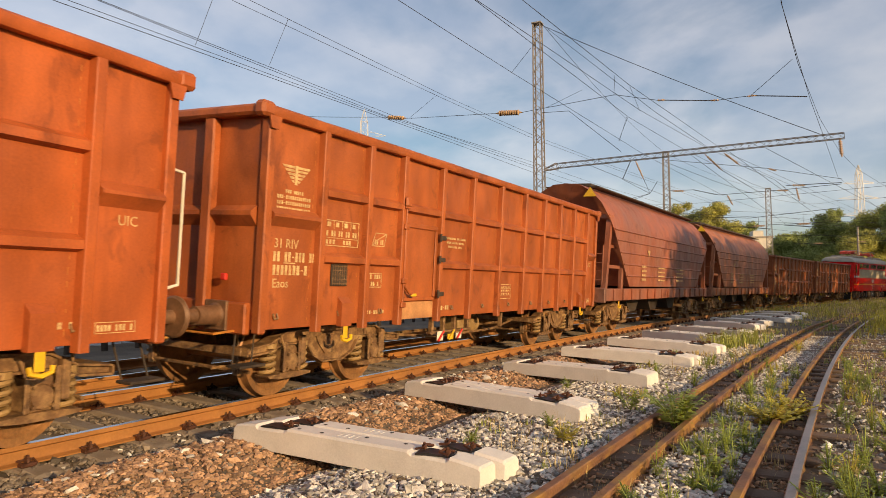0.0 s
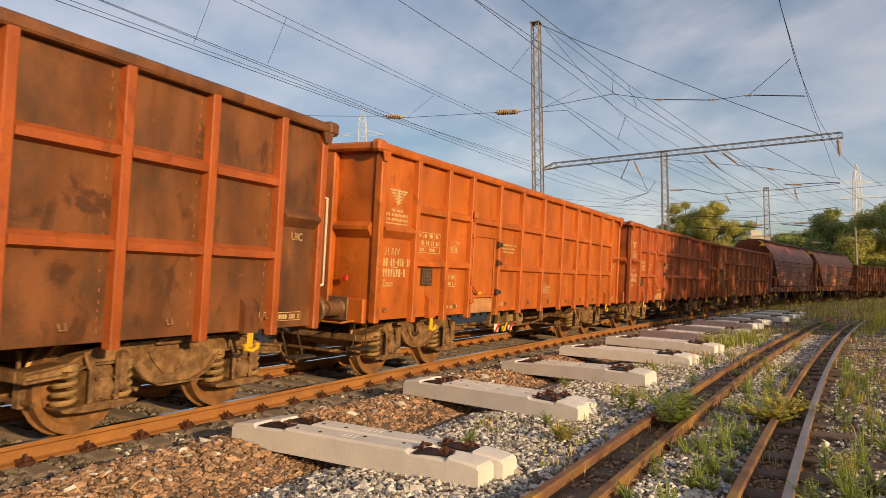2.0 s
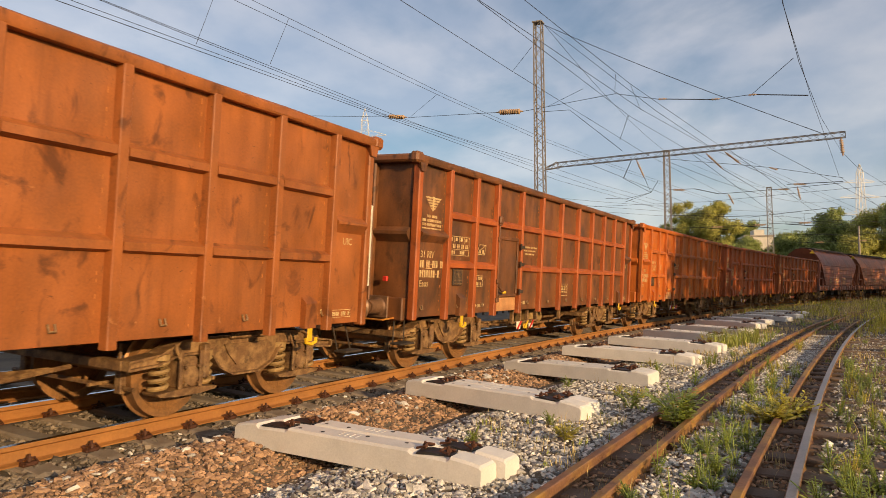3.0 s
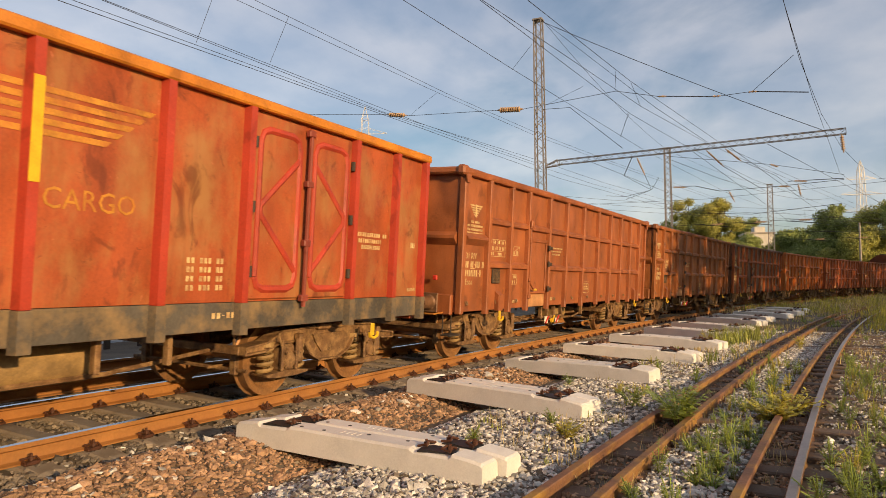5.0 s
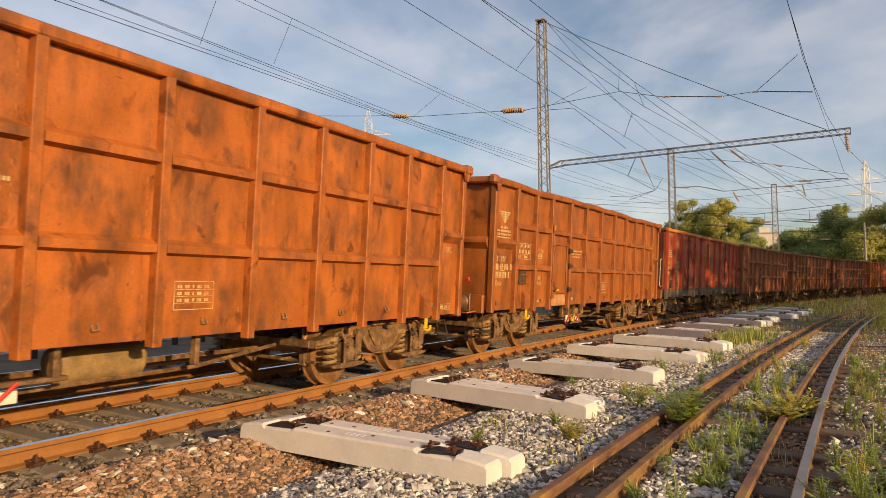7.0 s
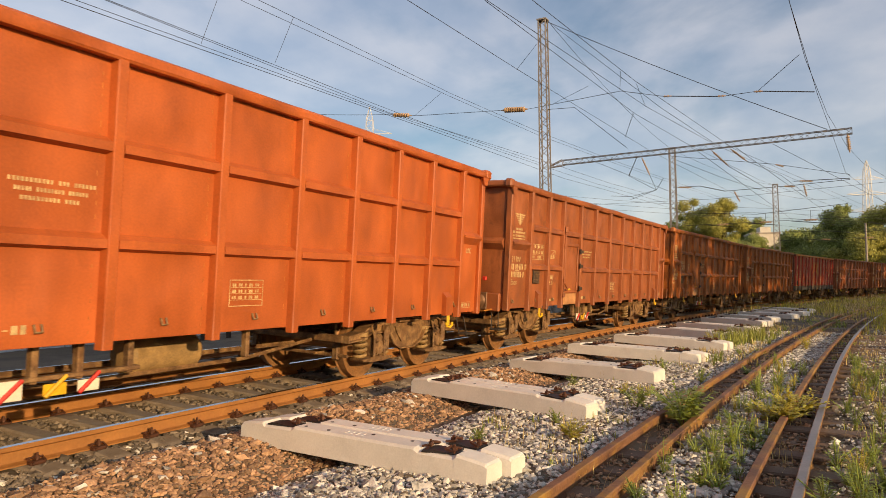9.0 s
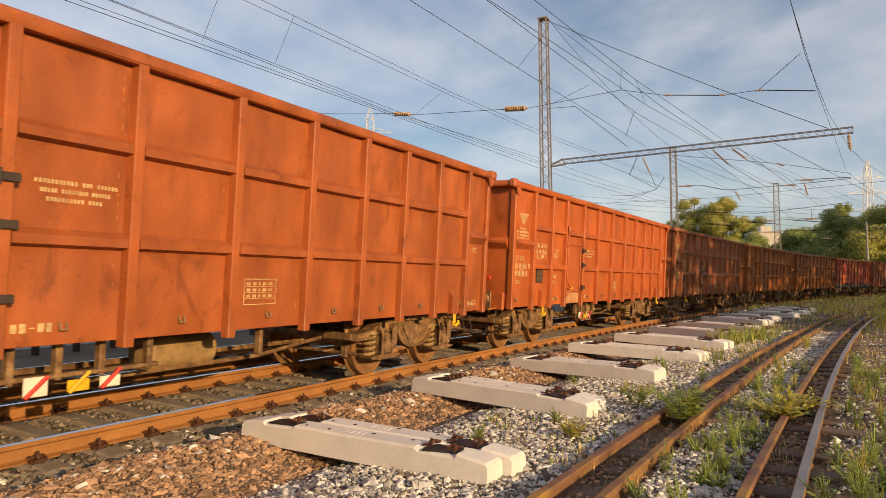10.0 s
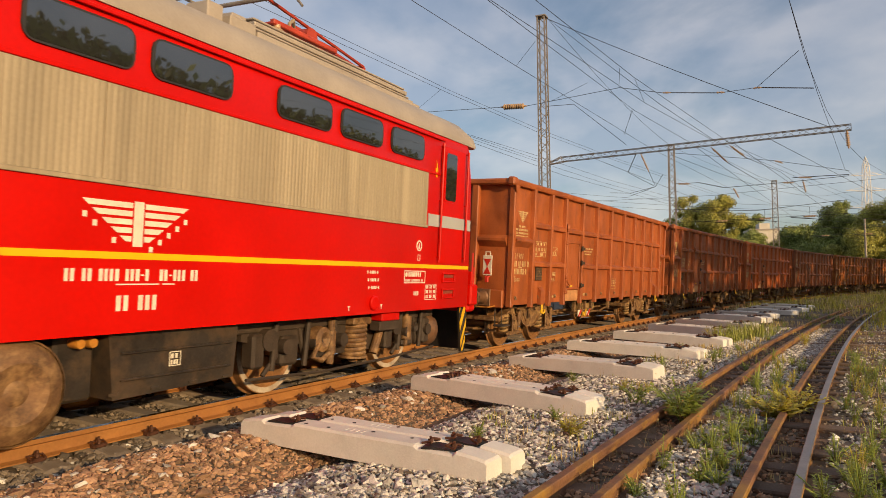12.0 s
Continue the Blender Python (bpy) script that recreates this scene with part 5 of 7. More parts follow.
# ---------- covered hopper wagon ----------
def hopper():
    w = thing("hopper_wagon", "round-roofed brown covered grain hopper wagon", "hopper wagon", "covered hoppers")
    P = PAINT["hopper_brown"]
    prof = [(1.42, 1.42), (1.45, 3.05), (1.36, 3.42), (1.10, 3.86), (0.78, 4.18), (0.42, 4.38), (0.0, 4.42)]
    prof = [(-y, z) for y, z in prof] + [(y, z) for y, z in prof[::-1][1:]]
    top_half, low_half = 6.75, 4.75
    g = Geo()
    n = len(prof)
    rows = []
    for sg in (-1, 1):
        rows.append([(sg * (low_half + (top_half - low_half) * min(1.0, max(0.0, (z - 1.42) / (3.3 - 1.42)))), y, z) for y, z in prof])
    g.v += rows[0] + rows[1]
    g.f += [(i, i + 1, n + i + 1, n + i) for i in range(n - 1)] + [(n - 1, 0, n, 2 * n - 1), tuple(range(n))[::-1], tuple(range(n, 2 * n))]
    g.s += [0] * len(g.f)
    part("body", g, P, w)
    for z in (1.75, 2.10, 2.45, 2.80, 3.10):
        xh = low_half + (top_half - low_half) * (z - 1.42) / 1.88
        for sg in (-1, 1):
            g = Geo()
            y = 1.42 + 0.03 * (z - 1.42) / 1.63
            g.prism([(sg * y, z - 0.03), (sg * (y + 0.03), z), (sg * y, z + 0.03)], "x", -xh + 0.05, xh - 0.05)
            part("side_seam", g, P, w)
    g = Geo()
    for i in range(10):
        x = -5.4 + i * 1.2
        g.box(x - 0.52, x + 0.52, -0.48, 0.48, 4.40, 4.52, 0.03)
    part("roof_hatches", g, UNDER_DARK, w, "dark roof hatches")
    g = Geo()
    for sg in (-1, 1):
        g.box(-6.3, 6.3, min(sg * 0.55, sg * 0.85), max(sg * 0.55, sg * 0.85), 4.34, 4.38)
    part("roof_walkway", g, UNDER_DARK, w)
    g = Geo()
    for sg in (-1, 1):
        g.box(-7.0, 7.0, min(sg * 1.30, sg * 1.42), max(sg * 1.30, sg * 1.42), 1.0, 1.36, 0.015)
    g.box(-7.0, 7.0, -1.28, 1.28, 1.22, 1.34)
    for sx in (-1, 1):
        g.box(min(sx * 6.9, sx * 7.05), max(sx * 6.9, sx * 7.05), -1.42, 1.42, 0.95, 1.37, 0.02)
    part("chassis", g, P, w)
    for i in range(15):
        for sg in (-1, 1):
            x = -6.3 + i * 0.9
            g = Geo().box(x - 0.03, x + 0.03, min(sg * 1.42, sg * 1.47), max(sg * 1.42, sg * 1.47), 1.02, 1.34, 0.006)
            part("chassis_rib", g, P, w)
    for sx in (-1, 1):
        g = Geo()
        for y in (-1.30, 1.30):
            g.prism([(sx * 6.70, 1.36), (sx * 6.88, 1.36), (sx * 6.62, 3.40), (sx * 6.44, 3.40)], "y", y - 0.07, y + 0.07)
            g.box(min(sx * 5.2, sx * 5.35), max(sx * 5.2, sx * 5.35), y - 0.06, y + 0.06, 1.36, 2.70, 0.01)
        g.box(min(sx * 6.35, sx * 6.65), max(sx * 6.35, sx * 6.65), -1.36, 1.36, 3.38, 3.52, 0.02)
        part("end_frame", g, P, w)
        g = Geo()
        for z in (1.95, 2.55):
            g.box(min(sx * 5.3, sx * 6.45), max(sx * 5.3, sx * 6.45), -1.28, -1.20, z, z + 0.10, 0.01)
        g.tube((sx * 6.85, -1.25, 1.37), (sx * 6.85, -1.25, 2.6), 0.02, 6)
        g.tube((sx * 6.85, -0.85, 1.37), (sx * 6.85, -0.85, 2.6), 0.02, 6)
        for z in (1.6, 1.85, 2.1, 2.35):
            g.tube((sx * 6.85, -1.25, z), (sx * 6.85, -0.85, z), 0.014, 5)
        part("end_ladder", g, P, w)
        part("tow_hook", ME_HOOK, YELLOW, w, "bright yellow tow hook", Matrix.Translation((sx * 5.9, -1.46, 0.82)))
    g = Geo()
    for x in (-2.6, 0.0, 2.6):
        g.prism([(x - 1.0, 1.2), (x + 1.0, 1.2), (x + 0.35, 0.55), (x - 0.35, 0.55)], "y", -0.9, 0.9)
    part("discharge_chutes", g, UNDER_DARK, w)
    g = Geo()
    for k in range(4):
        bar_text(g, -3.6, -1.47, 1.62 + k * 0.14, 0.5, 0.07, 0.03, 60 + k)
        bar_text(g, -1.6, -1.47, 1.62 + k * 0.14, 0.9, 0.05, 0.03, 70 + k)
        bar_text(g, 1.0, -1.47, 1.62 + k * 0.14, 1.1, 0.05, 0.03, 80 + k)
    g.prism([(-3.0, 2.62), (-2.86, 2.40), (-2.72, 2.62)], "y", -1.475, -1.47)
    part("stencil_writing", g, STENCIL, w, "worn cream stencil marks", kind="stuff")
    g = Geo().prism([(-0.95, 4.02), (-0.55, 4.02), (-0.75, 4.30)], "x", -6.775, -6.760)
    part("warning_triangle", g, YELLOW, w, "yellow high-voltage warning triangle")
    for x in (-5.2, 5.2):
        bogie(w, x)
    end_gear(w, 7.03)
    return w


h1 = hopper()
h2 = copy_thing(h1, Matrix.Identity(4))
tagged(h2, "round-roofed orange-brown hopper wagon with faded roof")
for o in h2.children_recursive:
    for sl in o.material_slots:
        if sl.material == PAINT["hopper_brown"]:
            sl.link = "OBJECT"
            sl.material = PAINT["hopper_orange"]
TRAIN += [(h1, 14.80, 10.4), (h2, 30.0, 10.4)]


# ---------- electric locomotive ----------
def pane(g, x0, x1, z0, z1, y, d, r=0.09):
    """A window panel with rounded corners on the side at y, d thick."""
    pts = []
    for cx, cz, a0 in ((x1 - r, z1 - r, 0), (x0 + r, z1 - r, 90), (x0 + r, z0 + r, 180), (x1 - r, z0 + r, 270)):
        for k in range(4):
            a = radians(a0 + 30 * k)
            pts.append((cx + r * math.cos(a), cz + r * math.sin(a)))
    g.prism(pts, "y", min(y, y + d), max(y, y + d))


def locomotive(label):
    w = thing("locomotive", label, "locomotive", "locomotives of the train")
    # red lower body, with noses at both ends
    g = Geo()
    out = [(-7.30, -1.10), (-7.20, -1.36), (-7.02, -1.45), (7.02, -1.45), (7.20, -1.36), (7.30, -1.10), (7.30, 1.10), (7.20, 1.36), (7.02, 1.45), (-7.02, 1.45), (-7.20, 1.36), (-7.30, 1.10)]
    n = len(out)
    levels = [(0.97, 1.0), (2.25, 1.0), (3.10, 0.993), (3.66, 0.975), (3.74, 0.965)]
    for z, f in levels:
        g.v += [(x * f, y * (1 if z < 3.2 else 0.995), z) for x, y in out]
    for i in range(len(levels) - 1):
        for j in range(n):
            g.f.append((i * n + j, i * n + (j + 1) % n, (i + 1) * n + (j + 1) % n, (i + 1) * n + j))
    g.f += [tuple(range(n))[::-1], tuple(range((len(levels) - 1) * n, len(levels) * n))]
    g.s = [0] * len(g.f)
    part("body", g, LOCO_RED, w)
    # roof
    g = Geo()
    prof = [(1.46, 3.74), (1.46, 3.80), (1.40, 3.96), (1.22, 4.12), (0.92, 4.22), (0, 4.28)]
    prof = [(-y, z) for y, z in prof] + [(y, z) for y, z in prof[::-1][1:]]
    n = len(prof)
    xs = [(-7.16, 0.40), (-7.06, 0.80), (-6.85, 0.97), (-6.6, 1.0), (6.6, 1.0), (6.85, 0.97), (7.06, 0.80), (7.16, 0.40)]
    for x, f in xs:
        g.v += [(x, y * (0.94 if f < 0.6 else 1), 3.74 + (z - 3.74) * f) for y, z in prof]
    for i in range(len(xs) - 1):
        for j in range(n - 1):
            g.f.append((i * n + j, i * n + j + 1, (i + 1) * n + j + 1, (i + 1) * n + j))
        g.f.append((i * n + n - 1, i * n, (i + 1) * n, (i + 1) * n + n - 1))
    g.f += [tuple(range(n)), tuple(range((len(xs) - 1) * n, len(xs) * n))[::-1]]
    g.s = [0] * len(g.f)
    part("roof", g, LOCO_ROOF, w, "beige curved roof")
    for sy in (-1, 1):
        y = sy * 1.45
        # ribbed beige panel with a frame strip
        edges = (-5.20, -4.34, -3.31, -2.28, -1.25, -0.22, 0.62, 1.89, 2.62, 3.55, 4.48, 5.42)
        for a, b in zip(edges, edges[1:]):
            n = max(8, round((b - a) / 0.062))
            q = (b - a - 0.002) / n
            pts = [(a + 0.001, y)]
            for k in range(n):
                x = a + 0.001 + k * q
                pts += [(x + q * 0.06, y + sy * 0.009), (x + q * 0.22, y + sy * 0.013), (x + q * 0.78, y + sy * 0.013), (x + q * 0.94, y + sy * 0.009)]
            pts.append((b - 0.001, y))
            g = Geo().prism(pts, "z", 2.287, 3.095)
            part("ribbed_panel", g, LOCO_CREAM, w, "weathered beige corrugated side panel")
        g = Geo()
        g.box(-5.22, 5.44, min(y, y + sy * 0.022), max(y, y + sy * 0.022), 2.245, 2.285, 0.004)
        part("panel_strip", g, LOCO_CREAM, w)
        g = Geo()
        g.box(-5.9, 5.9, min(y, y + sy * 0.03), max(y, y + sy * 0.03), 3.665, 3.70, 0.005)
        g.box(-5.9, 5.9, min(y, y + sy * 0.02), max(y, y + sy * 0.02), 3.10, 3.135, 0.004)
        part("gutter", g, LOCO_RED, w)
        g = Geo()
        g.box(-7.0, 7.0, min(y, y + sy * 0.004), max(y, y + sy * 0.004), 1.615, 1.675)
        part("yellow_stripe", g, LOCO_YELLOW, w, "yellow waist stripe")
        for a, b in ((-6.98, -5.24), (5.46, 6.98)):
            g = Geo().box(a, b, min(y, y + sy * 0.016), max(y, y + sy * 0.016), 2.28, 2.47)
            part("grey_stripe", g, LOCO_GREY, w, "grey cab stripe")
        # machine-room windows
        for x0, x1 in ((-4.97, -4.07), (-3.79, -2.87), (-2.62, -1.68), (-0.94, 0.00), (0.23, 1.17), (1.91, 2.85), (3.10, 4.02), (4.30, 5.20)):
            g = Geo()
            pane(g, x0 - 0.03, x1 + 0.03, 3.245, 3.615, y, sy * 0.018, 0.11)
            wd = part("window", g, GASKET, w, "rounded machine-room window")
            g = Geo()
            pane(g, x0, x1, 3.265, 3.595, y + sy * 0.018, sy * 0.006, 0.07)
            part("pane", g, GLASS_DARK, wd)
        # cab doors with rails
        for sx in (-1, 1):
            a, b = sorted((sx * 6.27 - 0.40, sx * 6.27 + 0.40))
            g = Geo()
            g.box(a, b, min(y, y + sy * 0.012), max(y, y + sy * 0.012), 1.70, 3.60, 0.004)
            dr = part("door", g, LOCO_RED, w, "red cab door")
            g = Geo()
            pane(g, a + 0.07, b - 0.30, 2.70, 3.53, y + sy * 0.012, sy * 0.014, 0.07)
            part("window_frame", g, LOCO_RED, dr)
            g = Geo()
            pane(g, a + 0.10, b - 0.33, 2.73, 3.50, y + sy * 0.026, sy * 0.005, 0.05)
            part("pane", g, GLASS_DARK, dr)
            g = Geo()
            for xx in (a - 0.06, b + 0.06):
                g.tube((xx, y + sy * 0.05, 1.75), (xx, y + sy * 0.05, 3.62), 0.018, 7)
                for z in (1.8, 2.7, 3.58):
                    g.tube((xx, y, z), (xx, y + sy * 0.05, z), 0.012, 5)
            part("handrail", g, LOCO_RED, w)
            g = Geo()
            for z in (1.14, 1.40):
                ya, yb = min(y, y + sy * 0.03), max(y, y + sy * 0.03)
                xc = sx * 6.24
                g.box(xc - 0.22, xc + 0.22, ya, yb, z - 0.01, z + 0.015, 0.006)
                g.box(xc - 0.22, xc + 0.22, ya, yb, z + 0.125, z + 0.15, 0.006)
                g.box(xc - 0.22, xc - 0.195, ya, yb, z + 0.016, z + 0.124, 0.006)
                g.box(xc + 0.195, xc + 0.22, ya, yb, z + 0.016, z + 0.124, 0.006)
                # darker red strip: the shadow at the recess's top, put in as colour
                g.box(xc - 0.19, xc + 0.19, min(y, y + sy * 0.003), max(y, y + sy * 0.003), z + 0.07, z + 0.122, 0.0, slot=1)
            part("foot_steps", g, [LOCO_RED, PAINT["oxide_red"]], w, "foot step frames with a painted shadow strip")
        if sy < 0:
            g = Geo()
            emblem(g, 0.165, y - 0.002, 1.745, 1.11, 0.365)
            for k in range(5):
                for sg in (-1, 1):
                    q = 0.165 + sg * (0.525 - 0.095 * k)
                    if sg > 0 or k in (0, 1, 3):
                        g.box(q - 0.020, q + 0.020, y - 0.005, y - 0.002, 1.955 - 0.068 * k, 2.005 - 0.068 * k)
            part("emblem", g, WHITE, w, "white winged emblem of bars")
            g = Geo()
            char_bars(g, -0.51, y - 0.002, 1.425, 1.40, 0.105, "## ## #### ###-#  ##-### ##", 3)
            char_bars(g, -0.02, y - 0.002, 1.165, 0.45, 0.135, "## ###", 4)
            g.box(-0.03, 0.42, y - 0.005, y - 0.002, 1.390, 1.402)
            g.box(0.46, 0.60, y - 0.005, y - 0.002, 1.390, 1.402)
            for k in range(3):
                char_bars(g, 3.84 + 0.02 * k, y - 0.002, 1.52 - k * 0.105, 0.28, 0.042, "#-####-#", 90 + k)
            for a0 in (3.42, 4.20):
                g.box(a0, a0 + 0.05, y - 0.005, y - 0.002, 1.08, 1.095)
                g.box(a0 + 0.018, a0 + 0.032, y - 0.005, y - 0.002, 1.035, 1.08)
            part("stencil_writing", g, WHITE, w, "white number bars", kind="stuff")
            g = Geo()
            framed(g, 4.82, 5.46, y - 0.002, 1.385, 1.575, 0.014)
            g.lathe([(-0.004, 0.035), (-0.002, 0.035), (-0.002, 0.0)], "y", 14, (4.88, y - 0.002, 1.515))
            char_bars(g, 4.94, y - 0.002, 1.485, 0.40, 0.065, "#######", 95)
            char_bars(g, 4.86, y - 0.002, 1.41, 0.54, 0.035, "##### ######### ##", 96)
            for k in range(3):
                char_bars(g, 5.50, y - 0.002, 1.30 - k * 0.075, 0.32, 0.05, "## ## ##", 97 + k)
            framed(g, 5.47, 5.84, y - 0.002, 1.125, 1.36, 0.008)
            char_bars(g, 5.12, y - 0.002, 1.20, 0.16, 0.06, "###", 100)
            g.lathe([(-0.004, 0.085), (-0.002, 0.085), (-0.002, 0.062), (-0.004, 0.062)], "y", 22, (5.225, y - 0.002, 1.955))
            g.prism([(5.20, 1.91), (5.25, 1.91), (5.235, 1.99), (5.215, 1.99)], "y", y - 0.005, y - 0.002)
            framed(g, 5.19, 5.27, y - 0.002, 1.73, 1.82, 0.010)
            rd = Geo().lathe([(-0.04, 0.0), (-0.04, 0.085), (-0.03, 0.10), (0.0, 0.10)], "y", 22, (4.02, y, 1.12))
            part("round_cover", rd, LOCO_RED, w, "round red cover")
            part("data_plates", g, WHITE, w, "white framed data panels")
            g = Geo().prism([(5.66, 3.06), (5.71, 3.06), (5.69, 3.16), (5.73, 3.16), (5.66, 3.34), (5.68, 3.20), (5.64, 3.20)], "y", y - 0.005, y - 0.001)
            part("warning_bolt", g, LOCO_YELLOW, w, "yellow lightning bolt mark")
    # cab fronts
    for sx in (-1, 1):
        g = Geo()
        for ya, yb in ((-1.0, -0.06), (0.06, 1.0)):
            x = sx * 7.235
            g.box(min(x, x + sx * 0.02), max(x, x + sx * 0.02), ya, yb, 2.66, 3.42, 0.008)
        part("windscreen", g, GLASS_DARK, w, "dark windscreen panes")
        g = Geo()
        g.box(min(sx * 7.22, sx * 7.52), max(sx * 7.22, sx * 7.52), -1.38, 1.38, 0.86, 1.32, 0.04)
        g.box(min(sx * 7.20, sx * 7.48), max(sx * 7.20, sx * 7.48), -1.44, -1.16, 0.98, 1.35, 0.03)
        g.box(min(sx * 7.26, sx * 7.30), max(sx * 7.26, sx * 7.30), -1.40, -1.10, 1.34, 1.58, 0.01)
        part("buffer_beam", g, LOCO_RED, w)
        g = Geo()
        g.tube((sx * 7.45, -1.32, 1.3), (sx * 7.45, -1.32, 1.92), 0.018, 6)
        g.tube((sx * 7.36, -1.40, 1.3), (sx * 7.36, -1.40, 1.66), 0.014, 6)
        part("hand_grip", g, SIGN_RED, w)
        g = Geo()
        g.prism([(sx * 7.26, 0.86), (sx * 7.30, 0.86), (sx * 7.36, 0.18), (sx * 7.32, 0.18)], "y", -1.26, 1.26)
        part("snow_plough", g, LOCO_BLACK, w, "black plough plate")
        g = Geo()
        p = [(sx * 6.98, 0.965), (sx * 7.30, 0.965), (sx * 7.26, 0.16), (sx * 7.12, 0.16)]
        g.prism(p, "y", -1.32, -1.28)
        part("plough_side", g, LOCO_BLACK, w)
        g = Geo()
        for band in ([(7.18, 0.17), (7.262, 0.33), (7.268, 0.46), (7.13, 0.18)], [(7.105, 0.24), (7.275, 0.60), (7.283, 0.76), (7.085, 0.36)],
                     [(7.05, 0.52), (7.26, 0.96), (7.155, 0.96), (7.02, 0.68)], [(6.995, 0.85), (7.05, 0.96), (6.985, 0.96)]):
            g.prism([(sx * x, z) for x, z in band], "y", -1.326, -1.322)
        part("plough_stripes", g, YELLOW, w, "yellow hazard stripes")
        for y in (-0.875, 0.875):
            bf = part("buffer", ME_BUFFER, BUFFER, w, "greasy round steel buffer with white rim", Matrix.Translation((sx * 7.53, y, 1.06)) @ (Matrix.Identity(4) if sx > 0 else pose(0, 0, 0, 0, 0, 180)))
            ring = Geo().lathe([(0.578, 0.222), (0.584, 0.231), (0.602, 0.227), (0.606, 0.195)], "x", 28)
            part("white_rim", ring, WHITE, bf)
        part("coupling", ME_COUPLING, UNDER_DARK, w, at=Matrix.Translation((sx * 7.53, 0, 1.04)) @ (Matrix.Identity(4) if sx > 0 else pose(0, 0, 0, 0, 0, 180)))
    # under the body
    g = Geo()
    g.prism([(0.03, 0.955), (1.60, 0.955), (1.56, 0.40), (0.10, 0.36)], "y", -1.32, 1.32)
    g.box(-0.36, 0.02, -1.16, 1.16, 0.36, 0.955, 0.03)
    g.box(-1.75, -1.25, -1.30, 1.30, 0.36, 0.955, 0.03)
    box = part("equipment_box", g, CASE_GREY, w, "grimy dark underslung equipment case")
    g = Geo()
    for z in (0.52, 0.76):
        g.box(0.16, 1.50, -1.345, -1.32, z, z + 0.022, 0.006)
    for x in (0.10, 0.55, 1.0, 1.45):
        g.box(x - 0.05, x + 0.05, -1.335, -1.32, 0.40, 0.43, 0.004)
        g.box(x - 0.05, x + 0.05, -1.335, -1.32, 0.925, 0.95, 0.004)
    part("case_ribs", g, CASE_GREY, box)
    g = Geo()
    framed(g, 0.70, 0.84, -1.322, 0.60, 0.74, 0.008)
    char_bars(g, 0.72, -1.322, 0.675, 0.10, 0.045, "##", 7)
    char_bars(g, 0.72, -1.322, 0.615, 0.10, 0.045, "###", 8)
    part("case_marking", g, WHITE, box, "small white framed mark")
    for k in (0, 1):
        g = Geo().lathe([(0, 0.0), (0, 0.04), (0.02, 0.046), (0.12, 0.046)], "y", 14, (-0.08 - 0.12 * k, -1.28, 0.88))
        part("plug_cap", g, ORANGE_YELLOW, w, "yellowed round plug cap")
    g = Geo().lathe([(-0.02, 0.40), (0.0, 0.42), (0.9, 0.42), (0.92, 0.40), (0.95, 0.0)], "y", 28, (-0.80, -1.36, 0.56))
    g.lathe([(-0.045, 0.0), (-0.05, 0.06), (-0.03, 0.10), (-0.075, 0.24), (-0.05, 0.34), (0, 0.40)], "y", 28, (-0.80, -1.36, 0.56))
    part("air_tank", g, UNDER, w, "dusty brown round air reservoir")
    gw = wheelset_geo(0.55)
    for q in (-1, 1):
        gw.lathe([(q * 0.819, 0.475), (q * 0.8195, 0.54)], "y", 32, slot=1)
    me_wh = gw.mesh("wheelset", TREAD, PALE_RIM)
    for sx in (-1, 1):
        b = Geo()
        for sy in (-1, 1):
            y0, y1 = sorted((sy * 0.98, sy * 1.10))
            b.prism([(-2.2, 0.86), (2.2, 0.86), (2.2, 0.72), (1.75, 0.62), (0.9, 0.62), (0.5, 0.42), (-0.5, 0.42), (-0.9, 0.62), (-1.75, 0.62), (-2.2, 0.72)], "y", y0, y1)
            for ax in (-1.42, 1.42):
                b.box(ax - 0.16, ax + 0.16, min(sy * 0.95, sy * 1.18), max(sy * 0.95, sy * 1.18), 0.38, 0.74, 0.04)
                b.tube((ax + 0.35, sy * 1.1, 0.40), (ax + 0.22, sy * 1.1, 0.82), 0.035, 8)
                b.path([(ax - 0.45, sy * 1.14, 0.30), (ax - 0.25, sy * 1.16, 0.52), (ax - 0.30, sy * 1.16, 0.85)], 0.03, 7)
                b.lathe([(0, 0.0), (0, 0.13), (sy * -0.12, 0.13)], "y", 14, (ax - 0.42, sy * 1.22, 0.72))
        fr = part("bogie", b, UNDER_DARK, w, "dark grimy locomotive bogie", Matrix.Translation((sx * 4.09, 0, 0)))
        for sy in (-1, 1):
            c = Geo()
            c.coil(0.0, sy * 1.10, 0.36, 0.80, 0.165, 0.032, 7, n=16)
            c.lathe([(0.28, 0.0), (0.28, 0.05), (0.33, 0.06), (0.34, 0.21), (0.37, 0.21), (0.37, 0.0)], "z", 18, (0.0, sy * 1.10, 0))
            c.box(-0.22, 0.22, min(sy * 0.95, sy * 1.26), max(sy * 0.95, sy * 1.26), 0.80, 0.90, 0.02)
            part("coil_spring", c, UNDER, fr, "greasy brown coil spring")
            c = Geo().lathe([(0, 0.0), (sy * 0.05, 0.10), (sy * 0.02, 0.16), (-sy * 0.16, 0.17)], "y", 20, (-0.86, sy * 1.22, 0.66))
            part("brake_cylinder", c, UNDER, fr, "oily round brake cylinder")
            c = Geo().lathe([(0.32, 0.0), (0.32, 0.05), (0.45, 0.05), (0.45, 0.068), (0.75, 0.068), (0.75, 0.05), (0.90, 0.05), (0.90, 0.0)], "z", 12, (-0.60, sy * 1.16, 0))
            part("damper", c, UNDER, fr, "dusty upright damper")
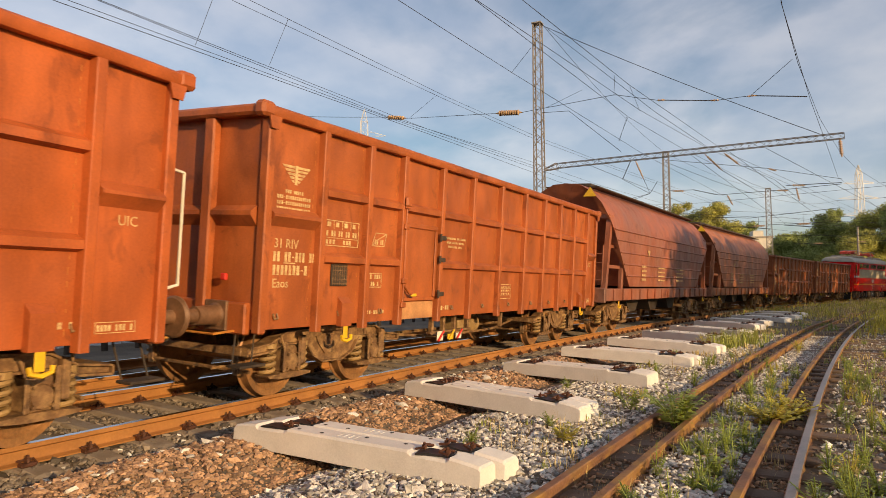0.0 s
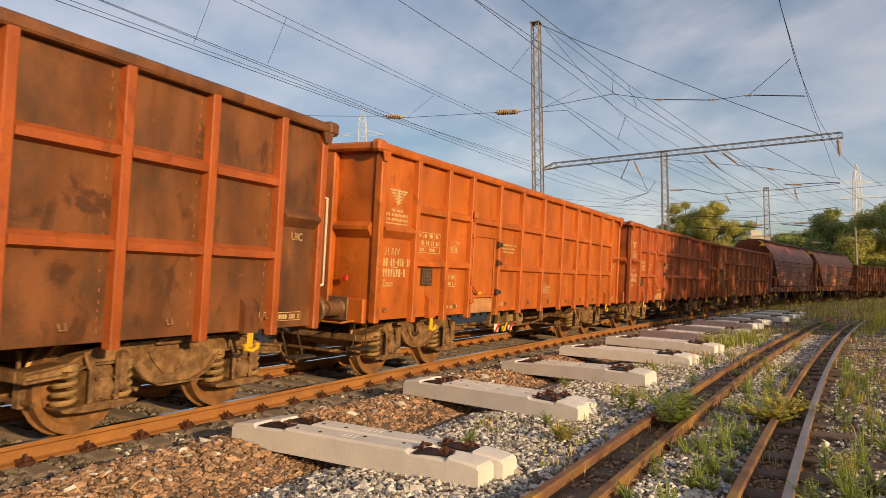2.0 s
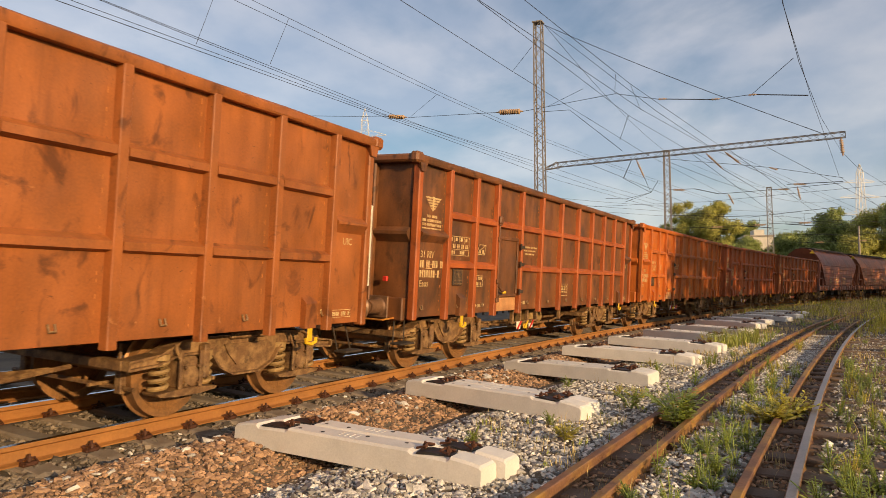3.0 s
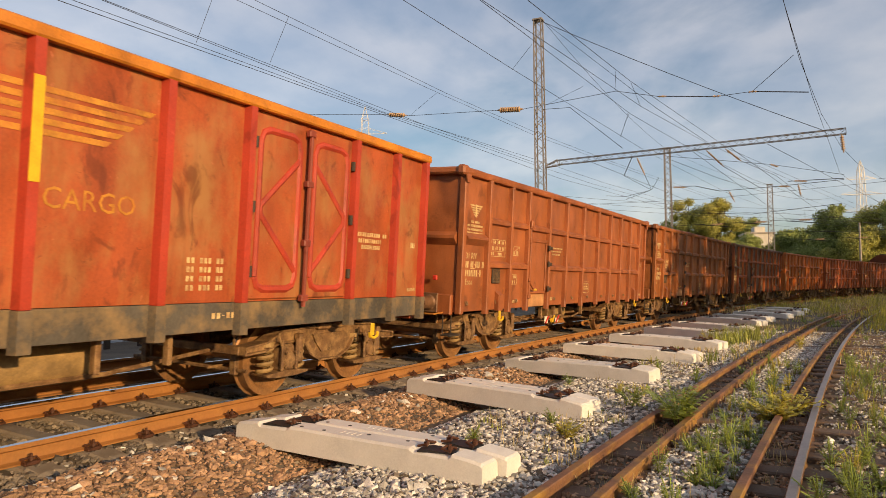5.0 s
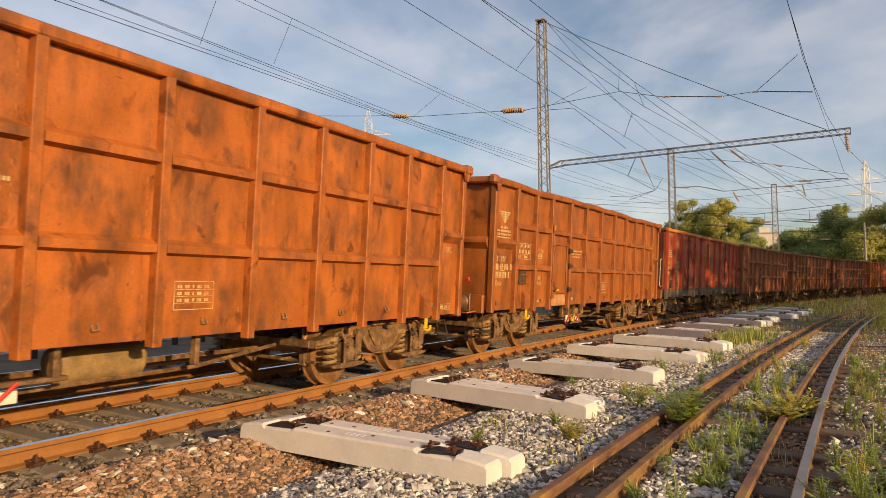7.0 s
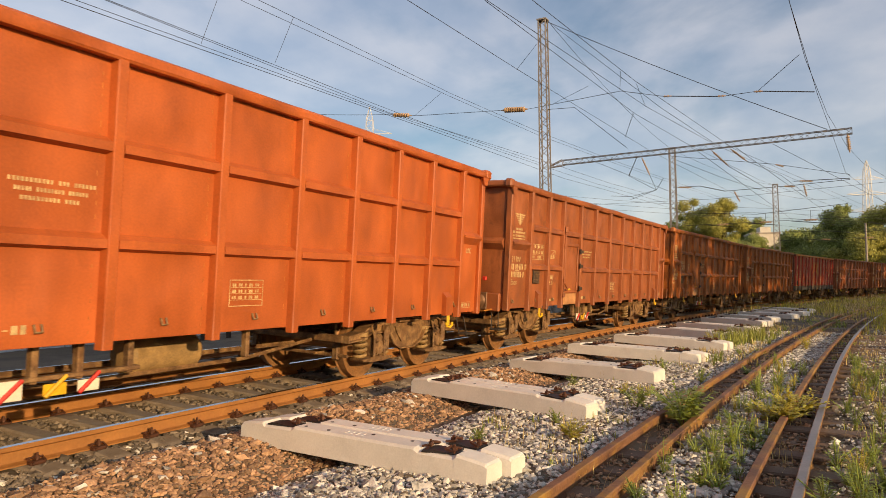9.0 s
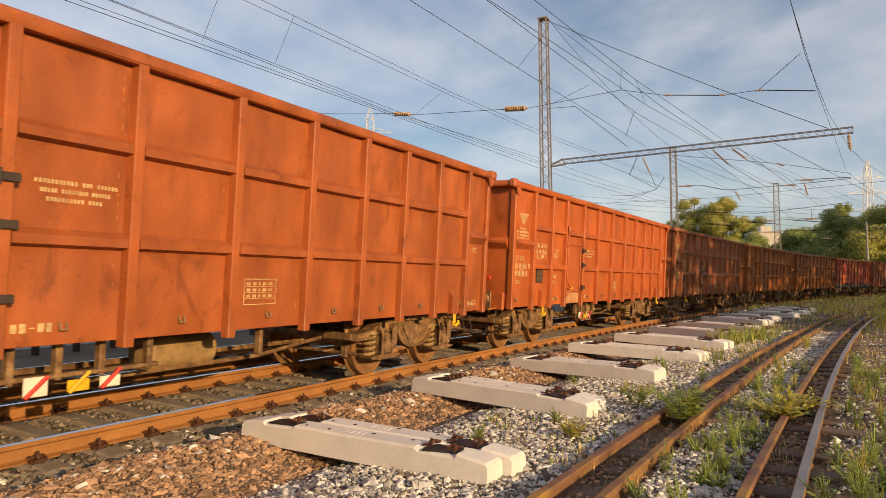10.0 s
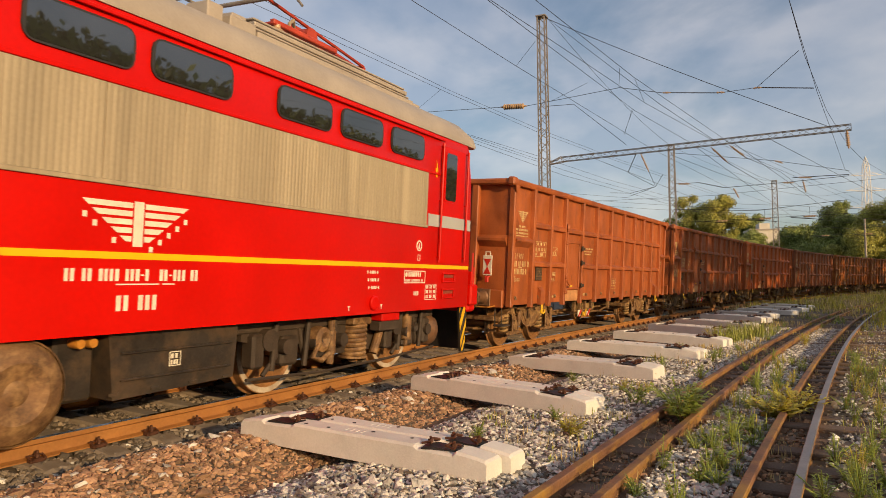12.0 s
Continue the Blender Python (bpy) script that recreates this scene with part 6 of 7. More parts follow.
            c = Geo().path([(-0.95, sy * 1.24, 0.62), (-1.10, sy * 1.26, 0.46), (-0.92, sy * 1.26, 0.40), (-0.72, sy * 1.24, 0.48)], 0.035, 8)
            part("brake_pipe", c, UNDER, fr)
            c = Geo().tube((0.42, sy * 1.17, 0.36), (0.62, sy * 1.17, 0.80), 0.062, 10)
            part("damper", c, UNDER, fr, "dusty slanted damper")
            c = Geo().lathe([(0.40, 0.0), (0.40, 0.035), (0.50, 0.035), (0.50, 0.085), (0.86, 0.085), (0.86, 0.035), (0.94, 0.035), (0.94, 0.0)], "z", 14, (1.32, sy * 1.18, 0))
            part("sand_canister", c, UNDER, fr, "upright brown canister")
            c = Geo().lathe([(0, 0.0), (sy * 0.03, 0.07), (-sy * 0.1, 0.09)], "y", 14, (1.52, sy * 1.22, 0.68))
            part("valve", c, UNDER_DARK, fr)
            c = Geo().lathe([(sy * 0.10, 0.0), (sy * 0.08, 0.12), (sy * 0.03, 0.21), (-sy * 0.05, 0.255), (-sy * 0.5, 0.255), (-sy * 0.5, 0.0)], "y", 24, (2.20, sy * 1.14, 0.58))
            part("air_vessel", c, BUFFER, fr, "oily dark round air vessel")
        for ax in (-1.42, 1.42):
            c = Geo().lathe([(-0.55, 0.0), (-0.55, 0.32), (-0.50, 0.36), (0.50, 0.36), (0.55, 0.32), (0.55, 0.0)], "y", 18, (ax - 0.5 * (1 if ax > 0 else -1), 0, 0.60))
            part("traction_motor", c, LOCO_BLACK, fr)
        c = Geo().box(-2.2, 2.2, -0.55, 0.55, 0.62, 0.955, 0.03)
        part("bogie_bolster", c, LOCO_BLACK, fr)
        for sy in (-1, 1):
            c = Geo().box(0.30, 0.78, min(sy * 1.18, sy * 1.38), max(sy * 1.18, sy * 1.38), 0.84, 0.965, 0.015)
            part("jacking_bracket", c, LOCO_RED, fr, "red jacking bracket")
            c = Geo().box(0.28, 0.80, min(sy * 1.18, sy * 1.36), max(sy * 1.18, sy * 1.36), 0.70, 0.835, 0.012)
            part("bracket_foot", c, UNDER_DARK, fr)
        c = Geo()
        for sy in (-1, 1):
            for dx in (-2.0, -0.85, 0.8, 1.95):
                c.box(dx - 0.10, dx + 0.10, min(sy * 1.0, sy * 1.2), max(sy * 1.0, sy * 1.2), 0.40, 0.80, 0.03)
            c.path([(-2.2, sy * 1.2, 0.3), (-0.8, sy * 1.2, 0.24), (0.8, sy * 1.2, 0.26), (2.2, sy * 1.2, 0.32)], 0.02, 6)
            c.tube((2.05, sy * 1.02, 0.56), (2.35, sy * 1.02, 0.56), 0.16, 12)
            for dx in (-1.75, -1.15, -0.6, 1.1, 1.75):
                c.tube((dx, sy * 1.17, 0.35), (dx + 0.06, sy * 1.17, 0.92), 0.035, 7)
                c.lathe([(0, 0.0), (0, 0.09), (-sy * 0.10, 0.09)], "y", 12, (dx + 0.2, sy * 1.24, 0.62))
            c.box(-2.3, 2.3, min(sy * 1.0, sy * 1.12), max(sy * 1.0, sy * 1.12), 0.80, 0.96, 0.02)
        part("brake_gear", c, UNDER_DARK, fr)
        for ax in (-1.42, 1.42):
            part("wheelset", me_wh, TREAD, fr, "large steel driving wheels", Matrix.Translation((ax, 0, 0.55)))
    # roof gear: stepped grilles, hatch, fittings, pantograph
    for sx in (-1, 1):
        q = lambda a, b: (min(sx * a, sx * b), max(sx * a, sx * b))
        for sg in (-1, 1):
            h = lambda a, b: (min(sg * a, sg * b), max(sg * a, sg * b))
            for k, (x1, y1, z0, z1) in enumerate(((5.50, 1.06, 4.14, 4.255), (5.42, 1.03, 4.275, 4.30), (5.40, 1.00, 4.325, 4.385), (5.36, 0.98, 4.405, 4.43))):
                g = Geo().box(*q(1.95, x1), *h(0.60, y1), z0, z1, 0.008)
                part("roof_slat", g, LOCO_ROOF, w)
            # solid dark core; its colour stands for the shade between the slats
            g = Geo().box(*q(2.0, 5.34), *h(0.62, 0.93), 4.15, 4.40)
            part("roof_grille", g, GASKET, w, "dark block standing for the shaded gaps of the slatted roof grille")
            for x0, x1, y1, z1 in ((1.20, 1.42, 1.05, 4.36), (1.50, 1.90, 1.08, 4.30), (1.62, 1.84, 0.98, 4.38), (5.60, 5.86, 0.98, 4.27), (5.66, 5.78, 0.90, 4.33)):
                g = Geo().box(*q(x0, x1), *h(0.72, y1), 4.08, z1, 0.012)
                part("roof_fitting", g, LOCO_ROOF, w)
        g = Geo().box(*q(2.0, 5.3), -0.59, 0.59, 4.20, 4.41, 0.02)
        part("roof_hatch", g, LOCO_ROOF, w)
        for x, y in ((2.75, -0.62), (2.75, 0.62), (3.85, -0.45), (3.85, 0.45), (5.05, 0.0)):
            g = Geo().lathe([(4.38, 0.05), (4.40, 0.12), (4.43, 0.13), (4.45, 0.07), (4.48, 0.13), (4.51, 0.13), (4.53, 0.07), (4.56, 0.10), (4.60, 0.05), (4.64, 0.05)], "z", 14, (sx * x, y, 0.0))
            part("insulator", g, CERAMIC, w)
        g = Geo()
        g.box(*q(2.65, 4.0), -0.66, -0.58, 4.62, 4.69, 0.012)
        g.box(*q(2.65, 4.0), 0.58, 0.66, 4.62, 4.69, 0.012)
        g.box(*q(2.72, 2.84), -0.60, 0.60, 4.62, 4.69, 0.01)
        g.lathe([(-0.55, 0.0), (-0.55, 0.12), (0.55, 0.12), (0.55, 0.0)], "y", 14, (sx * 3.55, 0.0, 4.74))
        g.prism([(sx * 3.35, 4.66), (sx * 3.95, 4.66), (sx * 3.85, 4.90), (sx * 3.45, 4.92)], "y", -0.28, 0.10)
        for y in (-0.22, 0.22):
            g.prism([(sx * 3.7, 4.80), (sx * 3.75, 4.90), (sx * 5.15, 4.76), (sx * 5.15, 4.68)], "y", y - 0.04, y + 0.04)
        g.tube((sx * 3.9, 0.0, 4.66), (sx * 5.05, 0.0, 4.62), 0.035, 8)
        g.box(*q(5.05, 5.20), -0.34, 0.34, 4.62, 4.78, 0.02)
        g.box(*q(5.18, 5.42), -0.30, 0.30, 4.56, 4.64, 0.012)
        g.path([(sx * 4.0, -0.3, 4.78), (sx * 4.2, -0.34, 4.64), (sx * 4.42, -0.34, 4.62), (sx * 4.5, -0.3, 4.70)], 0.022, 6)
        g.tube((sx * 5.1, -0.35, 4.76), (sx * 2.5, -0.55, 4.96), 0.024, 6)
        g.tube((sx * 5.1, 0.35, 4.76), (sx * 2.5, 0.55, 4.96), 0.024, 6)
        part("pantograph", g, RIB_RED, w, "folded red pantograph")
        g = Geo().path([(sx * 3.15, -0.5, 4.42), (sx * 3.10, -0.52, 4.78), (sx * 3.2, -0.5, 4.86), (sx * 3.4, -0.36, 4.76)], 0.024, 8)
        part("air_hose", g, LOCO_CREAM, w, "cream air hose of the pantograph")
        g = Geo()
        for dx in (0.0, 0.42):
            g.tube((sx * (2.3 + dx), -0.75, 4.99), (sx * (2.3 + dx), 0.75, 4.99), 0.030, 8)
            for sg in (-1, 1):
                g.path([(sx * (2.3 + dx), sg * 0.75, 4.99), (sx * (2.3 + dx), sg * 0.92, 4.95), (sx * (2.3 + dx), sg * 1.04, 4.82)], 0.020, 6)
        for y in (-0.55, 0.55):
            g.tube((sx * 2.3, y, 4.97), (sx * 2.72, y, 4.97), 0.02, 6)
        part("collector_bow", g, GALV, w, "grey collector bow")
    return w


rear_loco = locomotive("bright red electric locomotive with beige ribbed side panels")
front_loco = copy_thing(rear_loco, Matrix.Identity(4))
tagged(front_loco, "red and beige electric locomotive leading the train")
TRAIN += [(rear_loco, -12 * PITCH - 15.15, 8.2), (front_loco, 73.95, 8.2)]


# ---------- overhead line: lattice masts, beam, wires ----------
def lattice(g, base, top, w0, w1, step, leg=0.03, bar=0.014):
    """A square lattice tower between two points, width w0 to w1."""
    base, top = Vector(base), Vector(top)
    d = top - base
    up = d.normalized()
    u = Vector((1, 0, 0)) if abs(up.x) < 0.7 else Vector((0, 0, 1))
    u = (u - up * u.dot(up)).normalized()
    v = up.cross(u)
    n = max(2, int(d.length / step))

    def corner(i, k):
        f = i / n
        w = (w0 + (w1 - w0) * f) / 2
        a, b = ((-1, -1), (1, -1), (1, 1), (-1, 1))[k % 4]
        return base + d * f + u * a * w + v * b * w

    for k in range(4):
        g.tube(corner(0, k), corner(n, k), leg, 4)
    for i in range(n):
        for k in range(4):
            a, b = (k, k + 1) if i % 2 == 0 else (k + 1, k)
            g.tube(corner(i, a), corner(i + 1, b), bar, 4, caps=False)
    for k in range(4):
        g.tube(corner(n, k), corner(n, k + 1), leg * 0.8, 4)


def lattice_mast(x, y, top, w0=0.46, w1=0.34, label="tall weathered steel lattice catenary mast", step=0.34, leg=0.036, bar=0.017):
    ob = thing("lattice_mast", label, "catenary mast", "catenary masts", at=pose(x, y, 0))
    g = Geo()
    lattice(g, (0, 0, -0.35), (0, 0, top), w0, w1, step, leg, bar)
    part("tower", g, GALV, ob)
    g = Geo().box(-0.5, 0.5, -0.5, 0.5, -0.6, 0.05, 0.05)
    part("footing", g, CONCRETE_OLD, ob, "concrete footing")
    g = Geo()
    g.box(-w1 / 2 - 0.06, w1 / 2 + 0.06, -w1 / 2 - 0.06, w1 / 2 + 0.06, top - 0.02, top + 0.04)
    part("cap_plate", g, GALV, ob)
    return ob


lattice_mast(31.0, 10.16, 13.7)
lattice_mast(64.0, 9.3, 13.3, 0.62, 0.46, step=0.5, leg=0.055, bar=0.028)
lattice_mast(96.0, 1.78, 13.6, 0.75, 0.55, step=0.6, leg=0.07, bar=0.036)
lattice_mast(128.0, -16.0, 13.4, label="distant steel lattice catenary mast")

beam = thing("lattice_beam", "long thin steel lattice beam spanning the tracks from a mast", "catenary beam", at=Matrix.Identity(4))
g = Geo()
lattice(g, (31.0, 9.3, 6.90), (30.05, -2.1, 6.95), 0.21, 0.21, 0.26, 0.018, 0.008)
part("truss", g, BEAM, beam)
g = Geo()
lattice(g, (31.0, 9.95, 6.75), (31.0, 9.3, 6.90), 0.08, 0.25, 0.3, 0.022, 0.010)
part("bracket", g, GALV, beam)


def insulator(p, q, r=0.075, n=7):
    """A string of ceramic discs between two points."""
    p, q = Vector(p), Vector(q)
    ob = thing("insulator", "ribbed brown ceramic insulator on the overhead line", "insulator", "overhead line insulators")
    g = Geo()
    L = (q - p).length
    prof = [(0, 0.02)]
    for i in range(n):
        a = L * (0.12 + 0.76 * i / n)
        prof += [(a, r * 0.45), (a + L * 0.02, r), (a + L * 0.06, r), (a + L * 0.08, r * 0.45)]
    prof.append((L, 0.02))
    g.lathe(prof, "z", 10)
    part("ceramic", g, CERAMIC, ob)
    ob.matrix_basis = Matrix.Translation(p) @ (q - p).to_track_quat("Z", "Y").to_matrix().to_4x4()
    return ob


def wire(pts, r=0.007, sag=0.0, name="overhead_wire", label="dark overhead catenary wire"):
    """A wire through points, sagging between them."""
    g = Geo()
    out = []
    for a, b in zip(pts, pts[1:]):
        a, b = Vector(a), Vector(b)
        k = 8 if sag else 1
        for i in range(k):
            f = i / k
            out.append(a.lerp(b, f) - Vector((0, 0, sag * 4 * f * (1 - f))))
    out.append(Vector(pts[-1]))
    g.path(out, r, 5)
    return tagged(part(name, g, WIRE), label, "wire", "overhead wires")


# main line wires, following the curve
wire([(-12.0, 8.62, 7.2), (12.4, 6.97, 7.2), (17.87, 6.60, 7.2), (31.84, 5.51, 7.2), (50.0, 3.3, 7.2), (64, 0.6, 7.2), (96, -10, 7.4)])
wire([(-12.0, 7.36, 7.2), (13.15, 5.56, 7.2), (24.47, 4.75, 7.2), (30.64, 3.89, 7.2), (43.6, 1.61, 7.2), (64, -3.5, 7.2), (96, -14, 7.2)])
wire([(-12.0, 8.68, 7.2), (13.17, 5.52, 7.2), (16.04, 5.16, 7.2), (23.63, 4.23, 7.2), (31.63, 2.83, 7.2), (64, -4.8, 7.2)])
wire([(-12.0, 7.36, 7.2), (13.61, 4.68, 7.2), (20.5, 3.96, 7.2), (32.97, 2.19, 7.2), (64, -5.4, 7.2)])
wire([(31.0, 9.95, 13.65), (23.82, 3.79, 7.15), (30.97, 2.81, 7.15)], 0.008)
# siding wires
wire([(-20, 1.8, 7.6), (16.1, -0.08, 7.2), (24.9, -0.85, 7.2), (32.0, -1.56, 7.2), (43.1, -2.64, 7.2), (70, -8, 7.2)])
wire([(-20, 1.9, 7.6), (16.2, -0.09, 7.2), (20.6, -0.44, 7.2), (27.8, -1.22, 7.2), (35.0, -2.25, 7.2), (40.3, -3.26, 7.2), (70, -11, 7.2)])
wire([(31.0, 9.95, 13.6), (30.1, -1.3, 7.10)], 0.013, 0.12, label="stay wire from a mast top to the beam")
wire([(31.0, 10.0, 13.75), (64.0, 9.3, 13.2), (96, 1.8, 13.5)], 0.010, 0.5)
# lines of the far tracks
wire([(-12.0, 12.76, 6.3), (7.81, 11.22, 6.3), (19.64, 10.30, 6.3), (31.85, 9.51, 6.3), (64, 4.5, 6.3)])
wire([(-12.0, 14.65, 7.3), (9.37, 13.19, 7.3), (20.52, 12.43, 7.3), (33.25, 11.19, 7.3), (41.36, 10.28, 7.3), (64, 6.5, 7.3)])
wire([(-12.0, 13.25, 7.3), (9.66, 12.65, 7.3), (20.57, 12.35, 7.3), (31.75, 10.68, 7.3), (41.24, 9.58, 7.3), (64, 5.6, 7.3)])
wire([(-12.0, 13.59, 7.3), (9.75, 12.60, 7.3), (22.67, 12.01, 7.3), (32.63, 10.98, 7.3)])
wire([(-12.0, 13.88, 8.5), (13.24, 12.19, 8.5), (23.82, 11.48, 8.5), (32.01, 10.75, 8.5), (41.78, 9.27, 8.5), (64, 5.5, 8.5)])
wire([(-12.0, 13.12, 8.5), (13.57, 11.79, 8.5), (23.39, 11.28, 8.5), (31.3, 10.51, 8.5), (41.01, 9.10, 8.5), (64, 5.0, 8.5)])
# cross span with insulators
wire([(31.0, 26.0, 11.2), (31.0, 18.7, 10.25)], 0.012, 0.05)
wire([(31.0, 16.9, 9.98), (31.0, 14.96, 9.86), (31.0, 12.30, 9.69)], 0.012)
wire([(31.0, 10.95, 9.59), (31.0, 6.63, 9.87), (31.0, 4.75, 9.38)], 0.012)
wire([(31.0, 4.5, 9.36), (31.0, 2.6, 9.10)], 0.020, label="rod between two insulators")
wire([(31.0, 2.35, 9.09), (31.0, 1.1, 9.12), (30.0, -0.45, 10.1)], 0.012)
wire([(31.0, 1.1, 9.12), (31.0, -0.95, 8.82)], 0.022, label="steady arm holding the siding wire")
wire([(31.0, 10.1, 9.46), (31.0, 8.72, 9.39), (31.0, 6.4, 7.3)], 0.012)
insulator((31.0, 18.4, 10.20), (31.0, 17.2, 10.02), 0.11)
wire([(31.0, 18.7, 10.25), (31.0, 18.4, 10.20)], 0.012)
wire([(31.0, 17.2, 10.02), (31.0, 16.9, 9.98)], 0.012)
insulator((31.0, 12.30, 9.69), (31.0, 10.95, 9.59), 0.13, 9)
insulator((31.0, 4.80, 9.39), (31.0, 4.45, 9.36), 0.05, 5)
insulator((31.0, 2.65, 9.11), (31.0, 2.30, 9.09), 0.05, 5)
insulator((31.0, 1.25, 9.11), (31.0, 0.90, 9.10), 0.05, 5)
insulator((30.05, -1.95, 6.84), (30.05, -2.0, 6.15), 0.075, 6)
# droppers
for p, q in (((12.83, 12.62, 8.5), (12.53, 12.86, 7.3)),
             ((14.7, 11.76, 8.5), (14.55, 12.25, 7.3)),
             ((16.22, 5.49, 7.2), (17.87, 6.62, 7.2)),
             ((19.39, 4.13, 7.2), (21.33, 4.58, 7.2)),
             ((20.67, 3.97, 7.2), (23.74, 4.25, 7.2)),
             ((24.38, 4.77, 7.2), (28.2, 5.9, 7.2)),
             ((20.4, 5.32, 7.2), (21.86, 6.87, 7.2)),
             ((23.13, 11.58, 8.5), (25.56, 14.0, 8.5)),
             ((24.2, 4.76, 7.2), (28.27, 5.89, 7.2))):
    wire([p, q], 0.0055, name="dropper", label="thin dropper wire of the overhead line")
# hangers, insulators and arms under the beam
wire([(30.6, 5.91, 6.78), (30.5, 6.25, 5.98)], 0.016, label="short hanger rod under the beam")
wire([(30.5, 6.25, 5.98), (30.5, 5.79, 5.70), (30.5, 5.11, 5.29)], 0.008)
insulator((30.6, 5.70, 6.74), (30.5, 5.37, 5.95), 0.04, 8)
wire([(30.5, 5.37, 5.95), (30.5, 5.11, 5.29), (30.5, 6.20, 4.95)], 0.010)
wire([(30.5, 7.02, 5.16), (30.5, 6.16, 5.08), (30.5, 5.11, 5.29), (30.5, 4.80, 5.78)], 0.009, label="bent steady arm under the beam")
insulator((30.5, 2.87, 6.76), (31.6, 2.31, 6.22), 0.04, 8)
insulator((30.5, 2.15, 6.76), (31.6, 1.62, 6.39), 0.04, 8)
wire([(31.6, 2.31, 6.22), (47.5, 1.0, 6.9)], 0.012)
wire([(31.6, 1.62, 6.39), (47.5, 0.5, 7.9), (64.0, -1.2, 8.4)], 0.012)
for a, b in (((64, 8.86, 9.8), (64, 7.75, 9.72)), ((64, 1.12, 11.18), (64, 0.46, 10.9)), ((64, 4.34, 9.16), (64, 3.9, 8.22)), ((64, 0.56, 9.3), (64, -0.3, 9.22)), ((64, -0.56, 9.66), (64, -1.6, 9.55)), ((64, -0.92, 9.37), (64, -1.12, 8.32))):
    insulator(a, b, 0.085, 6)
wire([(64, 9.3, 9.84), (64, 7.06, 9.79), (64, 5.05, 9.21), (64, 0.56, 9.3), (64, -4.2, 9.5)], 0.022, label="cross span wire of a distant portal")
wire([(64, 9.3, 12.6), (64, 1.12, 11.18), (64, -4.2, 9.9)], 0.018, label="cross span wire of a distant portal")
wire([(64, 7.06, 9.79), (64, 5.05, 9.21)], 0.03, label="steady arm of a distant portal")
wire([(64, -0.2, 9.66), (64, -4.2, 9.6)], 0.03, label="steady arm of a distant portal")
# portals farther down the line
for x, y0, y1, z in ((64.0, 9.3, -4.0, 7.6), (96.0, 1.8, -16.0, 7.8)):
    wire([(x, y0, z), (x, (y0 + y1) / 2, z - 0.5), (x, y1, z)], 0.02, label="cross span wire of a distant portal")
    wire([(x, y0, z - 1.2), (x, y1, z - 1.1)], 0.016, label="cross span wire of a distant portal")
    for f in (0.3, 0.55, 0.8):
        y = y0 + (y1 - y0) * f
        insulator((x, y - 0.5, z - 1.26 + 0.1 * f), (x, y + 0.5, z - 1.26 + 0.1 * f), 0.09, 7)
        wire([(x, y + 1.4, z - 1.2), (x - 0.2, y - 0.9, z - 1.5)], 0.03, label="steady arm of a distant portal")
        wire([(x, y, z - 0.40), (x, y, z - 1.34)], 0.012, name="dropper", label="thin dropper wire of the overhead line")
for y0, y1 in ((-2.4, -14.0), (-1.0, -9.0), (0.5, -6.0), (5.0, -2.5)):
    wire([(31, y0 + 3, 6.9), (64, y1 + 6, 6.5), (110, y1 - 14, 6.6)], 0.010)
wire([(52, -14, 8.0), (64, 6, 8.6), (70, 22, 9.5)], 0.012)


# ---------- power pylons ----------
def pylon(x, y, h, label, r=0.09):
    ob = thing("power_pylon", label, "pylon", "power pylons", at=pose(x, y, 0, 0, 0, 25))
    g = Geo()
    lattice(g, (0, 0, -0.5), (0, 0, h * 0.55), h * 0.16, h * 0.055, h * 0.07, r, r * 0.55)
    lattice(g, (0, 0, h * 0.55), (0, 0, h * 0.93), h * 0.055, h * 0.035, h * 0.04, r, r * 0.5)
    part("tower", g, PYLON, ob)
    g = Geo()
    lattice(g, (0, 0, h * 0.93), (0, 0, h), h * 0.035, 0.1, h * 0.03, r * 0.8, r * 0.5)
    part("peak", g, PYLON, ob)
    for z, a in ((0.60, 0.13), (0.73, 0.16), (0.85, 0.12)):
        g = Geo()
        for sg in (-1, 1):
            tip = (0, sg * h * a, h * z + 0.2)
            for b in (-1, 1):
                g.tube((b * h * 0.02, 0, h * z), tip, r * 0.6, 4)
                g.tube((b * h * 0.02, 0, h * (z + 0.035)), tip, r * 0.5, 4)
        part("cross_arm", g, PYLON, ob)
    return ob


pylon(197.5, -16.5, 31.0, "tall white-painted lattice power pylon behind the trees")
pylon(234.0, 149.0, 73.0, "distant pale lattice power pylon on the skyline", 0.12)
for dz, a in ((18.6, -4.0), (22.6, -5.0), (26.3, -3.7), (18.6, 4.0), (22.6, 5.0)):
    wire([(197.5, -16.5 + a, dz), (120, -90 + a, dz + 3), (40, -150, dz + 8)], 0.03, 3.0, "power_line", "thin dark high-voltage power line")
wire([(64.0, 9.3, 12.4), (197.5, -11.5, 22.6)], 0.02, 2.0, "power_line", "thin line strung behind the masts")
for z in (9.6, 10.2, 10.8):
    wire([(70, 40, z + 3), (100, 0, z), (130, -40, z)], 0.014, 0.6, "power_line", "thin lines crossing above the yard")

pole = thing("concrete_pole", "slim grey concrete lighting pole among the trees", "pole", at=pose(104.8, -8.4, -0.3))
part("shaft", Geo().tube((0, 0, 0), (0, 0, 9.3), 0.17, 10, 0.11), GALV, pole)


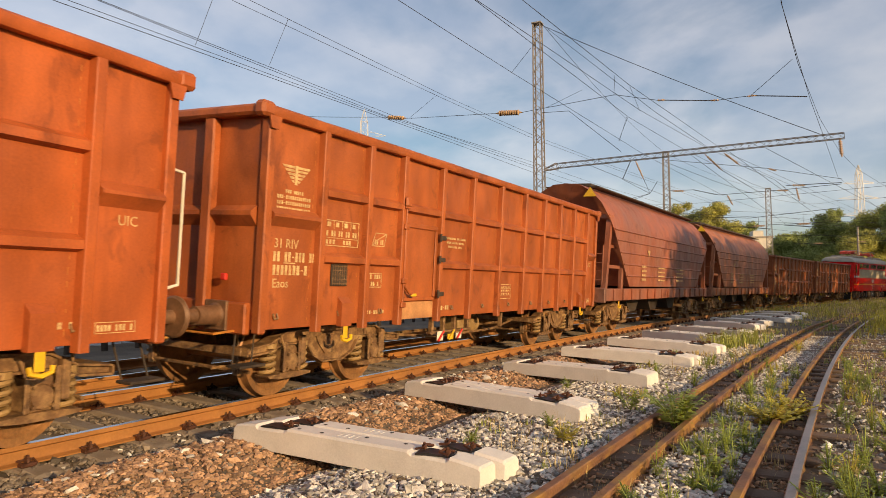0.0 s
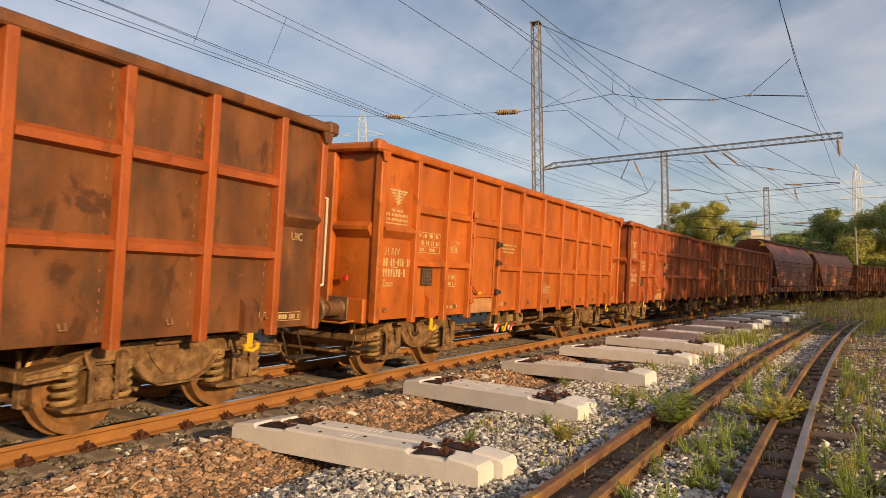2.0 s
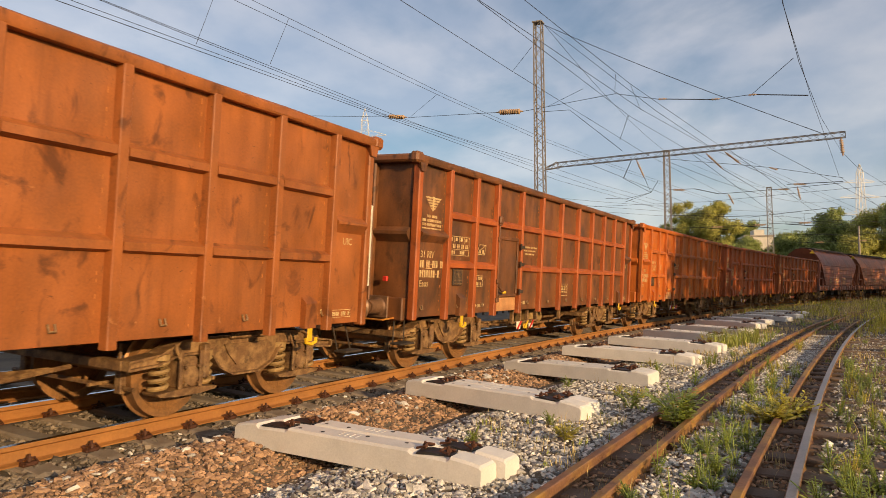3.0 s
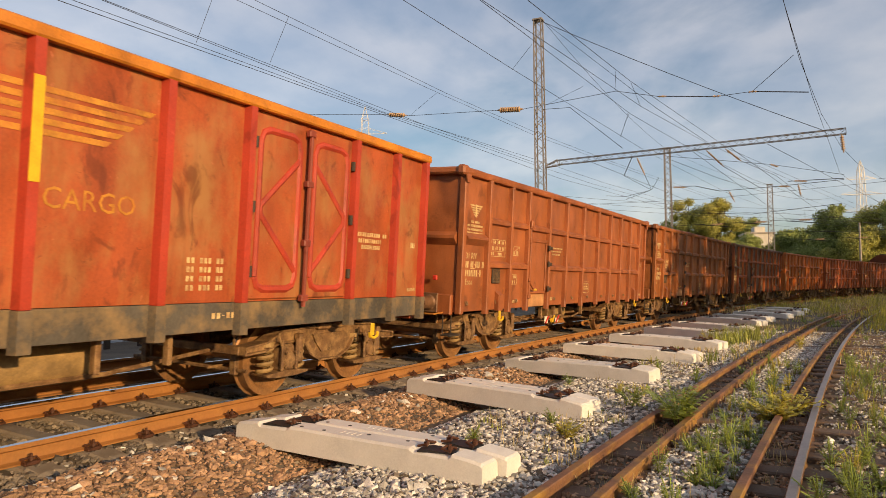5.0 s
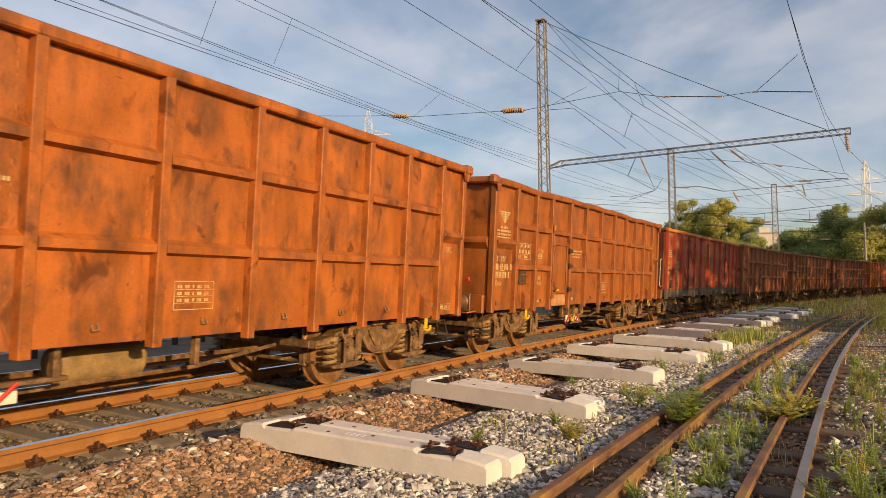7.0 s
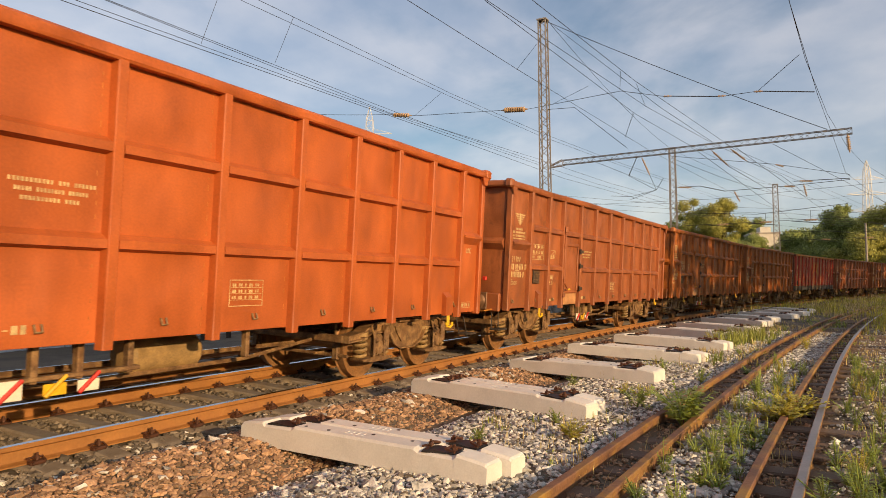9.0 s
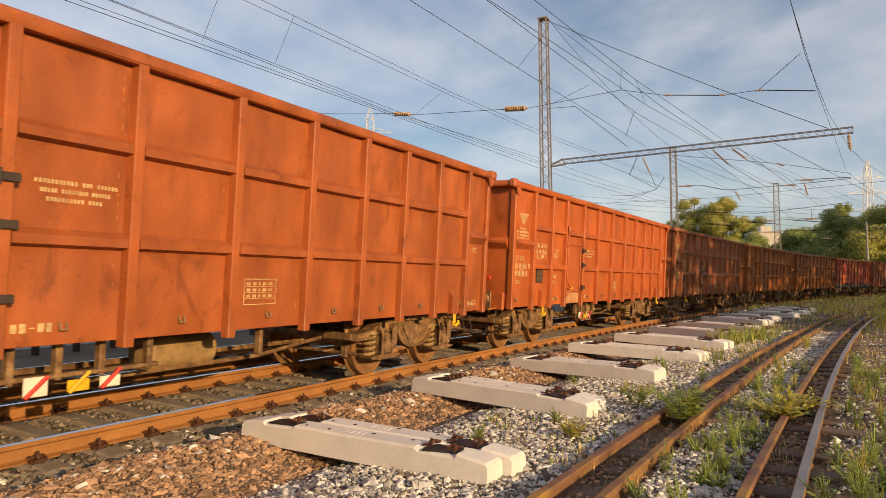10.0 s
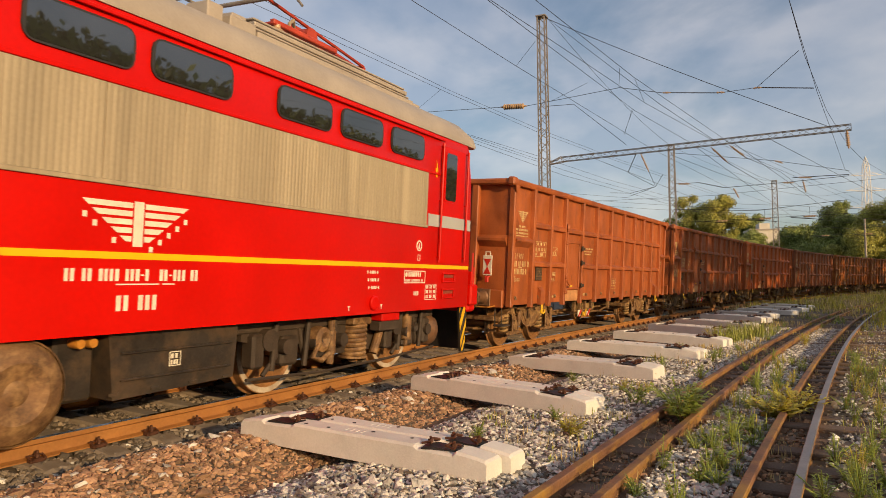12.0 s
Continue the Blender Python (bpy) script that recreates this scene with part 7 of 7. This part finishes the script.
# ---------- trees ----------
def leaf_cloud(centres, per, size, seed):
    """Many small folded leaf sprays round clump centres (x, y, z, radius)."""
    r = np.random.default_rng(seed)
    vs, fs = [], []
    for cx, cy, cz, R in centres:
        n = int(per * R * R)
        d = r.normal(size=(n, 3))
        d /= np.linalg.norm(d, axis=1)[:, None]
        c = np.array([cx, cy, cz]) + d * (R * r.uniform(0.25, 1.2, n)[:, None]) * np.array([1, 1, 0.85])
        a = r.normal(size=(n, 3))
        a /= np.linalg.norm(a, axis=1)[:, None]
        b = np.cross(a, d + 0.3 * r.normal(size=(n, 3)))
        b /= np.linalg.norm(b, axis=1)[:, None] + 1e-9
        s = size * r.uniform(0.6, 1.4, n)[:, None]
        vs.append(np.stack([c - a * s, c + b * s * 0.6, c + a * s, c - b * s * 0.6], 1).reshape(-1, 3))
    v = np.concatenate(vs)
    f = np.arange(len(v)).reshape(-1, 4)
    return v, f


def tree(x, y, h, spread, seed, label, leaves=LEAVES, per=120, size=0.28, group="trees behind the railway"):
    r = random.Random(seed)
    ob = thing("tree", label, "tree", group, at=pose(x, y, -0.35))
    g = Geo()
    top = Vector((r.uniform(-0.4, 0.4), r.uniform(-0.4, 0.4), h * 0.72))
    g.tube((0, 0, 0), top * 0.5, h * 0.024, 8, h * 0.018)
    g.tube(top * 0.5, top, h * 0.018, 8, h * 0.007)
    cl = []
    for i in range(46):
        f = r.uniform(0.16, 0.97)
        a = r.uniform(0, 2 * math.pi)
        rad = spread * (0.30 + 0.70 * math.sin(math.pi * min(1, f * 0.86 + 0.10)) ** 0.8) * r.uniform(0.35, 0.98)
        tip = Vector((rad * math.cos(a), rad * math.sin(a), h * f))
        if i % 3 == 0:
            g.tube(top * max(0.25, f * 0.8), tip, h * 0.008, 5, h * 0.002)
        cl.append((tip.x, tip.y, tip.z, spread * r.uniform(0.18, 0.36)))
    cl.append((0, 0, h * 0.5, spread * 0.55))
    part("trunk", g, BARK, ob)
    v, f = leaf_cloud(cl, per, size, seed)
    part("crown", bulk("crown", v, f, [leaves]), leaves, ob, "dense uneven leafy crown")
    return ob


def at_view(px_yaw, dist):
    """A spot at a bearing from the eye (degrees left of the track's axis) and a distance."""
    return dist * math.cos(radians(px_yaw)), dist * math.sin(radians(px_yaw))


TREES = [  # bearing, distance, height, spread, warm, label
    (6.9, 118, 15.1, 4.2, 1, "round sunlit yellow-green tree beside the line"), (4.9, 116, 14.7, 4.1, 1, "round tree with darker shaded edge"), (6.2, 128, 14.0, 4.5, 0, "leafy green tree behind the line"),
    (2.7, 190, 13.5, 4.5, 0, "small leafy tree far off"), (2.95, 225, 20.5, 6.0, 0, "tall dark tree on the skyline"), (-0.5, 175, 12.5, 5.0, 0, "broad leafy green tree"),
    (-1.2, 150, 11.8, 5.8, 0, "broad dark green tree"), (-2.2, 142, 11.6, 4.8, 0, "tall leafy green tree"), (-3.3, 125, 13.6, 3.8, 0, "tall uneven leafy tree"),
    (-4.3, 150, 11.5, 5.0, 0, "broad dark green tree"), (-5.9, 120, 13.0, 4.8, 1, "dense leafy sunlit tree"), (-8.0, 115, 13.0, 5.5, 0, "dense leafy green tree"), (-10.5, 120, 13.0, 5.5, 0, "dense leafy green tree"),
    (0.9, 150, 8.6, 4.2, 1, "low bushy sunlit tree"), (-1.6, 118, 8.0, 4.6, 0, "low bushy green tree"), (-4.4, 112, 8.5, 4.6, 1, "low bushy sunlit tree"), (14.2, 120, 14.2, 2.8, 0, "slender tree above the wagons"), (3.6, 165, 10.5, 4.0, 0, "low bushy green tree")]
for i, (b, d, h, s, warm, label) in enumerate(TREES):
    x, y = at_view(b, d)
    tree(x, y, h, s, 100 + i, label, LEAVES_WARM if warm else LEAVES, 1000 if d < 140 else 600, 0.115 if d < 140 else 0.16)

# far wooded skyline
r_ = random.Random(5)
cl = [(300 + r_.uniform(-30, 60), y + r_.uniform(-3, 3), r_.uniform(3, 12), r_.uniform(5, 9)) for y in range(-220, 160, 7) for _ in (0, 1)]
v, f = leaf_cloud(cl, 9, 0.9, 77)
tagged(new("far_woods", bulk("far_woods", v, f, [LEAVES])), "distant dark wooded skyline", "woods", kind="stuff")

# unseen leafy rows across the yard, added to shade it in the low sun
def shrub_row(x0, x1, y, h, seed, label, density=38, ragged=0.35, bow=0.0):
    r = random.Random(seed)
    cl = []
    x = x0
    while x < x1:
        yy = y - bow * (x - x0) ** 2
        for z in np.arange(1.0, h - 0.9, 1.3):
            cl.append((x + r.uniform(-0.5, 0.5), yy + r.uniform(-1.2, 1.2), z, 1.35))
        cl.append((x, yy, h - 1.2 + r.uniform(-ragged, 0.15), 1.25))
        x += 1.2
    v, f = leaf_cloud(cl, density, 0.34, seed)
    return tagged(new("shrub_row", bulk("shrub_row", v, f, [LEAVES])), label, "shrubs", kind="stuff")


shrub_row(-30, 11, -24.0, 5.6, 31, "unseen leafy row added to shade the near yard", 22, 1.4)
shrub_row(13.5, 110, -26.0, 11.4, 32, "unseen tall dense leafy row added to shade the far wagons", 25, 0.3, 0.0016)


# ---------- buildings far off and the panel beyond the tracks ----------
def house(x, y, w, d, h, label):
    ob = thing("house", label, "house", "distant houses", at=pose(x, y, -0.3, 0, 0, 12))
    part("wall", Geo().box(-d / 2, d / 2, -w / 2, w / 2, 0, h, 0.02), PLASTER, ob)
    part("roof", Geo().box(-d / 2 - 0.25, d / 2 + 0.25, -w / 2 - 0.25, w / 2 + 0.25, h, h + 0.35, 0.03), LOCO_ROOF, ob, "flat roof slab")
    part("roof_hut", Geo().box(-d / 4, d / 4, -w / 4, w / 8, h + 0.35, h + 2.0, 0.03), PLASTER, ob)
    for k in range(int(w / 2.2)):
        for z in range(int(h / 3)):
            yy = -w / 2 + 1.2 + k * 2.2
            wd = part("window", Geo().box(-d / 2 - 0.05, -d / 2 + 0.02, yy - 0.5, yy + 0.5, 1.0 + z * 3, 2.4 + z * 3, 0.01), GASKET, ob)
            part("pane", Geo().box(-d / 2 - 0.07, -d / 2 - 0.052, yy - 0.42, yy + 0.42, 1.08 + z * 3, 2.32 + z * 3), GLASS_DARK, wd)
    return ob


house(205, 7.4, 7, 10, 14.6, "pale plaster apartment house beyond the trees")
house(216, 1.3, 7, 9, 14.0, "pale plaster house with a flat roof")

hoard = thing("hoarding", "long pale blue hoarding with dark posts beyond the tracks", "fence")
for i in range(-16, 22):
    g = Geo().box(i * 2.0 + 0.03, i * 2.0 + 1.97, 17.0, 17.06, -0.25, 0.95, 0.01)
    part("panel", g, BLUE_PANEL, hoard)
barrier = thing("low_barrier", "low dark steel barrier with short posts beyond the tracks", "barrier")
part("top_rail", Geo().tube((-32, 15.2, 0.42), (44, 15.2, 0.42), 0.05, 8), UNDER_DARK, barrier)
me_post = Geo().box(-0.07, 0.07, -0.05, 0.05, -0.3, 0.40, 0.01).mesh("post", UNDER_DARK)
for i in range(-32, 44):
    part("post", me_post, UNDER_DARK, barrier, at=Matrix.Translation((i * 1.0, 15.2, 0)))
sign = thing("blue_sign", "small square blue and white sign on a post", "sign", at=pose(1.2, 14.9, -0.3))
part("plate", Geo().box(-0.2, 0.2, -0.02, 0.0, 0.55, 0.95, 0.01), BLUE_SIGN, sign)
part("arrow", Geo().prism([(-0.1, 0.68), (0.1, 0.68), (0.0, 0.84)], "y", -0.026, -0.022), WHITE, sign)
part("post", Geo().tube((0, 0.03, 0), (0, 0.03, 0.9), 0.03, 8), GALV, sign)


# ---------- loose stones ----------
def stones(name, label, n, where, size, mat, seed, squash=0.7):
    """Irregular stones strewn over a stretch of ground; where(r) gives x, y, z arrays."""
    r = np.random.default_rng(seed)
    t = (1 + 5 ** 0.5) / 2
    ico = np.array([(-1, t, 0), (1, t, 0), (-1, -t, 0), (1, -t, 0), (0, -1, t), (0, 1, t), (0, -1, -t), (0, 1, -t), (t, 0, -1), (t, 0, 1), (-t, 0, -1), (-t, 0, 1)], float)
    ico /= np.linalg.norm(ico[0])
    tri = np.array([(0, 11, 5), (0, 5, 1), (0, 1, 7), (0, 7, 10), (0, 10, 11), (1, 5, 9), (5, 11, 4), (11, 10, 2), (10, 7, 6), (7, 1, 8), (3, 9, 4), (3, 4, 2), (3, 2, 6), (3, 6, 8), (3, 8, 9), (4, 9, 5), (2, 4, 11), (6, 2, 10), (8, 6, 7), (9, 8, 1)])
    P = where(r, n)
    n = len(P)
    V = ico[None] * r.uniform(0.55, 1.35, (n, 12, 1)) * r.uniform(0.5, 1.25, (n, 1, 3))
    q = r.normal(size=(n, 4))
    q /= np.linalg.norm(q, axis=1)[:, None]
    w, x, y, z = q.T
    R = np.stack([1 - 2 * (y * y + z * z), 2 * (x * y - z * w), 2 * (x * z + y * w), 2 * (x * y + z * w), 1 - 2 * (x * x + z * z), 2 * (y * z - x * w), 2 * (x * z - y * w), 2 * (y * z + x * w), 1 - 2 * (x * x + y * y)], -1).reshape(n, 3, 3)
    V = np.einsum("nij,nkj->nki", R, V) * np.array([1, 1, squash])
    V = V * (size * r.lognormal(0, 0.35, n))[:, None, None] + P[:, None]
    F = (tri[None] + 12 * np.arange(n)[:, None, None]).reshape(-1, 3)
    return tagged(new(name, bulk(name, V.reshape(-1, 3), F, [mat])), label, "gravel", kind="stuff")


def strip(o0, o1, s0, s1, lift=0.0, power=1.7):
    """Stones between two offsets from the main track, denser near the viewer."""
    def where(r, n):
        s = s0 + (s1 - s0) * r.random(n) ** power
        o = r.uniform(o0, o1, n)
        out = []
        for a, b in zip(s, o):
            p, _ = track(a, b)
            out.append((p.x, p.y, ground_z(p.x, p.y) + lift))
        return np.array(out)
    return where


def yard(x0, x1, lo, hi, lift=0.0, power=1.6):
    """Stones between two lines beside the siding."""
    def where(r, n):
        x = x0 + (x1 - x0) * r.random(n) ** power
        y = np.array([siding_y(a) for a in x]) + r.uniform(lo, hi, n)
        return np.array([(a, b, ground_z(a, b) + lift) for a, b in zip(x, y)])
    return where


stones("ballast", "reddish-brown crushed stone ballast heaped beside the rail", 40000, strip(-3.05, -1.30, 0, 26, 0.006, 1.8), 0.0215, GRAVEL_BROWN, 1)
stones("ballast", "brown crushed stone between the rails", 12000, strip(-0.70, 0.70, -1, 24, 0.012), 0.027, GRAVEL_DARK, 2)
stones("ballast", "grey crushed stone beyond the rails", 9000, strip(0.85, 5.5, -1, 30, 0.01), 0.034, GRAVEL_DARK, 3)
stones("ballast", "dull stones packed round the sleeper ends", 9000, strip(-1.42, -0.82, -1, 24, 0.012), 0.026, GRAVEL_DARK, 14)
stones("ballast", "pale stones mixed into the ballast", 900, strip(-2.6, -0.85, -1, 20, 0.012), 0.034, GRAVEL_PALE, 4)
stones("gravel", "pale grey gravel between the sleepers and the siding", 26000, yard(2.5, 24, 0.08, 2.12, 0.004, 1.8), 0.021, GRAVEL_PALE, 5)
stones("gravel", "pale gravel between the siding rails", 9000, yard(3.0, 24, -1.10, -0.45, 0.034), 0.019, GRAVEL_PALE, 6)
stones("gravel", "brownish gravel strewn over the yard", 7000, yard(3, 30, 0.1, 2.8), 0.019, GRAVEL_DARK, 7)
stones("gravel", "grey gravel past the siding", 7500, yard(3.5, 26, -3.6, -1.55, 0.012), 0.021, GRAVEL_DARK, 8)
stones("gravel", "pale stones past the siding", 10000, yard(3.5, 30, -4.5, -1.62, 0.024), 0.018, GRAVEL_PALE, 9)
stones("gravel", "dark dirty stones beside the old rails", 11000, yard(3.0, 24, -1.5, 0.1, 0.014), 0.018, GRAVEL_BROWN, 10)


stones("gravel", "pale gravel round the viewer's standing place", 3000, yard(-5, 3, 0.08, 2.6, 0.0, 1.0), 0.023, GRAVEL_PALE, 15)
stones("gravel", "dirty stones along the near siding rails", 2600, yard(-5, 3.2, -1.5, 0.1, 0.014, 1.0), 0.020, GRAVEL_BROWN, 16)
stones("gravel", "mixed stones past the near siding", 2600, yard(-5, 3.6, -4.0, -1.55, 0.012, 1.0), 0.022, GRAVEL_DARK, 17)


# ---------- weeds and grass ----------
def blades(name, label, spots, mat, seed, height=0.22, per=26, radius=0.12, width=0.006):
    """Tufts of bent grass blades at spots (x, y, scale)."""
    r = np.random.default_rng(seed)
    vs = []
    for x, y, sc in spots:
        z = ground_z(x, y) - 0.01
        n = int(per * sc)
        a = r.uniform(0, 2 * np.pi, n)
        rad = radius * sc * np.sqrt(r.random(n))
        bx, by = x + rad * np.cos(a), y + rad * np.sin(a)
        h = height * sc * r.uniform(0.45, 1.1, n)
        lean = r.uniform(0.1, 0.55, n) * h
        b = r.uniform(0, 2 * np.pi, n)
        lx, ly = lean * np.cos(b), lean * np.sin(b)
        wx, wy = -np.sin(b) * width, np.cos(b) * width
        p0 = np.stack([bx - wx, by - wy, np.full(n, z)], 1)
        p1 = np.stack([bx + wx, by + wy, np.full(n, z)], 1)
        m0 = np.stack([bx + lx * 0.4 - wx * 0.8, by + ly * 0.4 - wy * 0.8, z + h * 0.6], 1)
        m1 = np.stack([bx + lx * 0.4 + wx * 0.8, by + ly * 0.4 + wy * 0.8, z + h * 0.6], 1)
        t0 = np.stack([bx + lx - wx * 0.15, by + ly - wy * 0.15, z + h], 1)
        t1 = np.stack([bx + lx + wx * 0.15, by + ly + wy * 0.15, z + h], 1)
        vs.append(np.stack([p0, p1, m1, m0, m0, m1, t1, t0], 1).reshape(-1, 3))
    v = np.concatenate(vs)
    f = np.arange(len(v)).reshape(-1, 4)
    return tagged(new(name, bulk(name, v, f, [mat])), label, "grass", kind="stuff")


def spots(n, x0, x1, lo, hi, seed, s0=0.6, s1=1.3, power=1.3):
    r = random.Random(seed)
    out = []
    for _ in range(n):
        x = x0 + (x1 - x0) * r.random() ** power
        out.append((x, siding_y(x) + r.uniform(lo, hi), r.uniform(s0, s1)))
    return out


blades("grass", "green weeds growing along the far rail of the siding", spots(50, 4.4, 14, -3.6, -1.75, 1, 0.4, 0.9), GRASS, 1, 0.14, 18, 0.12, 0.004)
blades("dry_grass", "tall thin seeding grass past the siding", spots(130, 4.4, 20, -3.8, -1.75, 11, 0.4, 1.0), STRAW, 11, 0.26, 8, 0.14, 0.0028)
blades("dry_grass", "tall thin seeding grass between the siding rails", spots(60, 5.0, 18, -1.3, 0.1, 12, 0.4, 0.9), STRAW, 12, 0.22, 7, 0.12, 0.0026)
blades("dry_grass", "thin seeding grass on the pale gravel", spots(60, 6.0, 18, 0.2, 1.6, 13, 0.4, 0.9), STRAW, 13, 0.26, 7, 0.10, 0.0026)
blades("grass", "tall wispy grass bank beside the curving tracks", spots(620, 24, 62, -9, -1.8, 14, 0.9, 1.6, 1.0), WEED_YELLOW, 14, 0.42, 16, 0.3, 0.008)
blades("grass", "sparse green weeds between the siding rails", spots(34, 4.6, 16, -1.05, -0.5, 2, 0.4, 0.8), GRASS, 2, 0.11, 16)
blades("grass", "sparse green tufts on the pale gravel", spots(90, 5.5, 20, 0.2, 1.9, 3, 0.3, 0.7), GRASS, 3, 0.13, 16)
blades("dry_grass", "dry straw-coloured grass along the rails", spots(130, 5.5, 24, -1.4, 0.3, 4, 0.4, 0.9), STRAW, 4, 0.16, 12, 0.10, 0.004)
blades("dry_grass", "straw-coloured grass in the distance", spots(900, 13, 80, -10, 1.4, 5, 0.6, 1.3, 1.0), STRAW, 5, 0.13, 16, 0.22, 0.009)
blades("grass", "patchy green grass between the curving tracks", spots(480, 13, 85, -12, 1.2, 6, 0.6, 1.3, 1.0), GRASS, 6, 0.13, 18, 0.22, 0.009)
blades("grass", "pale seeding grass bank where the tracks curve away", spots(1300, 36, 120, -10, 5, 15, 0.7, 1.5, 1.0), WEED_YELLOW, 15, 0.30, 15, 0.35, 0.012)
blades("dry_grass", "straw-coloured grass bank where the tracks curve away", spots(1100, 34, 120, -9, 5, 16, 0.7, 1.4, 1.0), STRAW, 16, 0.30, 12, 0.35, 0.012)
blades("grass", "tall weeds by the ends of the sleepers", [(17.6 + 0.25 * i, 1.55 - 0.07 * i + 0.12 * math.sin(i * 2.1), 1.5) for i in range(12)], GRASS, 7, 0.30, 40, 0.14)


def weed(x, y, h, n, mat, seed, label, leaf=0.10, spread=1.0):
    """A leafy plant: stems that carry rows of pointed leaves."""
    r = random.Random(seed)
    ob = thing("weed_plant", label, "weed", "leafy weeds", at=pose(x, y, ground_z(x, y) - 0.01))
    st, lv = Geo(), Geo()
    for i in range(n):
        a, t = r.uniform(0, 2 * math.pi), r.uniform(0.15, 0.75)
        tip = Vector((math.cos(a) * t * h * 0.9 * spread, math.sin(a) * t * h * 0.9 * spread, h * r.uniform(0.6, 1.0) * (1.1 - 0.5 * t)))
        mid = tip * 0.5 + Vector((0, 0, h * 0.12))
        st.path([(0, 0, 0), mid, tip], 0.004, 4)
        for k in range(9):
            f = 0.25 + 0.75 * k / 8
            c = (mid * (f * 2) if f < 0.5 else mid.lerp(tip, f * 2 - 1))
            for sg in (-1, 1):
                d = Vector((-math.sin(a) * sg, math.cos(a) * sg, r.uniform(-0.3, 0.4))) + Vector((math.cos(a), math.sin(a), 0.1)) * 0.5
                d.normalize()
                L = leaf * (1.15 - 0.6 * f) * r.uniform(0.8, 1.2)
                e = d.cross(Vector((0, 0, 1))).normalized() * L * 0.2
                lv.add([c, c + d * L * 0.5 + e, c + d * L, c + d * L * 0.5 - e], [(0, 1, 2, 3)])
    part("stem", st, mat, ob)
    part("foliage", lv.mesh("foliage", mat, smooth=False), mat, ob)
    return ob


weed(7.85, 1.10, 0.56, 20, WEED, 1, "ferny green weed growing between two rails", 0.14)
weed(8.35, 1.16, 0.44, 14, WEED, 2, "ferny green weed growing between two rails", 0.12)
weed(8.45, 0.22, 0.36, 24, WEED_YELLOW, 3, "yellowing leafy weed over the inner guard rail", 0.13, 1.4)
weed(9.0, 0.02, 0.36, 20, WEED_YELLOW, 4, "yellowing leafy weed over the inner guard rail", 0.12, 1.4)
weed(8.7, 1.75, 0.30, 9, WEED, 5, "small green weed at a sleeper's end")
weed(6.6, 1.95, 0.24, 8, WEED_YELLOW, 6, "small yellowish weed on pale gravel")
weed(6.0, 0.62, 0.26, 7, WEED, 7, "slim green weed between the rails")
weed(7.2, 0.55, 0.30, 7, WEED, 8, "slim green weed between the rails")
weed(14.5, -0.9, 0.35, 10, WEED, 9, "leafy green weed by the far rail")
weed(18.0, -0.2, 0.40, 10, WEED_YELLOW, 10, "yellowish weed between the tracks")
weed(17.5, 1.75, 0.45, 12, WEED_YELLOW, 11, "yellow-green weed by the laid sleepers")


SMALL = [weed(6.9, 0.75, 0.20, 9, WEED, 21, "small leafy green weed on gravel", 0.05), weed(7.6, 0.45, 0.26, 10, WEED, 22, "bushy green weed on gravel", 0.055), weed(9.6, 1.9, 0.18, 8, WEED_YELLOW, 23, "small yellowish weed on gravel", 0.045),
         weed(6.1, -0.75, 0.42, 8, WEED, 24, "upright narrow-leaved green weed past the siding", 0.06, 0.35), weed(5.6, -1.0, 0.38, 7, WEED_YELLOW, 25, "upright yellowish weed past the siding", 0.055, 0.4)]
r_ = random.Random(9)
for _ in range(120):
    x = r_.uniform(4.6, 14)
    y = siding_y(x) + r_.choice((r_.uniform(-2.9, -1.7), r_.uniform(-2.9, -1.7), r_.uniform(-1.1, -0.5)))
    copy_thing(SMALL[r_.choice((3, 3, 4))], pose(x, y, ground_z(x, y) - 0.01, 0, 0, r_.uniform(0, 360)) @ Matrix.Scale(r_.uniform(0.45, 0.95), 4))
for lo, hi, x0, x1, n in ((-1.05, -0.5, 4.6, 13, 20), (-3.0, -1.65, 4.6, 14, 34), (0.15, 1.8, 5.4, 16, 18), (-4.5, -1.6, 12, 34, 26), (-1.1, 0.9, 12, 30, 20)):
    for _ in range(n):
        x = r_.uniform(x0, x1)
        y = siding_y(x) + r_.uniform(lo, hi)
        copy_thing(SMALL[r_.choice((0, 0, 1, 1, 2))], pose(x, y, ground_z(x, y) - 0.01, 0, 0, r_.uniform(0, 360)))


# ---------- the train's motion ----------
def run(t):
    """Metres run along the track by the reference wagon's middle."""
    return 5.803 + 6.48 + 15.376 * t - 0.0623 * t * t


def motions():
    times = [i * 0.5 for i in range(25)]
    steps = [i / FPS for i in range(12 * FPS + 1)]
    for ob, ahead, base in TRAIN:
        walk(ob, [(t, on_track(run(t) + ahead, base)) for t in times])
        for o in ob.children_recursive:
            if o.name.split(".")[0] == "wheelset":
                at = o.matrix_basis.translation.copy()
                rad = at.z
                walk(o, [(t, Matrix.Translation(at) @ Matrix.Rotation((run(t) / rad) % (2 * math.pi), 4, "Y")) for t in steps])


motions()
